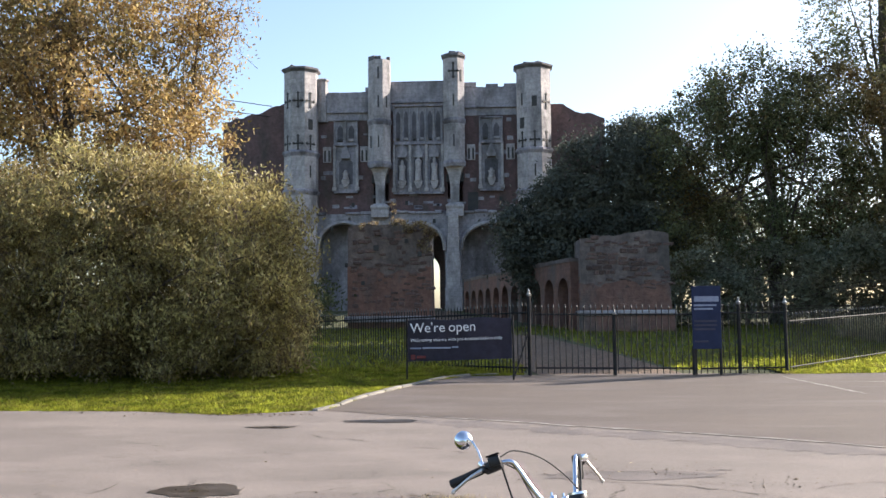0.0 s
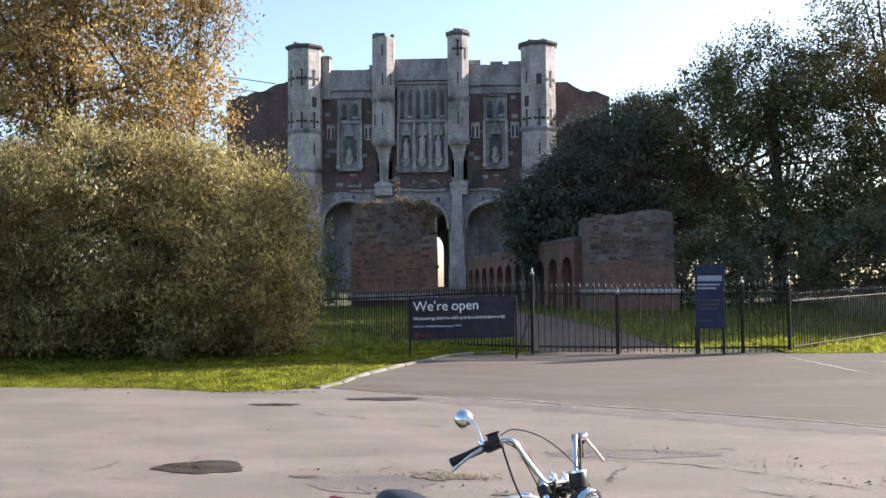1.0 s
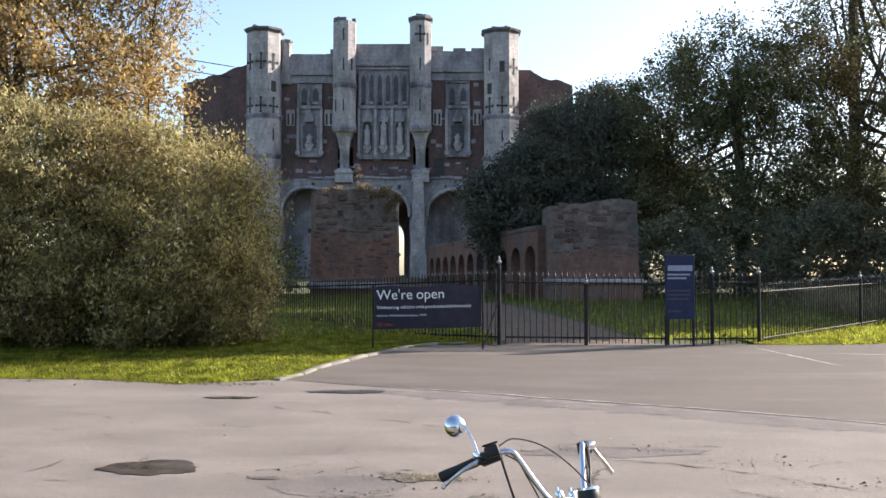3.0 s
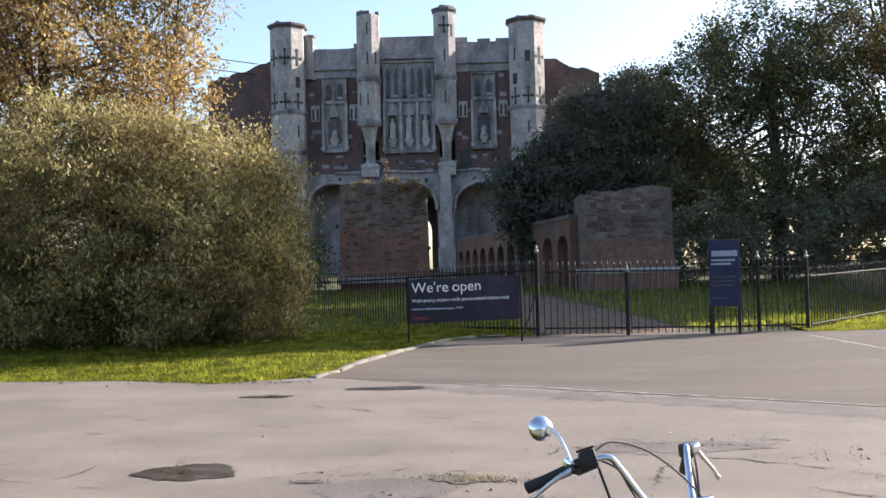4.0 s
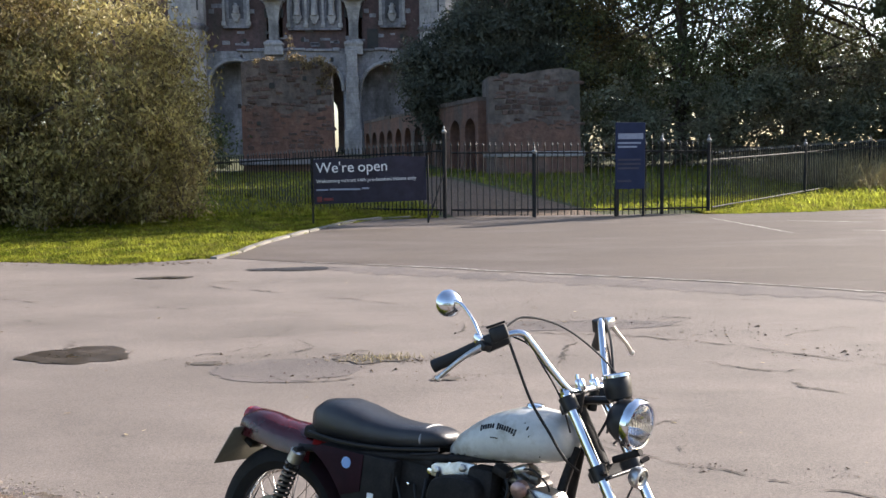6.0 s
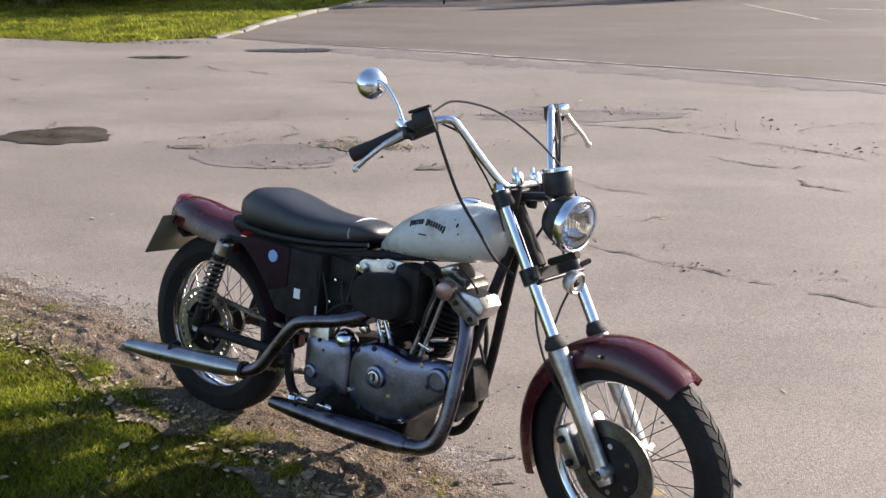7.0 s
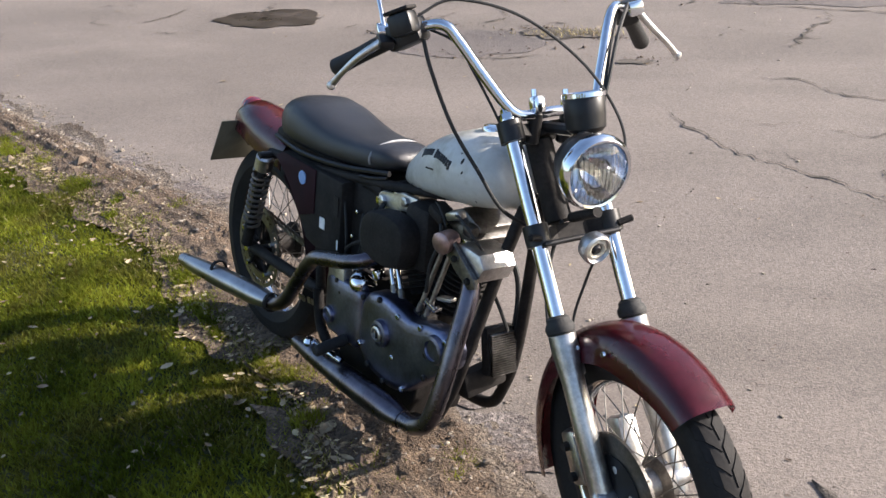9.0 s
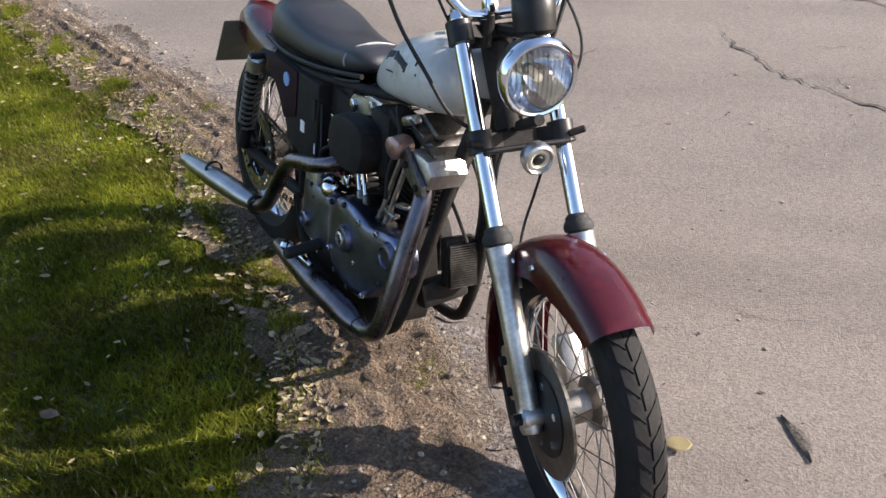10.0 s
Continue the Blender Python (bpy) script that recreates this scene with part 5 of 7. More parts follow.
def verge_density(x, y):
    e = edge_at(x, GRASS_EDGE) - y
    return min(1.0, 0.35 + 4.0 * max(0.0, e)) * (0.75 + 0.5 * noise.noise((x * 2.2, y * 2.2, 9)))


blades("verge_grass", "short green grass on the verge with scattered leaves", 760000, near_verge, 0.025, 0.0038, 101, dens=verge_density)


blades("verge_grass", "short green grass further along the roadside", 60000, lambda r, n: (lambda q: q[q[:, 1] < np.interp(q[:, 0], [e[0] for e in GRASS_EDGE], [e[1] for e in GRASS_EDGE])])(np.stack([r.uniform(-14, -5.0, n), r.uniform(6.6, 12.3, n)], 1)), 0.035, 0.009, 113)


blades("dry_blades", "dry straw blades among the verge grass", 90000, near_verge, 0.022, 0.0028, 115, material=DRYGRASS, dens=lambda x, y: max(0.0, 0.08 + 0.9 * noise.noise((x * 2.5, y * 2.5, 5))))


def edge_band(r, n):
    x = r.uniform(-5.0, 0.8, n)
    y = np.interp(x, [q[0] for q in GRASS_EDGE], [q[1] for q in GRASS_EDGE]) + np.abs(r.normal(0, 0.13, n)) - 0.06
    return np.stack([x, y], 1)[y > 6.6]


blades("edge_tufts", "straggling tufts of grass creeping into the earth", 60000, edge_band, 0.024, 0.003, 117, dens=lambda x, y: 1.0 if noise.noise((x * 5, y * 5, 8)) > 0.12 else 0.05, lift=0.004)
blades("dead_straw", "dead straw along the grass edge", 16000, edge_band, 0.012, 0.003, 119, material=DRYGRASS, dens=lambda x, y: 0.7 if noise.noise((x * 4, y * 4, 2)) > 0.0 else 0.1, lift=0.008)


def far_verge(r, n):
    x = r.uniform(-11, 1.4, n)
    e = np.interp(x, [q[0] for q in ROAD_FAR], [q[1] for q in ROAD_FAR])
    y = e + 0.04 + 0.06 * np.sin(x * 11) + r.uniform(0, 1, n) ** 1.2 * (27 - e)
    return np.stack([x, y], 1)


blades("lawn_grass", "sunlit green grass strip beyond the road", 150000, far_verge, 0.05, 0.008, 103)


def right_verge(r, n):
    x = 7.2 + 17 * r.uniform(0, 1, n) ** 1.7
    e = np.interp(x, [q[0] for q in ROAD_FAR], [q[1] for q in ROAD_FAR])
    return np.stack([x, e + r.uniform(0, 1, n) * 4.0], 1)


blades("edge_grass", "bright grass along the foot of the railing", 60000, right_verge, 0.07, 0.011, 105)
blades("meadow_grass", "grass behind the railings in tree shade", 60000, lambda r, n: np.stack([r.uniform(-9, 24, n), 26 + r.uniform(0, 1, n) ** 1.5 * 20], 1), 0.13, 0.014, 107, dens=lambda x, y: 0.0 if -0.35 * (y - 25) * 0.3 + 1.6 < x < 5.2 - 0.15 * (y - 25) and y < 40 else 1.0)
blades("tall_grass", "tall dry grass catching the sun behind the railing", 14000, lambda r, n: np.stack([r.uniform(13, 26, n), r.uniform(31, 38, n)], 1), 0.75, 0.014, 109, material=DRYGRASS)
# ---- motorcycle ----
# x forward, y to its left, z up; it leans on its side stand
bike = thing("motorcycle", "old custom motorcycle with cream tank, maroon mudguards and chrome bars", "motorcycle",
             matrix=Matrix.Translation((-0.149, 8.732, 0.0)) @ pose(0, 0, 0, 0, 0, -36.8) @ pose(0, 0, 0, -10, 0, 0))
RAKE = math.atan2(0.512, 0.859)
STEER = Matrix.Translation((1.19, 0, 1.0)) @ Matrix.Rotation(-RAKE, 4, "Y") @ Matrix.Rotation(radians(-13.5), 4, "Z")  # x ahead of the steering axis, z along it
SIDE = Matrix.Rotation(radians(90), 4, "X")  # z of a turned body becomes -y: the right side


def wheel(name, label, m, R, hw, rim_r, spokes, hub, disc_side, hubmat=ALU, discmat=DISC):
    """Spoked wheel: tyre with tread blocks, rim, hub, spokes and brake disc; m has the axle along y."""
    tread = [(-0.98, 0.62), (-0.9, 0.86), (-0.62, 0.965), (-0.3, 0.993), (0, 1.0), (0.3, 0.993), (0.62, 0.965), (0.9, 0.86), (0.98, 0.62)]
    ax = m @ SIDE
    side_h = R - rim_r
    prof = [(rim_r - 0.004, -hw * 0.62)] + [(rim_r + side_h * (0.1 + 0.9 * (q - 0.5) * 2) if q < 0.99 else R, hw * y) for y, q in tread] + [(rim_r - 0.004, hw * 0.62)]
    w = part(name, lathe(prof + [prof[0]], 72, ax), RUBBER, bike, label)
    bm = bmesh.new()
    ty = [q for q in tread if q[0] >= 0]
    for k in range(46):
        for s in (-1, 1):
            rows = []
            for t in (0.05, 0.3, 0.55, 0.78, 0.93):
                q = float(np.interp(t, [y for y, _ in ty], [v for _, v in ty]))
                r = rim_r + side_h * (0.1 + 0.9 * (q - 0.5) * 2) if q < 0.999 else R
                a = 2 * math.pi * (k + 0.25 * s) / 46 + 0.16 * t
                g = 2 * math.pi / 46 * 0.38
                rows.append([bm.verts.new(ax @ V(rr * math.cos(aa), rr * math.sin(aa), s * hw * t)) for rr, aa in ((r - 0.002, a - g), (r + 0.0028, a - g * 0.93), (r + 0.0028, a + g * 0.93), (r - 0.002, a + g))])
            for p, q in zip(rows, rows[1:]):
                for j in range(3):
                    bm.faces.new((p[j], p[j + 1], q[j + 1], q[j]))
            bm.faces.new(rows[0])
            bm.faces.new(rows[-1])
    part("tread", bm, RUBBER, w, "slanted tyre tread", smooth=25)
    rp = [(rim_r + 0.012, -hw * 0.56), (rim_r + 0.014, -hw * 0.5), (rim_r - 0.004, -hw * 0.45), (rim_r - 0.016, -hw * 0.2), (rim_r - 0.02, 0), (rim_r - 0.016, hw * 0.2), (rim_r - 0.004, hw * 0.45), (rim_r + 0.014, hw * 0.5), (rim_r + 0.012, hw * 0.56), (rim_r, hw * 0.4), (rim_r - 0.008, 0), (rim_r, -hw * 0.4)]
    part("rim", lathe(rp + [rp[0]], 64, ax), CHROME, w, "chrome spoked rim")
    part("hub", lathe([(0, -0.075), (0.02, -0.075), (0.022, -0.06), (hub, -0.055), (hub, -0.042), (hub * 0.62, -0.03), (hub * 0.62, 0.03), (hub, 0.042), (hub, 0.055), (0.022, 0.06), (0.02, 0.075), (0, 0.075)], 28, ax), hubmat, w)
    bm = bmesh.new()
    for k in range(spokes):
        a = 2 * math.pi * k / spokes
        s = 1 if k % 2 else -1
        t = a + (0.5 if (k // 2) % 2 else -0.5)
        p0 = ax @ V(hub * 0.92 * math.cos(t), hub * 0.92 * math.sin(t), s * 0.048)
        p1 = ax @ V((rim_r - 0.016) * math.cos(a), (rim_r - 0.016) * math.sin(a), s * 0.006)
        rod(p0, p1, 0.0017, 5, bm=bm)
    part("spokes", bm, DISC, w, "thin steel spokes", kind="stuff")
    for s, dr in disc_side:
        d = part("brake_disc", lathe([(dr * 0.62, s * 0.058), (dr, s * 0.058), (dr, s * 0.065), (dr * 0.62, s * 0.065), (dr * 0.62, s * 0.058)], 48, ax), discmat, w, "worn steel brake disc", smooth=30)
        part("disc_carrier", lathe([(0.02, s * 0.05), (dr * 0.66, s * 0.055), (dr * 0.66, s * 0.068), (0.03, s * 0.075), (0, s * 0.075)], 32, ax), BLACK, d)
        for k in range(6):
            q = ax @ Matrix.Rotation(math.pi * k / 3, 4, "Z") @ Matrix.Translation((dr * 0.5, 0, s * 0.062))
            part("bolt", lathe([(0, 0), (0.009, 0), (0.009, s * 0.012), (0, s * 0.012)], 6, q), CHROME, d, smooth=30)
    return w


FW = V(0.0625, 0, -0.815)
UNRAKE = Matrix.Rotation(RAKE, 4, "Y")
wheel("front_wheel", "nineteen inch front wheel with treaded black tyre", STEER @ Matrix.Translation(FW), 0.335, 0.047, 0.252, 40, 0.06, ((1, 0.142),), DISC)
wheel("rear_wheel", "spoked rear wheel with wide black tyre", Matrix.Translation((-0.045, 0, 0.345)), 0.345, 0.062, 0.25, 40, 0.065, (), GRIME, GRIME)

# front fork
for s, lab in ((-1, "right"), (1, "left")):
    y = 0.095 * s
    t = part("fork_tube", rod(STEER @ V(0.055, y, 0.045), STEER @ V(0.055, y, -0.5), 0.0185, 24), CHROME, bike, "polished chrome fork tube")
    prof = [(0, 0), (0.0225, 0), (0.026, 0.012), (0.026, 0.3), (0.028, 0.33), (0.0305, 0.36), (0.0305, 0.4), (0.025, 0.405), (0, 0.405)]
    low = part("fork_slider", lathe(prof, 24, STEER @ Matrix.Translation((0.055, y, -0.85))), ALU, bike, "dull aluminium fork slider")
    part("dust_boot", lathe([(0.02, 0), (0.032, 0.002), (0.034, 0.012), (0.031, 0.022), (0.027, 0.026), (0.026, 0.034), (0.021, 0.038), (0.0195, 0.04)], 20, STEER @ Matrix.Translation((0.055, y, -0.447))), GRIP, low)
    part("axle_clamp", lathe([(0, -0.02), (0.022, -0.02), (0.024, -0.012), (0.024, 0.012), (0.022, 0.02), (0, 0.02)], 16, STEER @ Matrix.Translation((0.0625, y, -0.815)) @ SIDE), ALU, low)
    part("axle_nut", lathe([(0, -0.012), (0.014, -0.012), (0.014, 0.012), (0, 0.012)], 6, STEER @ Matrix.Translation((0.0625, y + 0.03 * s, -0.815)) @ SIDE), CHROME, low, smooth=20)
    part("cap_nut", lathe([(0, 0), (0.021, 0), (0.021, 0.012), (0.013, 0.014), (0.013, 0.024), (0, 0.024)], 6, STEER @ Matrix.Translation((0.055, y, 0.045))), CHROME, t, smooth=20)
    part("fender_strut", rbox((0, 0, 0), (0.02, 0.02, 0.05), 0.004), ALU, low).matrix_basis = STEER @ Matrix.Translation((0.045, y - s * 0.028, -0.52))
cal = part("brake_caliper", rbox((-0.055, -0.062, -0.73), (0.06, 0.055, 0.13), 0.014), ALU, bike, "alloy front brake caliper")
cal.matrix_basis = STEER
for k in (-0.04, 0.03):
    part("caliper_bolt", lathe([(0, 0), (0.011, 0), (0.011, 0.015), (0, 0.015)], 8, Matrix.Translation((-0.055, -0.088, -0.73 + k)) @ SIDE), GRIME, cal, smooth=20)
cal2 = part("brake_caliper", rbox((-0.055, 0.062, -0.73), (0.06, 0.055, 0.13), 0.014), ALU, bike, "alloy front brake caliper")
cal2.matrix_basis = STEER
for z, th, name in ((0.015, 0.028, "upper_fork_clamp"), (-0.225, 0.034, "lower_fork_clamp")):
    outline = [(0.07, -0.108), (0.068, -0.07), (0.05, -0.04), (0.05, 0.04), (0.068, 0.07), (0.07, 0.108), (0.05, 0.118), (0.03, 0.108), (-0.035, 0.04), (-0.035, -0.04), (0.03, -0.108), (0.05, -0.118)]
    o = part(name, prism(outline, th, Matrix.Translation((0, 0, z - th / 2)), 0.004), GRIME, bike, "black steel fork clamp", smooth=30)
    o.matrix_basis = STEER
    for s in (-1, 1):
        part("clamp_collar", lathe([(0.019, -0.024), (0.029, -0.024), (0.029, 0.024), (0.019, 0.024)], 18, Matrix.Translation((0.055, 0.095 * s, z))), BLACK, o)
part("signal_bar", rod(STEER @ V(0.085, -0.1, -0.25), STEER @ V(0.085, 0.1, -0.25), 0.0065, 10, 0.003), BLACK, bike, "black bracket bar below the lamp")
for s in (-1, 1):
    part("bracket_bolt", rod(STEER @ V(0.08, 0.1 * s, -0.235), STEER @ V(0.095, 0.135 * s, -0.23), 0.0085, 8, 0.003), GRIME, bike)
part("steering_head", rod(STEER @ V(0, 0, -0.2), STEER @ V(0, 0, 0.0), 0.032, 18, 0.004), GRIME, bike, "black steering head tube")

# headlamp, horn and gauge
LAMP = STEER @ Matrix.Translation((0.2, 0, -0.13)) @ UNRAKE @ Matrix.Rotation(radians(96), 4, "Y")  # z forward
lamp = part("headlamp", lathe([(0, -0.1), (0.03, -0.097), (0.055, -0.08), (0.07, -0.05), (0.078, -0.012), (0.078, 0.0), (0.07, 0.004)], 40, LAMP), BLACK, bike, "round headlamp with chrome rim")
part("lamp_rim", lathe([(0.077, -0.014), (0.083, -0.012), (0.085, 0.0), (0.083, 0.012), (0.077, 0.018), (0.072, 0.016), (0.072, 0.0), (0.077, -0.014)], 48, LAMP), CHROME, lamp, "chrome headlamp rim")
part("reflector", lathe([(0.0, -0.06), (0.02, -0.056), (0.045, -0.036), (0.062, -0.012), (0.072, 0.008)], 40, LAMP), CHROME, lamp, "mirrored lamp reflector")
part("bulb", lathe([(0, 0.0), (0.008, -0.004), (0.01, -0.03), (0.008, -0.055), (0, -0.055)], 14, LAMP), CREAM, lamp)
part("lens", lathe([(0.0735, 0.008), (0.06, 0.019), (0.035, 0.026), (0, 0.028)], 40, LAMP), GLASS, lamp, "clear ribbed glass lens").visible_shadow = False
bm = bmesh.new()
for k in range(-6, 7):
    x = k * 0.0105
    h = math.sqrt(max(0, 0.069 ** 2 - x * x))
    zf = 0.026 - 0.018 * (x / 0.07) ** 2
    tube([LAMP @ V(-h * 0.95, x, zf - 0.013), LAMP @ V(-h * 0.5, x, zf - 0.004), LAMP @ V(0, x, zf), LAMP @ V(h * 0.5, x, zf - 0.004), LAMP @ V(h * 0.95, x, zf - 0.013)], 0.0016, 4, 2, bm, False)
part("lens_ribs", bm, GLASS, lamp, "fluted ribs of the lens", kind="stuff").visible_shadow = False
part("lamp_bracket", rod(STEER @ V(0.06, 0, -0.2), STEER @ V(0.17, 0, -0.212), 0.012, 10), GRIME, lamp)
HORN = STEER @ Matrix.Translation((0.125, 0.0, -0.285)) @ UNRAKE @ Matrix.Rotation(radians(100), 4, "Y")
horn = part("horn", lathe([(0, -0.032), (0.024, -0.03), (0.033, -0.02), (0.036, -0.002), (0.035, 0.008), (0.03, 0.011), (0.026, 0.004), (0.014, 0.0), (0, 0.0)], 30, HORN), ALU, bike, "small round pale horn")
part("horn_ring", lathe([(0.025, 0.0045), (0.019, 0.0075), (0.014, 0.0045), (0.014, 0.001)], 26, HORN), CREAM, horn)
part("horn_core", lathe([(0.013, 0.0005), (0.013, 0.004), (0.007, 0.009), (0, 0.009)], 16, HORN), BLACK, horn)
GAUGE = STEER @ Matrix.Translation((0.165, 0.03, -0.015)) @ UNRAKE @ Matrix.Rotation(radians(-14), 4, "Y")
gauge = part("speedometer", lathe([(0, -0.02), (0.034, -0.02), (0.044, -0.01), (0.046, 0.02), (0.046, 0.058), (0.043, 0.062)], 30, GAUGE), BLACK, bike, "black round speedometer with chrome rim")
part("gauge_rim", lathe([(0.044, 0.055), (0.049, 0.057), (0.049, 0.066), (0.044, 0.068), (0.041, 0.064), (0.044, 0.055)], 36, GAUGE), CHROME, gauge)
part("gauge_glass", lathe([(0.043, 0.0645), (0, 0.0655)], 30, GAUGE), BLACK, gauge)
part("gauge_bracket", rod(STEER @ V(0.04, 0.0, 0.02), STEER @ V(0.13, 0.02, -0.02), 0.014, 8), BLACK, gauge)
part("gauge_stalk", rod(STEER @ V(0.165, 0.02, -0.03), STEER @ V(0.19, 0.0, -0.06), 0.016, 10), ALU, gauge)

# handlebar and controls
R_BAR = [(1.225, 0.0, 1.075), (1.215, -0.06, 1.066), (1.198, -0.1, 1.075), (1.15, -0.145, 1.14), (1.1, -0.19, 1.215), (1.075, -0.215, 1.245), (1.035, -0.245, 1.237), (0.96, -0.283, 1.195), (0.812, -0.322, 1.113)]
L_BAR = [(1.225, 0.0, 1.075), (1.238, 0.06, 1.08), (1.24, 0.115, 1.095), (1.213, 0.15, 1.16), (1.175, 0.195, 1.265), (1.155, 0.23, 1.302), (1.14, 0.28, 1.297), (1.115, 0.33, 1.275), (1.045, 0.47, 1.205)]
bar = part("handlebar", tube(R_BAR[::-1] + L_BAR[1:], 0.0125, 16, 8), CHROME, bike, "tall chrome handlebar pulled back")
for y, x in ((-0.042, 1.213), (0.042, 1.228)):
    part("riser", rod((x - 0.002, y, 1.0), (x + 0.004, y, 1.075), 0.017, 14, 0.003), BLACK, bar)
    part("riser_cap", rbox((x + 0.004, y, 1.09), (0.032, 0.03, 0.04), 0.008, (0, -20, 0)), CHROME, bar)
    part("riser_bolt", rod((x - 0.008, y, 1.1), (x - 0.014, y, 1.122), 0.007, 8), CHROME, bar)
part("grip", tube([(0.955, -0.285, 1.193), (0.88, -0.305, 1.151), (0.808, -0.324, 1.111)], [0.021, 0.0195, 0.022], 16, 4), GRIP, bar, "black rubber grip")
part("grip", tube([(1.113, 0.335, 1.273), (1.08, 0.4, 1.24), (1.04, 0.477, 1.202)], [0.021, 0.0195, 0.022], 16, 4), GRIP, bar, "black rubber grip")
sw = part("switch_housing", rbox((0, 0, 0), (0.088, 0.06, 0.058), 0.01), BLACK, bar, "black switch and master cylinder block")
sw.matrix_basis = Matrix.Translation((1.005, -0.265, 1.218)) @ pose(0, 0, 0, 0, -28, 27)
m2 = part("master_cylinder", rbox((0, 0, 0), (0.06, 0.045, 0.05), 0.009), BLACK, bar)
m2.matrix_basis = Matrix.Translation((1.03, -0.293, 1.242)) @ pose(0, 0, 0, 0, -24, 27)
part("reservoir_lid", rbox((0.0, 0.0, 0.03), (0.064, 0.048, 0.008), 0.003), GRIME, m2)
part("mirror_clamp", rbox((0.965, -0.3, 1.215), (0.04, 0.035, 0.03), 0.006, (0, 25, -20)), CHROME, bar)
part("lever_pivot", rbox((0.985, -0.308, 1.2), (0.05, 0.035, 0.024), 0.006, (0, 25, -20)), BLACK, bar)
part("brake_lever", tube([(0.985, -0.318, 1.196), (0.94, -0.345, 1.158), (0.895, -0.36, 1.115), (0.862, -0.365, 1.083)], [0.01, 0.0085, 0.0075, 0.0085], 10, 5), ALU, bar, "dull alloy brake lever")
part("lever_ball", lathe([(0, -0.012), (0.009, -0.008), (0.012, 0), (0.009, 0.008), (0, 0.012)], 12, pose(0.858, -0.366, 1.078)), ALU, bar)
s2 = part("switch_housing", rbox((0, 0, 0), (0.05, 0.055, 0.055), 0.01), BLACK, bar)
s2.matrix_basis = Matrix.Translation((1.125, 0.305, 1.285)) @ pose(0, 0, 0, 20, 10, -25)
part("lever_pivot", rbox((1.155, 0.3, 1.3), (0.035, 0.04, 0.035), 0.007, (20, 0, -20)), CHROME, bar)
part("clutch_lever", tube([(1.16, 0.305, 1.297), (1.175, 0.34, 1.265), (1.195, 0.39, 1.225), (1.2, 0.43, 1.195)], [0.01, 0.0085, 0.0075, 0.0085], 10, 5), ALU, bar, "dull alloy clutch lever")
part("lever_ball", lathe([(0, -0.012), (0.009, -0.008), (0.012, 0), (0.009, 0.008), (0, 0.012)], 12, pose(1.201, 0.435, 1.192)), ALU, bar)
MIR = pose(0.822, -0.278, 1.325) @ aim((0.75, -0.65, 0.12))
mir = part("mirror", lathe([(0, 0.024), (0.022, 0.021), (0.04, 0.01), (0.046, 0.0), (0.047, -0.006), (0.044, -0.008), (0, -0.008)], 32, MIR), CHROME, bike, "round chrome rear-view mirror")
part("mirror_stem", tube([(0.838, -0.28, 1.332), (0.875, -0.286, 1.325), (0.925, -0.292, 1.28), (0.965, -0.3, 1.225)], 0.006, 10, 6), CHROME, mir)
CABLES = [
    ([(1.05, -0.25, 1.21), (1.078, -0.245, 1.15), (1.12, -0.205, 1.03), (1.17, -0.155, 0.93), (1.21, -0.11, 0.85), (1.23, -0.03, 0.8)], 0.0062),
    ([(1.03, -0.255, 1.262), (1.06, -0.18, 1.3), (1.14, -0.05, 1.275), (1.24, 0.07, 1.18), (1.33, 0.12, 1.06), (1.36, 0.1, 0.97), (1.31, 0.05, 0.9)], 0.0045),
    ([(1.05, -0.24, 1.235), (1.09, -0.19, 1.21), (1.12, -0.165, 1.16), (1.18, -0.12, 1.05), (1.2, -0.06, 0.93)], 0.004),
    ([(1.15, 0.28, 1.31), (1.215, 0.19, 1.24), (1.262, 0.125, 1.11), (1.275, 0.08, 0.99), (1.22, 0.04, 0.85)], 0.0062),
    ([(1.14, 0.26, 1.3), (1.225, 0.16, 1.19), (1.275, 0.1, 1.05), (1.28, 0.06, 0.93)], 0.0045),
    ([(1.33, -0.03, 0.85), (1.33, -0.05, 0.76), (1.36, -0.075, 0.66), (1.42, -0.085, 0.55), (1.49, -0.07, 0.46), (1.55, -0.06, 0.42)], 0.0055),
    ([(1.4, 0.02, 0.78), (1.37, 0.03, 0.7), (1.36, 0.02, 0.6), (1.42, -0.02, 0.5)], 0.0045),
    ([(0.95, -0.1, 0.79), (1.02, -0.14, 0.8), (1.06, -0.15, 0.77), (1.05, -0.13, 0.73)], 0.003),
    ([(0.62, -0.1, 0.66), (0.66, -0.13, 0.6), (0.7, -0.12, 0.52)], 0.006),
    ([(0.55, -0.12, 0.68), (0.6, -0.14, 0.58), (0.58, -0.13, 0.5)], 0.005),
]
for pts, r in CABLES:
    part("cable", tube(pts, r * 0.78, 8, 7), GRIP, bike)

# mudguards
def guard(name, label, m, R, a0, a1, w, depth, tipw=1.0):
    rings = []
    for k in range(41):
        a = radians(a0 + (a1 - a0) * k / 40)
        e = 1 - (1 - tipw) * max(0, 1 - k / 6)
        ring = []
        for j in range(13):
            t = -1 + 2 * j / 12
            drop = depth * (abs(t) ** 2.6) * (0.72 + 0.28 * min(1.0, k / 7))
            ring.append((R - drop, w * e * (math.sin(t * 1.45) / math.sin(1.45))))
        rings.append([m @ V(r * math.cos(a), y, r * math.sin(a)) for r, y in ring])
    bm = loft(rings, caps=False, close=False)
    bmesh.ops.solidify(bm, geom=bm.faces[:], thickness=0.004)
    return part(name, bm, MAROON, bike, label)


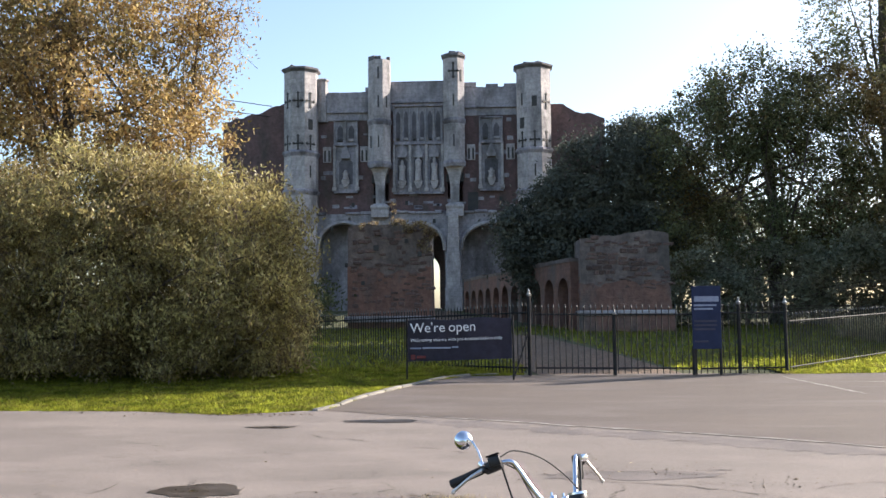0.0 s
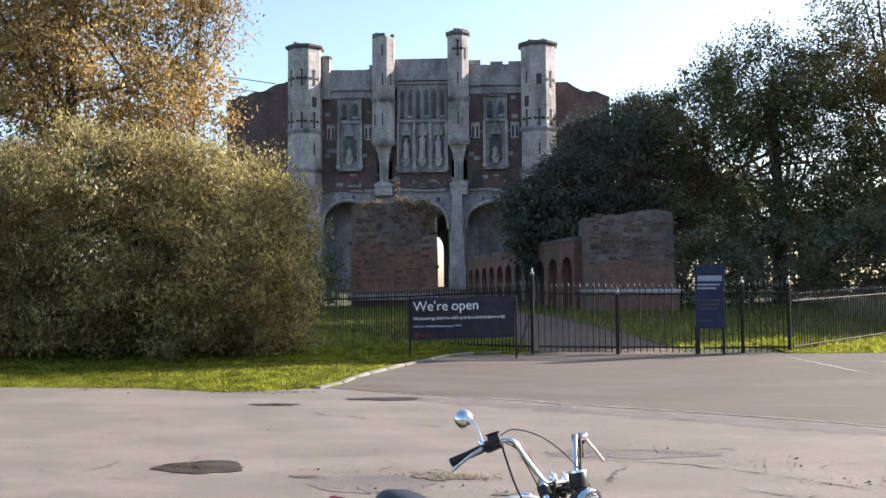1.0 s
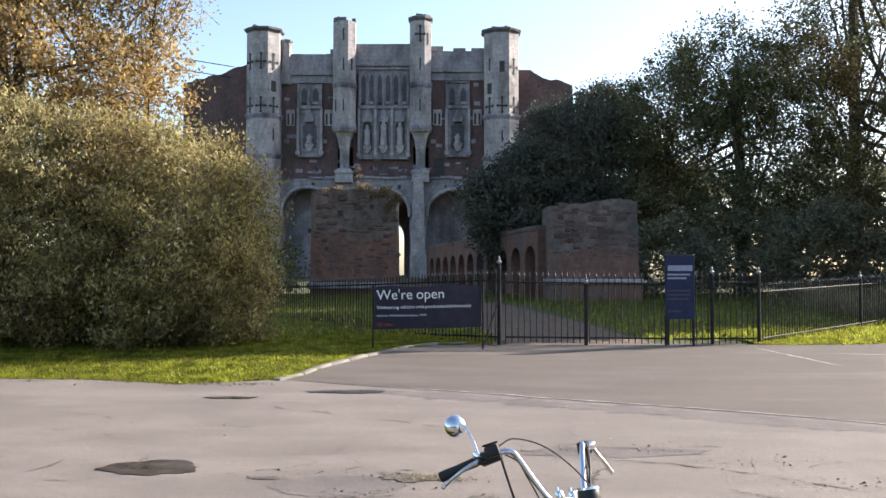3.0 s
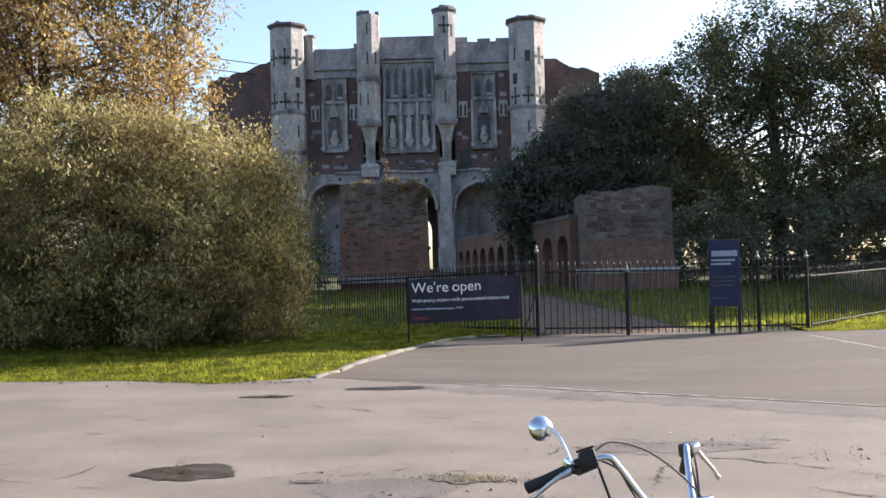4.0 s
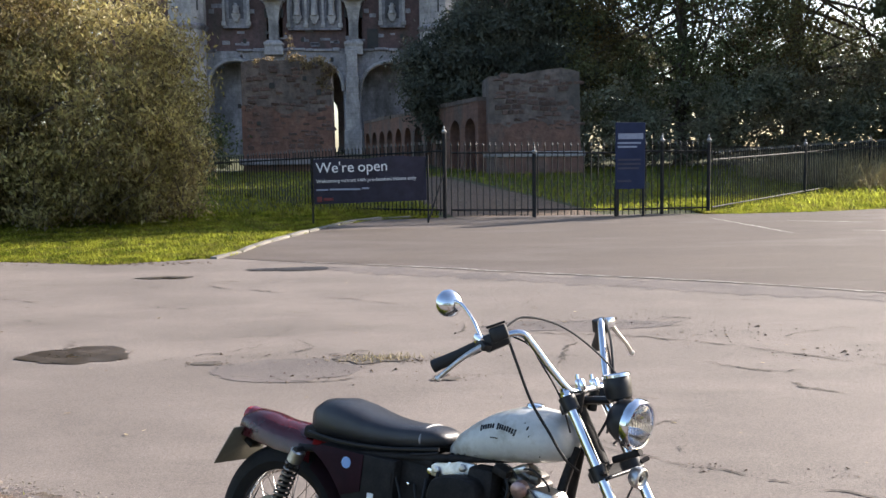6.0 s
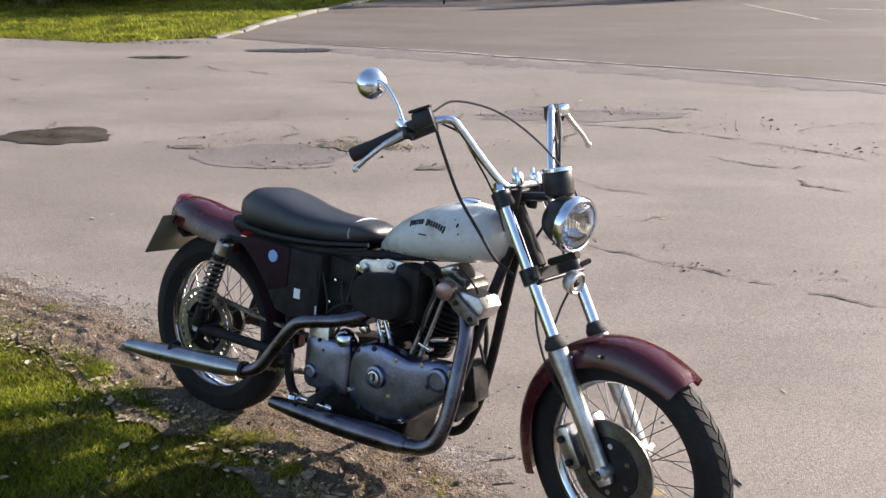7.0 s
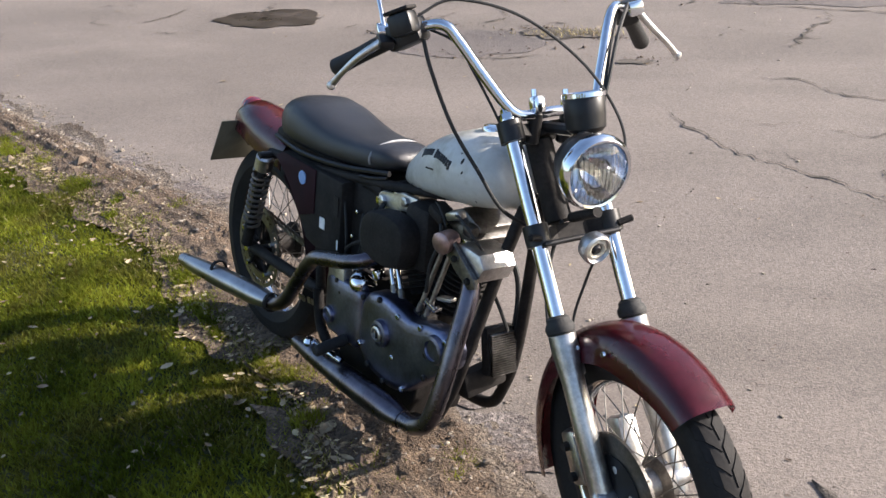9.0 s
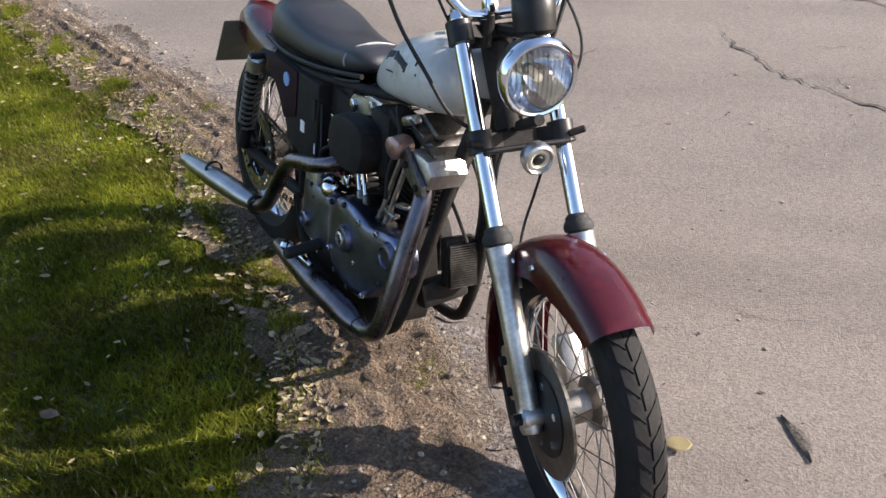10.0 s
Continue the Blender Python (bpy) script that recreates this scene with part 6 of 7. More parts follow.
FG = STEER @ Matrix.Translation(FW) @ UNRAKE
fg = guard("front_mudguard", "glossy maroon front mudguard", FG, 0.372, 58, 205, 0.078, 0.075, 0.92)
for s in (-1, 1):
    for a in (100, 118):
        part("guard_bolt", lathe([(0, 0), (0.007, 0), (0.006, 0.005), (0, 0.006)], 8, FG @ Matrix.Translation((0.33 * math.cos(radians(a)), 0.078 * s, 0.33 * math.sin(radians(a)))) @ aim((0, s, 0))), CHROME, fg)
rear = []
for x, z, w, dz in ((-0.315, 0.735, 0.05, 0.035), (-0.3, 0.79, 0.066, 0.09), (-0.24, 0.812, 0.08, 0.115), (-0.16, 0.806, 0.09, 0.12), (-0.08, 0.79, 0.096, 0.115), (0.02, 0.785, 0.1, 0.115), (0.12, 0.77, 0.1, 0.12)):
    rear.append([V(x, w * math.sin(t) * 1.02, z - dz * (1 - abs(math.cos(t)) ** 0.55)) for t in np.linspace(-1.57, 1.57, 15)])
bm = loft(rear, caps=False, close=False)
bmesh.ops.solidify(bm, geom=bm.faces[:], thickness=0.004)
part("rear_mudguard", bm, MAROON, bike, "maroon bobbed rear mudguard")
g2 = guard("inner_mudguard", "dark inner mudguard in front of the rear wheel", Matrix.Translation((-0.045, 0, 0.345)), 0.385, -2, 62, 0.085, 0.06)
g2.data.materials[0] = DARKMAROON
tail = part("tail_lamp", lathe([(0, -0.02), (0.036, -0.02), (0.038, 0.0), (0.034, 0.012), (0.02, 0.02), (0, 0.022)], 24, Matrix.Translation((-0.305, 0, 0.775)) @ aim((-1, 0, 0.15))), REDLENS, bike, "red rear lamp lens")
part("lamp_housing", lathe([(0.03, -0.07), (0.042, -0.05), (0.043, -0.015), (0.037, -0.012)], 24, Matrix.Translation((-0.305, 0, 0.775)) @ aim((-1, 0, 0.15))), MAROON, tail)
pl = part("number_plate", rbox((0, 0, 0), (0.006, 0.25, 0.19), 0.002), PLATE, bike, "plain back of a number plate on its bracket")
pl.matrix_basis = Matrix.Translation((-0.318, -0.005, 0.655)) @ pose(0, 0, 0, 0, 31, 0)
part("plate_bracket", rbox((0.03, 0, 0.03), (0.05, 0.06, 0.02), 0.004), GRIME, pl)

# tank and seat
def ring_at(x, zc, up, down, w, n=28, flat=2.3):
    out = []
    for k in range(n):
        t = 2 * math.pi * k / n
        c, s = math.cos(t), math.sin(t)
        y = w * math.copysign(abs(c) ** (2 / flat), c)
        z = (up if s > 0 else down) * math.copysign(abs(s) ** (2 / flat), s)
        out.append(V(x, y, zc + z))
    return out


TSEC = [(0.712, 0.788, 0.008, 0.011, 0.013), (0.722, 0.792, 0.026, 0.021, 0.036), (0.76, 0.808, 0.056, 0.040, 0.062), (0.82, 0.827, 0.082, 0.052, 0.090), (0.9, 0.850, 0.104, 0.067, 0.117), (0.98, 0.868, 0.114, 0.078, 0.132), (1.06, 0.882, 0.110, 0.082, 0.137), (1.12, 0.890, 0.096, 0.078, 0.133), (1.17, 0.892, 0.076, 0.067, 0.116), (1.2, 0.892, 0.048, 0.048, 0.083), (1.21, 0.892, 0.016, 0.017, 0.032)]
tank = part("fuel_tank", loft([ring_at(*s) for s in TSEC]), TANK, bike, "dirty cream painted peanut fuel tank", smooth=60)
cap = part("filler_cap", lathe([(0, 0.015), (0.02, 0.014), (0.03, 0.01), (0.033, 0.004), (0.033, -0.002), (0.024, -0.004), (0.024, -0.03)], 28, pose(1.035, 0.0, 0.988)), CHROME, bike, "chrome filler cap")


def tank_side(x, z):
    row = [float(np.interp(x, [s[0] for s in TSEC], [s[k] for s in TSEC])) for k in range(5)]
    h = row[2] if z > row[1] else row[3]
    q = min(0.98, abs(z - row[1]) / h)
    return -row[4] * (1 - q ** 2.3) ** (1 / 2.3)


for k in range(15):
    if k in (6,):
        continue
    t = (k - 7) / 7
    x, z = 0.955 + 0.075 * t, 0.905 + 0.014 * (1 - t * t) + 0.004 * t
    h = 0.024 if k in (0, 7, 14) else 0.018
    o = part("emblem_bar", rbox((0, 0, 0), (0.0068, 0.003, h), 0.001), BLACK, tank)
    y = tank_side(x, z)
    slope = math.degrees(math.atan2(tank_side(x, z + 0.012) - tank_side(x, z - 0.012), 0.024))
    o.matrix_basis = Matrix.Translation((x, y - 0.0006, z)) @ pose(0, 0, 0, -slope, -14 * -t, 7)
part("emblem_bar", rbox((0, 0, 0), (0.04, 0.003, 0.004), 0.001), GRIME, tank).matrix_basis = Matrix.Translation((0.955, tank_side(0.955, 0.88) - 0.0006, 0.88)) @ pose(0, 0, 0, 0, 0, 7)
for x, z, a, b, c in ((0.775, 0.79, 0.012, 0.004, 10), (0.81, 0.797, 0.007, 0.0035, -20), (0.86, 0.8, 0.01, 0.003, 5), (0.74, 0.785, 0.008, 0.004, 40), (1.075, 0.93, 0.005, 0.011, 12), (1.085, 0.905, 0.003, 0.006, 30), (1.06, 0.945, 0.004, 0.003, 0), (0.93, 0.798, 0.011, 0.0022, 3), (1.12, 0.84, 0.003, 0.007, 0)):
    chip = part("paint_chip", lathe([(0, 0.0012), (0.7, 0.001), (1, 0.0), (0, -0.001)], 9, SIDE @ Matrix.Diagonal((a * 0.75, b * 0.75, 1, 1))), GRIME, tank)
    slope = math.degrees(math.atan2(tank_side(x, z + 0.01) - tank_side(x, z - 0.01), 0.02))
    turn = math.degrees(math.atan2(tank_side(x + 0.01, z) - tank_side(x - 0.01, z), 0.02))
    chip.matrix_basis = Matrix.Translation((x, tank_side(x, z) - 0.0008, z)) @ pose(0, 0, 0, 0, 0, turn) @ pose(0, 0, 0, -slope, 0, 0) @ pose(0, 0, 0, 0, c, 0)
SSEC = [(0.098, 0.83, 0.02, 0.03, 0.055), (0.11, 0.828, 0.052, 0.055, 0.09), (0.15, 0.825, 0.08, 0.066, 0.118), (0.22, 0.822, 0.092, 0.064, 0.13), (0.3, 0.818, 0.084, 0.058, 0.132), (0.38, 0.81, 0.07, 0.05, 0.126), (0.46, 0.808, 0.058, 0.044, 0.116), (0.54, 0.812, 0.05, 0.044, 0.105), (0.6, 0.818, 0.047, 0.044, 0.098), (0.66, 0.824, 0.04, 0.038, 0.088), (0.7, 0.826, 0.028, 0.028, 0.072), (0.718, 0.826, 0.01, 0.012, 0.04)]
seat = part("seat", loft([ring_at(*s, 28, 2.8) for s in SSEC]), SEATV, bike, "black vinyl banana seat", smooth=70)
part("seat_piping", tube([V(0.625, 0.095 * math.cos(t), 0.82 + 0.046 * max(-0.35, math.sin(t))) for t in np.linspace(-0.3, 3.44, 15)], 0.004, 8, 2), PIPING, seat, "seat piping paled for its highlight")
part("seat_base", tube([(0.12, -0.118, 0.775), (0.3, -0.128, 0.764), (0.5, -0.108, 0.77), (0.7, -0.075, 0.795)], 0.008, 8, 6), BLACK, seat)
part("seat_trim", tube([(0.6, -0.106, 0.766), (0.65, -0.098, 0.772), (0.7, -0.082, 0.782)], 0.005, 8, 3), BLACK, seat)
# dark block added to close the bright slot between seat and frame
part("seat_pan", rbox((0.38, 0, 0.755), (0.62, 0.19, 0.05), 0.015, (0, 3, 0)), GRIME, seat)

# frame, swinging arm, shock absorbers
frame_tube = lambda pts, r=0.016, name="frame_tube": part(name, tube(pts, r, 10, 6), GRIME, bike)
for s in (-1, 1):
    frame_tube([(1.21, 0.02 * s, 0.88), (1.17, 0.05 * s, 0.7), (1.12, 0.085 * s, 0.45), (1.07, 0.1 * s, 0.28), (0.98, 0.11 * s, 0.18), (0.7, 0.12 * s, 0.165), (0.47, 0.12 * s, 0.22), (0.42, 0.12 * s, 0.36)], 0.0165)
    frame_tube([(1.16, 0.02 * s, 0.84), (0.95, 0.045 * s, 0.8), (0.7, 0.08 * s, 0.765), (0.4, 0.105 * s, 0.735), (0.08, 0.115 * s, 0.71)], 0.014)
    frame_tube([(0.42, 0.11 * s, 0.36), (0.4, 0.11 * s, 0.55), (0.38, 0.105 * s, 0.735)], 0.015)
    part("swinging_arm", tube([(0.42, 0.1 * s, 0.345), (0.2, 0.112 * s, 0.345), (-0.06, 0.115 * s, 0.345)], 0.019, 10, 3), GRIME, bike, "black swinging arm tube")
    part("axle_plate", rbox((-0.06, 0.115 * s, 0.345), (0.09, 0.014, 0.05), 0.006), GRIME, bike)
    part("axle_nut", lathe([(0, 0), (0.016, 0), (0.016, 0.018), (0, 0.018)], 6, Matrix.Translation((-0.045, 0.122 * s, 0.345)) @ aim((0, s, 0))), CHROME, bike, smooth=20)
    top, bot = V(0.1, 0.145 * s, 0.705), V(-0.035, 0.142 * s, 0.36)
    d = (bot - top).normalized()
    sh = part("shock_absorber", rod(top + d * 0.03, bot, 0.013, 12), GRIME, bike, "rear shock absorber with open coil spring")
    part("shock_cap", rod(top + d * 0.0, top + d * 0.055, 0.03, 18, 0.006), ALU, sh, "dull alloy shock top")
    part("shock_foot", rod(bot - d * 0.09, bot - d * 0.0, 0.02, 14, 0.004), GRIME, sh)
    q = Matrix.Translation(top) @ aim(d)
    part("coil_spring", tube([q @ V(0.028 * math.cos(a), 0.028 * math.sin(a), 0.06 + 0.022 * a / (2 * math.pi)) for a in np.arange(0, 2 * math.pi * 10, math.pi / 5)], 0.0052, 6, 1), DISC, sh, "dark steel coil spring")
    part("shock_mount", rod((0.1, 0.1 * s, 0.705), (0.1, 0.17 * s, 0.705), 0.014, 10, 0.003), BLACK, sh)
frame_tube([(1.19, 0, 0.93), (1.0, 0, 0.87), (0.7, 0, 0.8), (0.5, 0, 0.74)], 0.02, "backbone_tube")
arc = [(-0.045 + 0.425 * math.cos(radians(a)), 0.345 + 0.425 * math.sin(radians(a))) for a in range(22, 66, 5)]
ot = part("oil_tank", prism([(0.4, 0.5), (0.55, 0.49), (0.555, 0.735), (0.2, 0.745)] + arc[::-1], 0.1, Matrix.Translation((0, -0.035, 0)) @ UPRIGHT, 0.012), GRIME, bike, "black oil tank with paper labels", smooth=30)
part("painted_flank", prism([(0.405, 0.6), (0.41, 0.735), (0.205, 0.742)] + arc[:1:-1], 0.004, Matrix.Translation((0, -0.1355, 0)) @ UPRIGHT, 0.0015), DARKMAROON, ot, "dull dark maroon painted flank", smooth=30)
part("blue_badge", lathe([(0, 0), (0.021, 0), (0.021, 0.003), (0, 0.004)], 24, Matrix.Translation((0.335, -0.14, 0.695)) @ SIDE), STICKER, ot)
for x, z, sx, sz, mt in ((0.455, 0.585, 0.028, 0.034, WHITE), (0.545, 0.545, 0.006, 0.03, WHITE), (0.53, 0.66, 0.025, 0.06, GRIME)):
    part("paper_label", rbox((x, -0.137, z), (sx, 0.002, sz)), mt, ot, smooth=0)
# added filler: keeps daylight from showing between oil tank and engine
part("wiring_box", rbox((0.61, -0.01, 0.63), (0.14, 0.17, 0.26), 0.02), GRIME, bike, "black block added to fill the bright gap behind the engine")
part("battery_box", rbox((0.42, 0.07, 0.58), (0.2, 0.12, 0.24), 0.015), BLACK, bike, "black battery box")

# engine
def dome(outline, m, profile):
    """A cover that swells over its outline."""
    cx, cz = sum(p[0] for p in outline) / len(outline), sum(p[1] for p in outline) / len(outline)
    fine = []
    for p, q in zip(outline, outline[1:] + outline[:1]):
        fine += [(p[0] + (q[0] - p[0]) * t, p[1] + (q[1] - p[1]) * t) for t in (0, 0.33, 0.67)]
    n = len(fine)
    fine = [((fine[k - 1][0] + 2 * fine[k][0] + fine[(k + 1) % n][0]) / 4, (fine[k - 1][1] + 2 * fine[k][1] + fine[(k + 1) % n][1]) / 4) for k in range(n)]
    return loft([[m @ V(cx + (x - cx) * f, cz + (z - cz) * f, h) for x, z in fine] for f, h in profile])


part("crankcase", prism([(0.56, 0.2), (0.66, 0.155), (0.93, 0.155), (0.95, 0.22), (0.97, 0.32), (0.93, 0.46), (0.68, 0.47), (0.55, 0.44)], 0.18, Matrix.Translation((0, 0.055, 0)) @ UPRIGHT, 0.012), GRIME, bike, "oily black crankcase", smooth=30)
RIGHT = Matrix.Translation((0, -0.124, 0)) @ UPRIGHT
cover = [(0.735, 0.3), (0.8, 0.262), (0.9, 0.25), (0.98, 0.275), (1.04, 0.33), (1.11, 0.385), (1.155, 0.425), (1.16, 0.475), (1.12, 0.51), (1.05, 0.505), (0.98, 0.485), (0.92, 0.5), (0.84, 0.51), (0.77, 0.49), (0.735, 0.43)]
gc = part("gear_case", dome(cover, RIGHT, [(1, 0), (1.0, 0.03), (0.975, 0.042), (0.93, 0.048), (0.8, 0.0525), (0.5, 0.055), (0.15, 0.056)]), CASE, bike, "dull aluminium timing gear cover", smooth=40)


def boss(x, z, r, h, mt, parent, name="boss", base=-0.176):
    return part(name, lathe([(r * 1.12, -0.004), (r * 1.05, h * 0.55), (r, h), (r * 0.75, h + 0.002), (r * 0.7, h * 0.72), (0, h * 0.72)], 28, Matrix.Translation((x, base, z)) @ SIDE), mt, parent)


boss(0.862, 0.405, 0.036, 0.016, CASE, gc)
b = boss(0.862, 0.405, 0.022, 0.022, ALU, gc, "timer_plug")
part("plug_slot", rbox((0.862, -0.194, 0.405), (0.006, 0.006, 0.026)), BLACK, gc, smooth=0)
boss(1.095, 0.455, 0.036, 0.01, CASE, gc, "generator_end")
for x, z in ((0.755, 0.33), (0.76, 0.47), (0.84, 0.492), (0.93, 0.478), (1.03, 0.487), (1.135, 0.49), (1.14, 0.43), (1.06, 0.36), (0.97, 0.285), (0.88, 0.268), (0.8, 0.285), (1.06, 0.425), (0.915, 0.355)):
    part("case_screw", lathe([(0, -0.002), (0.0085, -0.002), (0.0085, 0.005), (0.006, 0.0075), (0, 0.0075)], 10, Matrix.Translation((x, -0.174, z)) @ SIDE), BLACK if (x * 100) % 2 < 1 else CHROME, gc, smooth=25)
sc = part("sprocket_cover", dome(rounded(0.535, 0.73, 0.285, 0.475, 0.03), RIGHT, [(1, 0), (1, 0.028), (0.96, 0.036), (0.85, 0.041), (0.5, 0.0445), (0.1, 0.045)]), CASE, bike, "dull aluminium sprocket cover", smooth=40)
part("cover_pad", prism(rounded(0.55, 0.635, 0.415, 0.525, 0.012), 0.035, Matrix.Translation((0, -0.128, 0)) @ UPRIGHT, 0.006), ALU, sc)
for x, z in ((0.563, 0.512), (0.622, 0.428), (0.6, 0.46)):
    part("case_screw", lathe([(0, 0), (0.008, 0), (0.007, 0.005), (0, 0.006)], 10, Matrix.Translation((x, -0.163, z)) @ SIDE), GRIME, sc)
boss(0.575, 0.345, 0.024, 0.01, CASE, sc, base=-0.168)
part("distributor_dome", lathe([(0.034, -0.02), (0.034, 0.012), (0.03, 0.026), (0.02, 0.036), (0, 0.04)], 28, Matrix.Translation((0.692, -0.135, 0.478)) @ aim((0.05, -0.8, 0.6))), CHROME, bike, "chrome domed cap")
part("brake_pedal", tube([(0.56, -0.2, 0.255), (0.62, -0.215, 0.262), (0.68, -0.21, 0.262), (0.71, -0.205, 0.258)], [0.009, 0.009, 0.01, 0.008], 10, 4), CHROME, bike, "chrome brake pedal arm")
part("pedal_ball", lathe([(0, -0.018), (0.014, -0.012), (0.019, 0), (0.014, 0.012), (0, 0.018)], 14, pose(0.545, -0.215, 0.252)), CHROME, bike)
peg = part("foot_peg", rod((0.66, -0.15, 0.3), (0.67, -0.27, 0.285), 0.017, 14, 0.005), GRIP, bike, "black rubber foot peg")
part("foot_peg", rod((0.66, 0.15, 0.3), (0.67, 0.27, 0.3), 0.017, 14, 0.005), GRIP, bike, "black rubber foot peg")
part("side_stand", tube([(0.72, 0.11, 0.2), (0.68, 0.2, 0.12), (0.64, 0.29, 0.05)], 0.012, 10, 4), GRIME, bike, "black side stand resting on the earth")
CR = V(0.875, 0, 0.36)
for sgn, nm in ((-1, "rear"), (1, "front")):
    ax = V(0.383 * sgn, 0, 0.924)
    q = Matrix.Translation(CR) @ aim(ax)
    prof = [(0.05, 0.13)]
    for k in range(9):
        h = 0.15 + 0.0165 * k
        prof += [(0.052, h), (0.079, h + 0.003), (0.079, h + 0.0065), (0.052, h + 0.0095)]
    cyl = part("cylinder", lathe(prof + [(0.05, 0.31)], 30, q), GRIME, bike, "black finned cylinder barrel", smooth=25)
    prof = [(0.05, 0.305)]
    for k in range(4):
        h = 0.312 + 0.018 * k
        prof += [(0.06, h), (0.084, h + 0.004), (0.084, h + 0.008), (0.06, h + 0.012)]
    part("cylinder_head", lathe(prof + [(0.06, 0.385), (0, 0.385)], 30, q), GRIME, cyl, smooth=25)
    rb = part("rocker_box", rbox((0, 0, 0), (0.13, 0.15, 0.045), 0.014), OILYALU, bike, "oily aluminium rocker box")
    rb.matrix_basis = Matrix.Translation(CR + ax * 0.405) @ pose(0, 0, 0, 0, 22.5 * sgn, 0)
    part("rocker_cover", rbox((0, 0, 0.03), (0.09, 0.12, 0.024), 0.01), OILYALU if sgn > 0 else GRIME, rb)
    for k in (-1, 1):
        part("rocker_bolt", lathe([(0, 0), (0.013, 0), (0.011, 0.01), (0, 0.012)], 8, Matrix.Translation((0.045 * k, -0.084, 0.0)) @ SIDE), CHROME, rb, smooth=25)
    for k, xo in enumerate((0.0, 0.035)):
        a = V(0.845 + xo, -0.13, 0.495) if sgn < 0 else V(0.955 + xo, -0.13, 0.495)
        b = CR + ax * 0.37 + V((-0.01 + xo * 0.9) * 1.0, -0.1, 0)
        pr = part("pushrod_tube", rod(a, b, 0.0072, 12), CHROME if sgn < 0 else DISC, bike, "chrome pushrod tube" if sgn < 0 else "dull steel pushrod tube")
        part("pushrod_collar", rod(a, a + (b - a) * 0.14, 0.0095, 12, 0.003), OILYALU, pr)
        part("tappet_block", rbox((a.x, a.y + 0.01, a.z - 0.01), (0.03, 0.035, 0.03), 0.005), GRIME, pr)
part("air_cleaner", dome([(0.735, 0.598), (0.8, 0.588), (0.87, 0.59), (0.915, 0.605), (0.932, 0.65), (0.93, 0.7), (0.905, 0.728), (0.85, 0.735), (0.78, 0.728), (0.735, 0.705), (0.72, 0.65)], Matrix.Translation((0, -0.12, 0)) @ UPRIGHT, [(0.7, 0), (1, 0.005), (1.02, 0.03), (1.0, 0.05), (0.94, 0.06), (0.85, 0.063), (0.4, 0.066), (0.1, 0.066)]), GRIME, bike, "matte black oval air cleaner")
part("carburettor", rbox((0.9, -0.075, 0.68), (0.11, 0.1, 0.18), 0.025), GRIME, bike, "dark carburettor body")
part("float_bowl", lathe([(0, 0), (0.02, 0.0), (0.026, 0.01), (0.028, 0.05), (0.02, 0.055), (0, 0.055)], 20, Matrix.Translation((1.075, -0.13, 0.738)) @ aim((0.2, -1, -0.1))), COPPER, bike, "brownish cast fuel tap body")
br = part("engine_bracket", prism([(-0.088, -0.03), (-0.05, -0.036), (0.02, -0.012), (0.09, -0.002), (0.09, 0.036), (0.02, 0.036), (-0.02, 0.02), (-0.07, 0.018), (-0.09, 0.004)], 0.012, Matrix.Translation((0.775, -0.085, 0.735)) @ UPRIGHT, 0.003), ALU, bike, "pale aluminium engine bracket", smooth=30)
for x, z in ((0.712, 0.728), (0.82, 0.752)):
    part("bracket_bolt", lathe([(0, 0), (0.014, 0), (0.014, 0.01), (0.008, 0.012), (0, 0.012)], 6, Matrix.Translation((x, -0.097, z)) @ SIDE), ALU, br, smooth=20)
hb = part("front_head_shroud", prism([(-0.06, 0.016), (-0.03, 0.03), (0.035, 0.032), (0.06, 0.006), (0.046, -0.036), (0.01, -0.03), (-0.03, -0.01)], 0.1, Matrix.Translation((0, 0.055, 0)) @ UPRIGHT, 0.008), ALU, bike, "bright angular aluminium casting on the front head")
arm = part("shroud_arm", prism([(-0.1, 0.03), (-0.075, 0.045), (-0.02, 0.012), (0.05, -0.022), (0.058, -0.045), (0.035, -0.058), (-0.03, -0.03), (-0.085, 0.0)], 0.012, Matrix.Translation((0, -0.047, 0)) @ UPRIGHT, 0.003), OILYALU, hb, "oily bracket arm", smooth=30)
for x, z in ((-0.03, -0.006), (0.03, -0.036)):
    part("arm_bolt", lathe([(0, 0), (0.009, 0), (0.008, 0.007), (0, 0.008)], 6, Matrix.Translation((x, -0.059, z)) @ SIDE), GRIME, arm, smooth=20)
hb.matrix_basis = Matrix.Translation((1.15, -0.1, 0.705)) @ pose(0, 0, 0, 0, 8, 0)
rg2 = part("regulator", rbox((1.1, 0.03, 0.415), (0.03, 0.09, 0.13), 0.006, (0, -12, 0)), GRIME, bike, "black finned voltage regulator")
for k in range(18):
    part("fin", rbox((1.134 - 0.0013 * k, 0.03, 0.36 + 0.0062 * k), (0.013, 0.08, 0.0024)), OILYALU, rg2, smooth=0)
part("primary_case", prism(rounded(0.5, 0.9, 0.24, 0.44, 0.09), 0.04, Matrix.Translation((0, 0.14, 0)) @ UPRIGHT, 0.01), GRIME, bike, "oily black primary chain case", smooth=40)

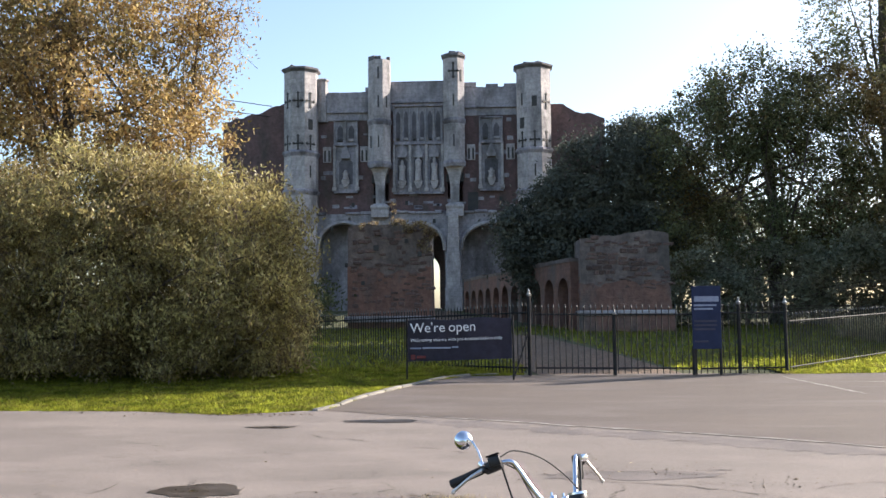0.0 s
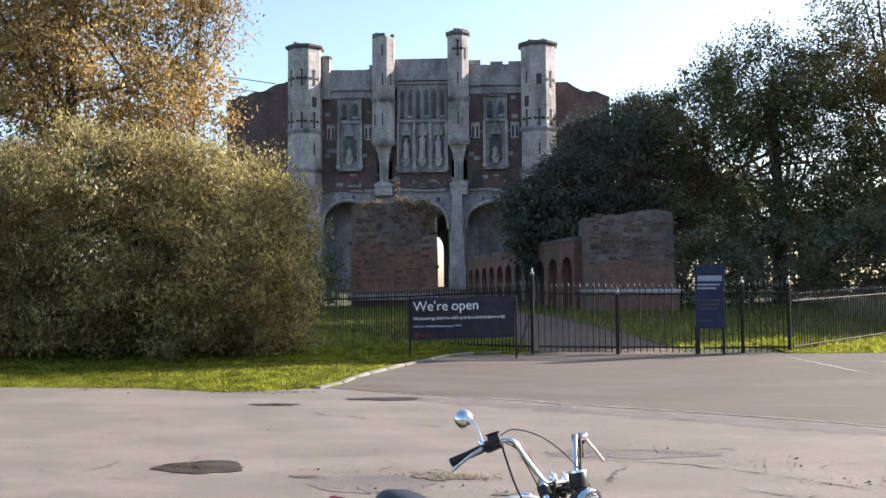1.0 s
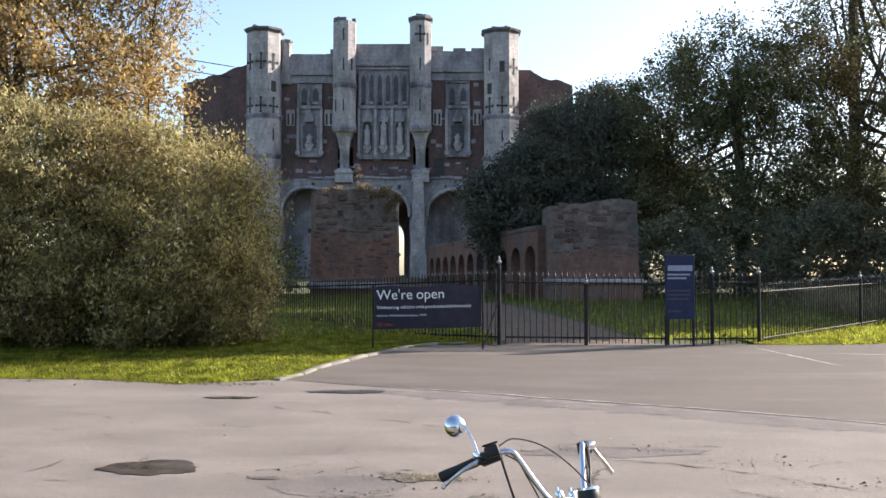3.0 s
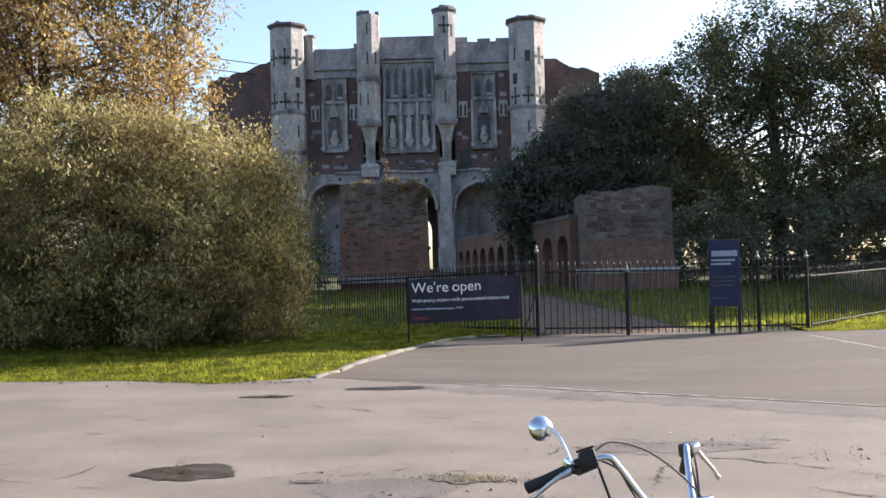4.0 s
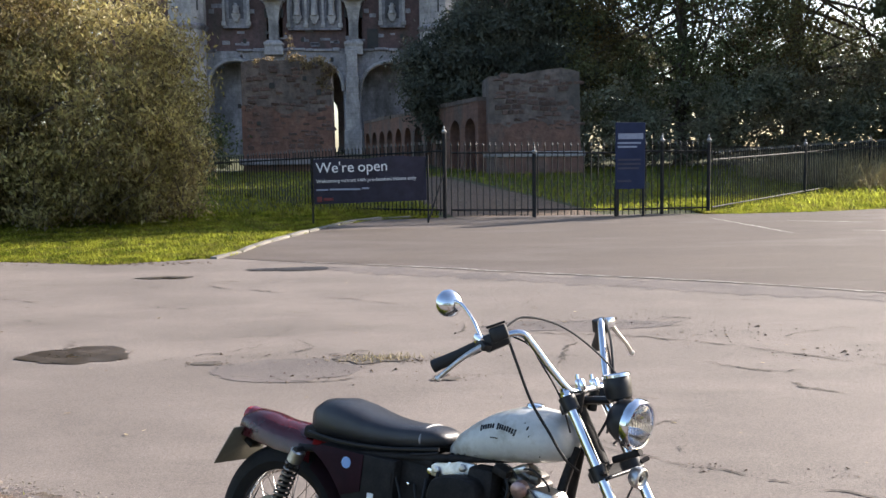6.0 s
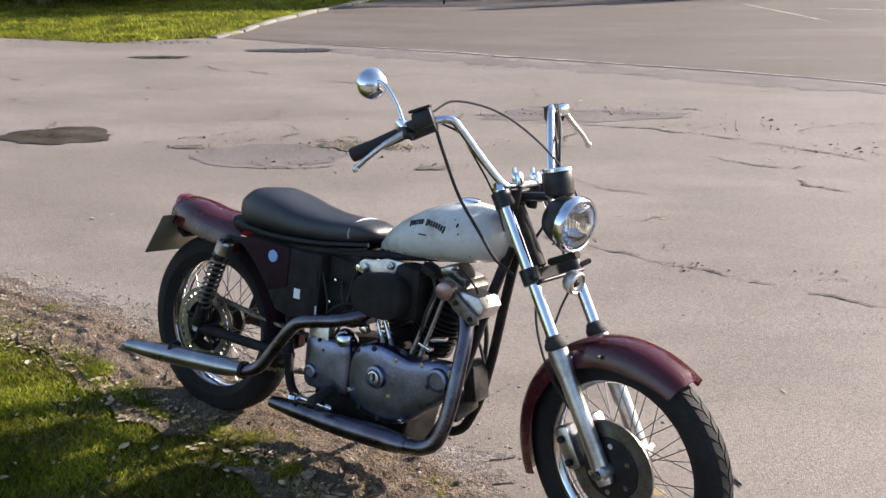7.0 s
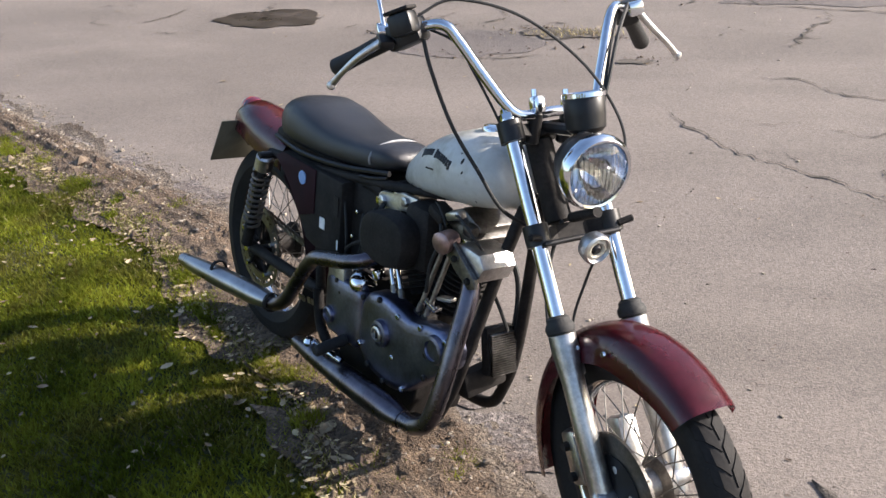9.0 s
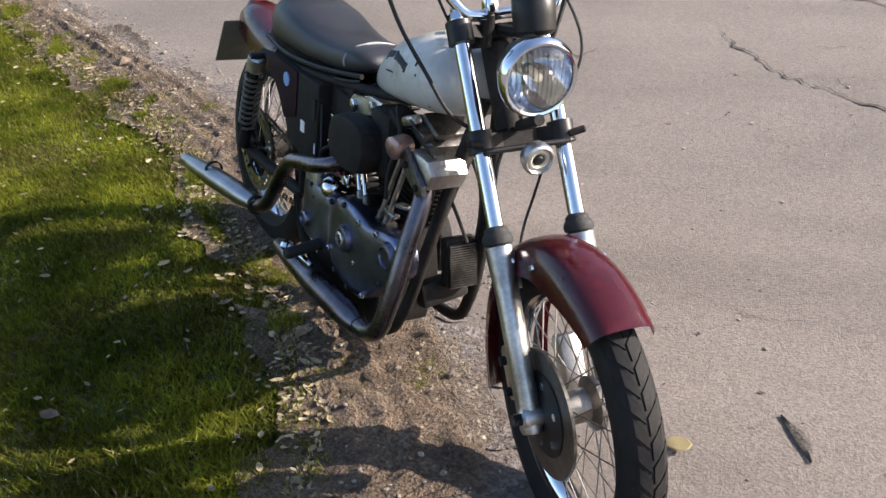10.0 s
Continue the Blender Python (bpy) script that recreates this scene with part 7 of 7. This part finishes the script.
# drilled rear brake disc: two rings joined by short webs, so that light falls through
RB = V(-0.045, -0.088, 0.345)
drilled = part("drilled_disc", lathe([(0.098, -0.003), (0.124, -0.003), (0.124, 0.003), (0.098, 0.003), (0.098, -0.003)], 48, Matrix.Translation(RB) @ SIDE), DISC, bike, "drilled steel rear brake disc", smooth=30)
part("outer_ring", lathe([(0.136, -0.003), (0.15, -0.003), (0.15, 0.003), (0.136, 0.003), (0.136, -0.003)], 48, Matrix.Translation(RB) @ SIDE), DISC, drilled, smooth=30)
for k in range(32):
    a = 2 * math.pi * k / 32
    part("web", rbox((0, 0, 0), (0.016, 0.006, 0.011)), DISC, drilled, smooth=0).matrix_basis = Matrix.Translation(RB + V(0.13 * math.cos(a), 0, 0.13 * math.sin(a))) @ Matrix.Rotation(-a, 4, "Y")
for k in range(5):
    a = 2 * math.pi * k / 5
    part("spider_arm", rod(RB + V(0.02 * math.cos(a), 0, 0.02 * math.sin(a)), RB + V(0.108 * math.cos(a + 0.3), 0, 0.108 * math.sin(a + 0.3)), 0.008, 8), GRIME, drilled)
    part("disc_bolt", lathe([(0, 0), (0.009, 0), (0.009, 0.012), (0, 0.012)], 6, Matrix.Translation(RB + V(0.108 * math.cos(a + 0.3), -0.003, 0.108 * math.sin(a + 0.3))) @ SIDE), CHROME, drilled, smooth=20)

# final drive chain and its rear sprocket
RW = V(-0.045, -0.066, 0.345)
bm = bmesh.new()
ring = [(0.116 + (0.007 if k % 4 in (1, 2) else 0.0), 2 * math.pi * k / 120) for k in range(120)]
out = [[bm.verts.new(RW + V(r * math.cos(a), y, r * math.sin(a))) for r, a in ring] for y in (-0.003, 0.003)]
inn = [[bm.verts.new(RW + V(0.072 * math.cos(a), y, 0.072 * math.sin(a))) for r, a in ring] for y in (-0.003, 0.003)]
for k in range(120):
    j = (k + 1) % 120
    bm.faces.new((out[0][k], out[0][j], out[1][j], out[1][k]))
    bm.faces.new((inn[0][j], inn[0][k], inn[1][k], inn[1][j]))
    for q in (0, 1):
        bm.faces.new((out[q][k], out[q][j], inn[q][j], inn[q][k]))
spk = part("rear_sprocket", bm, GRIME, bike, "black toothed rear sprocket", smooth=30)
for k in range(5):
    a = 2 * math.pi * k / 5 + 0.3
    part("sprocket_arm", rod(RW + V(0.02 * math.cos(a), 0, 0.02 * math.sin(a)), RW + V(0.08 * math.cos(a), 0, 0.08 * math.sin(a)), 0.012, 8), GRIME, spk)
loop = [RW + V(0.122 * math.cos(a), 0, 0.122 * math.sin(a)) for a in np.linspace(radians(97), radians(263), 20)]
loop += [RW + V(0.62 * t, 0, -0.122 + 0.09 * t - 0.016 * math.sin(math.pi * t)) for t in np.linspace(0.04, 1, 40)]
loop += [RW + V(0.62 * t, 0, 0.122 - 0.045 * t - 0.01 * math.sin(math.pi * t)) for t in np.linspace(1, 0.02, 40)]
bm, acc = bmesh.new(), 0.0
for a, b in zip(loop, loop[1:]):
    acc += (b - a).length
    if acc > 0.0155 and (b - a).length < 0.1:
        d = b - a
        t = -math.degrees(math.atan2(d.z, d.x))
        wide = 0.009 if len(bm.verts) // 8 % 4 < 2 else 0.006
        for y in (-wide, wide):
            rbox((b.x, b.y + y, b.z), (0.019, 0.002, 0.011), 0.0, (0, t, 0), bm)
        acc = 0.0
part("drive_chain", bm, DISC, bike, "oily steel drive chain", smooth=0, kind="stuff")

# hoses, wires and small fittings round the engine
for pts, rr, mt in (
    ([(0.72, -0.1, 0.72), (0.74, -0.15, 0.66), (0.73, -0.16, 0.58), (0.7, -0.15, 0.53)], 0.007, GRIP),
    ([(0.66, -0.08, 0.7), (0.68, -0.13, 0.62), (0.66, -0.14, 0.52), (0.64, -0.13, 0.48)], 0.006, GRIP),
    ([(0.97, -0.1, 0.78), (1.02, -0.13, 0.72), (1.0, -0.14, 0.64), (0.98, -0.13, 0.56)], 0.005, GRIP),
    ([(1.05, -0.12, 0.79), (1.12, -0.15, 0.8), (1.17, -0.14, 0.76), (1.16, -0.1, 0.72)], 0.0035, GRIP),
    ([(0.58, -0.11, 0.52), (0.62, -0.15, 0.56), (0.68, -0.15, 0.6), (0.76, -0.13, 0.62)], 0.006, GRIME),
    ([(1.08, -0.02, 0.62), (1.12, 0.0, 0.55), (1.13, 0.03, 0.48)], 0.005, GRIP),
    ([(1.0, 0.08, 0.7), (1.08, 0.09, 0.6), (1.1, 0.08, 0.46), (1.08, 0.06, 0.34)], 0.008, GRIP)):
    part("hose", tube(pts, rr, 8, 6), mt, bike)
for x, y, z, a, b, c, mt in ((0.7, -0.12, 0.56, 0.05, 0.05, 0.05, GRIME), (0.76, -0.13, 0.53, 0.03, 0.03, 0.03, CHROME), (1.06, -0.12, 0.79, 0.05, 0.03, 0.022, ALU), (1.11, -0.11, 0.765, 0.035, 0.03, 0.03, OILYALU), (1.0, -0.12, 0.53, 0.05, 0.025, 0.012, CHROME), (1.04, -0.11, 0.56, 0.06, 0.02, 0.01, ALU), (0.98, -0.1, 0.77, 0.06, 0.05, 0.03, GRIME), (1.08, 0.0, 0.33, 0.05, 0.14, 0.07, GRIME)):
    part("fitting", rbox((x, y, z), (a, b, c), min(a, b, c) * 0.25, (8, 20 * math.sin(x * 40), 0)), mt, bike)
for x, z in ((0.66, 0.6), (0.6, 0.66), (0.58, 0.58)):
    part("terminal", lathe([(0, 0), (0.006, 0), (0.006, 0.012), (0, 0.014)], 8, Matrix.Translation((x, -0.1, z)) @ SIDE), CHROME, bike)

# exhaust pipes
up = part("exhaust_pipe", tube([(0.8, -0.1, 0.63), (0.77, -0.17, 0.585), (0.7, -0.195, 0.556), (0.6, -0.2, 0.53), (0.52, -0.203, 0.5), (0.44, -0.208, 0.4), (0.385, -0.213, 0.325), (0.33, -0.22, 0.292), (0.27, -0.226, 0.284)], 0.0225, 16, 8), PIPE, bike, "heat-tinted rear exhaust pipe")
MUF = [(0.3, -0.222, 0.288), (0.2, -0.233, 0.281), (0.0, -0.254, 0.268), (-0.15, -0.27, 0.258), (-0.25, -0.28, 0.252)]
bm = tube(MUF, [0.026, 0.035, 0.036, 0.03, 0.022], 20, 5)
part("muffler", bm, BRIGHTPIPE, up, "tapered steel silencer")
part("muffler_mouth", lathe([(0.0, 0.002), (0.019, 0.002), (0.019, 0.0), (0, 0.0)], 16, Matrix.Translation((-0.2505, -0.28, 0.252)) @ aim((-0.98, -0.1, -0.06))), BLACK, up)
lo = part("exhaust_pipe", tube([(1.07, -0.07, 0.66), (1.12, -0.1, 0.65), (1.145, -0.125, 0.6), (1.155, -0.16, 0.5), (1.155, -0.19, 0.38), (1.135, -0.205, 0.285), (1.09, -0.21, 0.245), (1.03, -0.208, 0.232), (0.95, -0.205, 0.226)], 0.024, 16, 8), PIPE, bike, "heat-tinted front exhaust pipe")
part("muffler", tube([(1.03, -0.208, 0.232), (0.95, -0.205, 0.226), (0.75, -0.2, 0.214), (0.55, -0.196, 0.206), (0.43, -0.192, 0.2)], [0.026, 0.037, 0.038, 0.031, 0.021], 20, 5), PIPE, lo, "tapered steel silencer")
for t, o in ((0.0, up), (0.06, up)):
    part("pipe_clamp", lathe([(0.027, -0.008), (0.031, -0.006), (0.031, 0.006), (0.027, 0.008)], 20, Matrix.Translation((0.31 - t * 5.5, -0.221 - t * 0.5, 0.2885)) @ aim((1, 0.1, 0.05))), GRIME, o)
part("pipe_collar", lathe([(0.024, -0.012), (0.031, -0.01), (0.031, 0.01), (0.024, 0.012)], 20, Matrix.Translation((0.79, -0.13, 0.606)) @ aim((-0.3, -0.8, -0.5))), ALU, up)

# ---- litter of the verge: leaves, grit, tufts ----
def lie(points, size, seed, lift):
    """Curled six-cornered leaves lying about."""
    r = np.random.default_rng(seed)
    vs, fs = [], []
    for x, y in points:
        a, s = r.uniform(0, 6.28), size * math.exp(r.normal(-0.15, 0.35))
        c, d = math.cos(a), math.sin(a)
        z, curl, wide = gz(y) + lift, r.uniform(0.05, 0.55), r.uniform(0.3, 0.6)
        k = len(vs)
        for u, w in ((-1, 0), (-0.35, wide), (0.4, wide * 0.9), (1, 0.05), (0.4, -wide * 0.9), (-0.35, -wide), (0.02, 0)):
            vs.append((x + s * (u * c - w * d), y + s * (u * d + w * c), z + s * (curl * (abs(w) * 0.9 + 0.5 * u * u) + 0.04)))
        fs += [(k + i, k + (i + 1) % 6, k + 6) for i in range(6)]
    return vs, fs


r = np.random.default_rng(201)
pts = []
while len(pts) < 2100:
    x = r.uniform(-4.5, 1.0)
    y = edge_at(x, GRASS_EDGE) + r.normal(0, 0.12) + 0.05
    if r.uniform() < 0.09:
        y -= r.uniform(0, 1.6)
    if y > 6.8:
        pts.append((x, y))
v, f = lie(pts, 0.014, 203, 0.012)
soup("fallen_leaves", v, f, LEAF_DEAD, None, "dry brown and pale fallen leaves on the verge", "leaves", "stuff")
pts = []
while len(pts) < 420:
    x = r.uniform(-3.2, 0.9)
    y = edge_at(x, GRASS_EDGE) + r.normal(0.05, 0.1)
    if y > 6.8 and noise.noise((x * 2.6, y * 2.6, 6)) > -0.05:
        pts.append((x, y))
v, f = lie(pts, 0.013, 209, 0.014)
soup("leaf_litter", v, f, LEAF_PALE, None, "heaped pale curled leaves along the grass edge", "leaves", "stuff")
pts = [(float(x), float(y)) for x, y in np.stack([r.uniform(-5, 6, 240), r.uniform(8.4, 18, 240)], 1) if y > edge_at(x, ROAD_NEAR) + 0.1]
v, f = lie(pts, 0.016, 205, 0.004)
soup("fallen_leaves", v, f, LEAF_DEAD, None, "few dead leaves scattered on the asphalt", "leaves", "stuff")
vs, fs = [], []


def pebble(x, y, z, s):
    """A low rounded stone: six uneven corners below, four above, set at a random turn."""
    k, turn, long = len(vs), r.uniform(0, 6.3), r.uniform(0.65, 1.0)
    for n, rad, hh in ((6, 1.0, 0.0), (6, 0.8, 0.42)):
        for i in range(n):
            a, q = i * math.tau / n, s * rad * r.uniform(0.8, 1.2)
            u, w = q * math.cos(a), q * math.sin(a) * long
            vs.append((x + u * math.cos(turn) - w * math.sin(turn), y + u * math.sin(turn) + w * math.cos(turn), z + s * hh * r.uniform(0.7, 1.2)))
    vs.append((x, y, z + s * 0.6))
    for i in range(6):
        j = (i + 1) % 6
        fs.append((k + i, k + j, k + 6 + j, k + 6 + i))
        fs.append((k + 6 + i, k + 6 + j, k + 12))


for _ in range(5200):
    x = r.uniform(-3.5, 1.7)
    t = 1.35 - 1.4 * abs(r.normal(0, 0.42))
    y0, y1 = edge_at(x, GRASS_EDGE), edge_at(x, ROAD_NEAR)
    y = y0 + (y1 - y0) * t + r.normal(0, 0.05)
    if y < 6.7:
        continue
    s = 0.0035 * math.exp(r.normal(0, 0.55))
    z = gz(y) + (0.002 if y > y1 else 0.006 + earth(x, y)[0])
    pebble(x, y, z, s)
for _ in range(750):  # coarser stones in the bare earth under the machine
    x, y = r.uniform(0.1, 1.45), r.uniform(7.2, 9.0)
    if y < edge_at(x, GRASS_EDGE) + 0.05 or y > edge_at(x, ROAD_NEAR) + 0.25:
        continue
    z = earth(x, y)[0] + 0.003 if y < edge_at(x, ROAD_NEAR) else 0.001
    pebble(x, y, z, 0.0052 * math.exp(r.normal(0, 0.45)))
soup("grit", vs, fs, PEBBLE, None, "loose grit and small stones along the road edge", "gravel", "stuff")
vs, fs = [], []
for _ in range(2600):
    x = r.uniform(-4.5, 1.0)
    y = edge_at(x, GRASS_EDGE) + abs(r.normal(0, 0.13)) - 0.06
    if y < 6.7 or noise.noise((x * 3, y * 3, 1)) < -0.1:
        continue
    s = 0.006 * math.exp(r.normal(0, 0.55))
    z = gz(y) + 0.004 + earth(x, y)[0]
    k = len(vs)
    vs += [(x + s * math.cos(a) * r.uniform(0.7, 1.3), y + s * math.sin(a) * r.uniform(0.7, 1.3), z) for a in (0, 1.25, 2.5, 3.8, 5.0)] + [(x + r.normal(0, s * 0.3), y + r.normal(0, s * 0.3), z + s * r.uniform(0.5, 1.3))]
    fs += [(k + q, k + (q + 1) % 5, k + 5) for q in range(5)]
soup("earth_clods", vs, fs, CLOD, None, "loose dark earth clods along the grass edge", "soil", "stuff")
vs, fs = [], []
HEAPS = [(0.17, 13.0, 0.2, 90), (0.5, 12.93, 0.14, 60), (-0.1, 13.12, 0.14, 50), (0.75, 12.35, 0.12, 40), (-1.25, 12.98, 0.12, 40), (1.7, 14.2, 0.45, 100), (2.5, 14.3, 0.5, 110), (3.4, 13.6, 0.45, 110), (4.0, 12.8, 0.4, 90), (-0.9, 13.2, 0.2, 40), (2.1, 10.25, 0.1, 40), (2.8, 10.1, 0.15, 40), (3.3, 9.4, 0.3, 50), (4.2, 9.0, 0.4, 60), (-2.5, 13.4, 0.25, 36), (-2.9, 18.9, 0.25, 120), (-3.7, 18.95, 0.3, 140), (-4.8, 19.2, 0.35, 110), (-6.3, 19.4, 0.5, 60), (-0.2, 12.5, 0.4, 70)]
for hx, hy, spread, count in HEAPS:
    for _ in range(count):
        x, y = hx + r.normal(0, spread), hy + r.normal(0, spread * 0.35)
        s, z, k = (0.0085 if hy > 16 else 0.006 if hy > 11 else 0.0045) * math.exp(r.normal(0, 0.5)), gz(y) + 0.006, len(vs)
        vs += [(x + s * math.cos(a) * r.uniform(0.7, 1.5), y + s * math.sin(a) * r.uniform(0.7, 1.3), z) for a in (0, 1.25, 2.5, 3.8, 5.0)] + [(x + r.normal(0, s * 0.3), y + r.normal(0, s * 0.3), z + s * r.uniform(0.4, 0.9))]
        fs += [(k + q, k + (q + 1) % 5, k + 5) for q in range(5)]
soup("broken_asphalt", vs, fs, CLOD, None, "crumbs of broken asphalt and dirt round the cracks", "rubble", "stuff")
pts = [(float(x), float(y)) for x, y in np.stack([r.uniform(1.2, 5.5, 260), r.uniform(6.5, 11.5, 260)], 1) if noise.noise((x, y, 2)) > -0.2]
v, f = lie(pts, 0.008, 207, 0.002)
soup("road_debris", v, f, CLOD, None, "small dark bits of dirt on the asphalt", "dirt", "stuff")
blades("weed_tuft", "small green weed tufts in the bare earth", 1300, lambda q, n: np.concatenate([q.normal(c, 0.03, (n // 5, 2)) for c in ((0.663, 8.157), (0.02, 8.46), (-0.55, 9.0), (-0.2, 8.75), (-1.2, 9.75))]), 0.022, 0.0025, 211, lift=0.0)
stray = part("fallen_leaf", lathe([(0, 0.0), (0.02, 0.001), (0.034, 0.006), (0.03, 0.008), (0, 0.004)], 7, Matrix.Translation((1.394, 8.082, 0.017)) @ pose(0, 0, 0, 8, 5, 20) @ Matrix.Diagonal((1, 0.7, 1, 1))), DRYGRASS, None)
tagged(stray, "single yellow leaf on the asphalt", "leaf")
twig = part("feather", loft([[V(-0.09 + 0.18 * t, 0.012 * math.sin(3 * t) + s * 0.017 * math.sin(math.pi * (0.05 + 0.9 * t)), 0.0045 + 0.005 * (1 - abs(s)) + 0.003 * math.sin(3.1 * t)) for s in (-1, 0, 1)] for t in np.linspace(0, 1, 9)], caps=False, close=False), CRACK, None)
twig.matrix_world = pose(1.66, 8.215, 0.0, 0, 0, -62)
tagged(twig, "dark curled leaf lying on the asphalt", "leaf")
blades("dry_straw", "tangle of dry straw on the broken asphalt", 260, lambda q, n: q.normal((0.2, 13.0), (0.22, 0.07), (n, 2)), 0.03, 0.004, 213, material=DRYGRASS, lift=0.008)
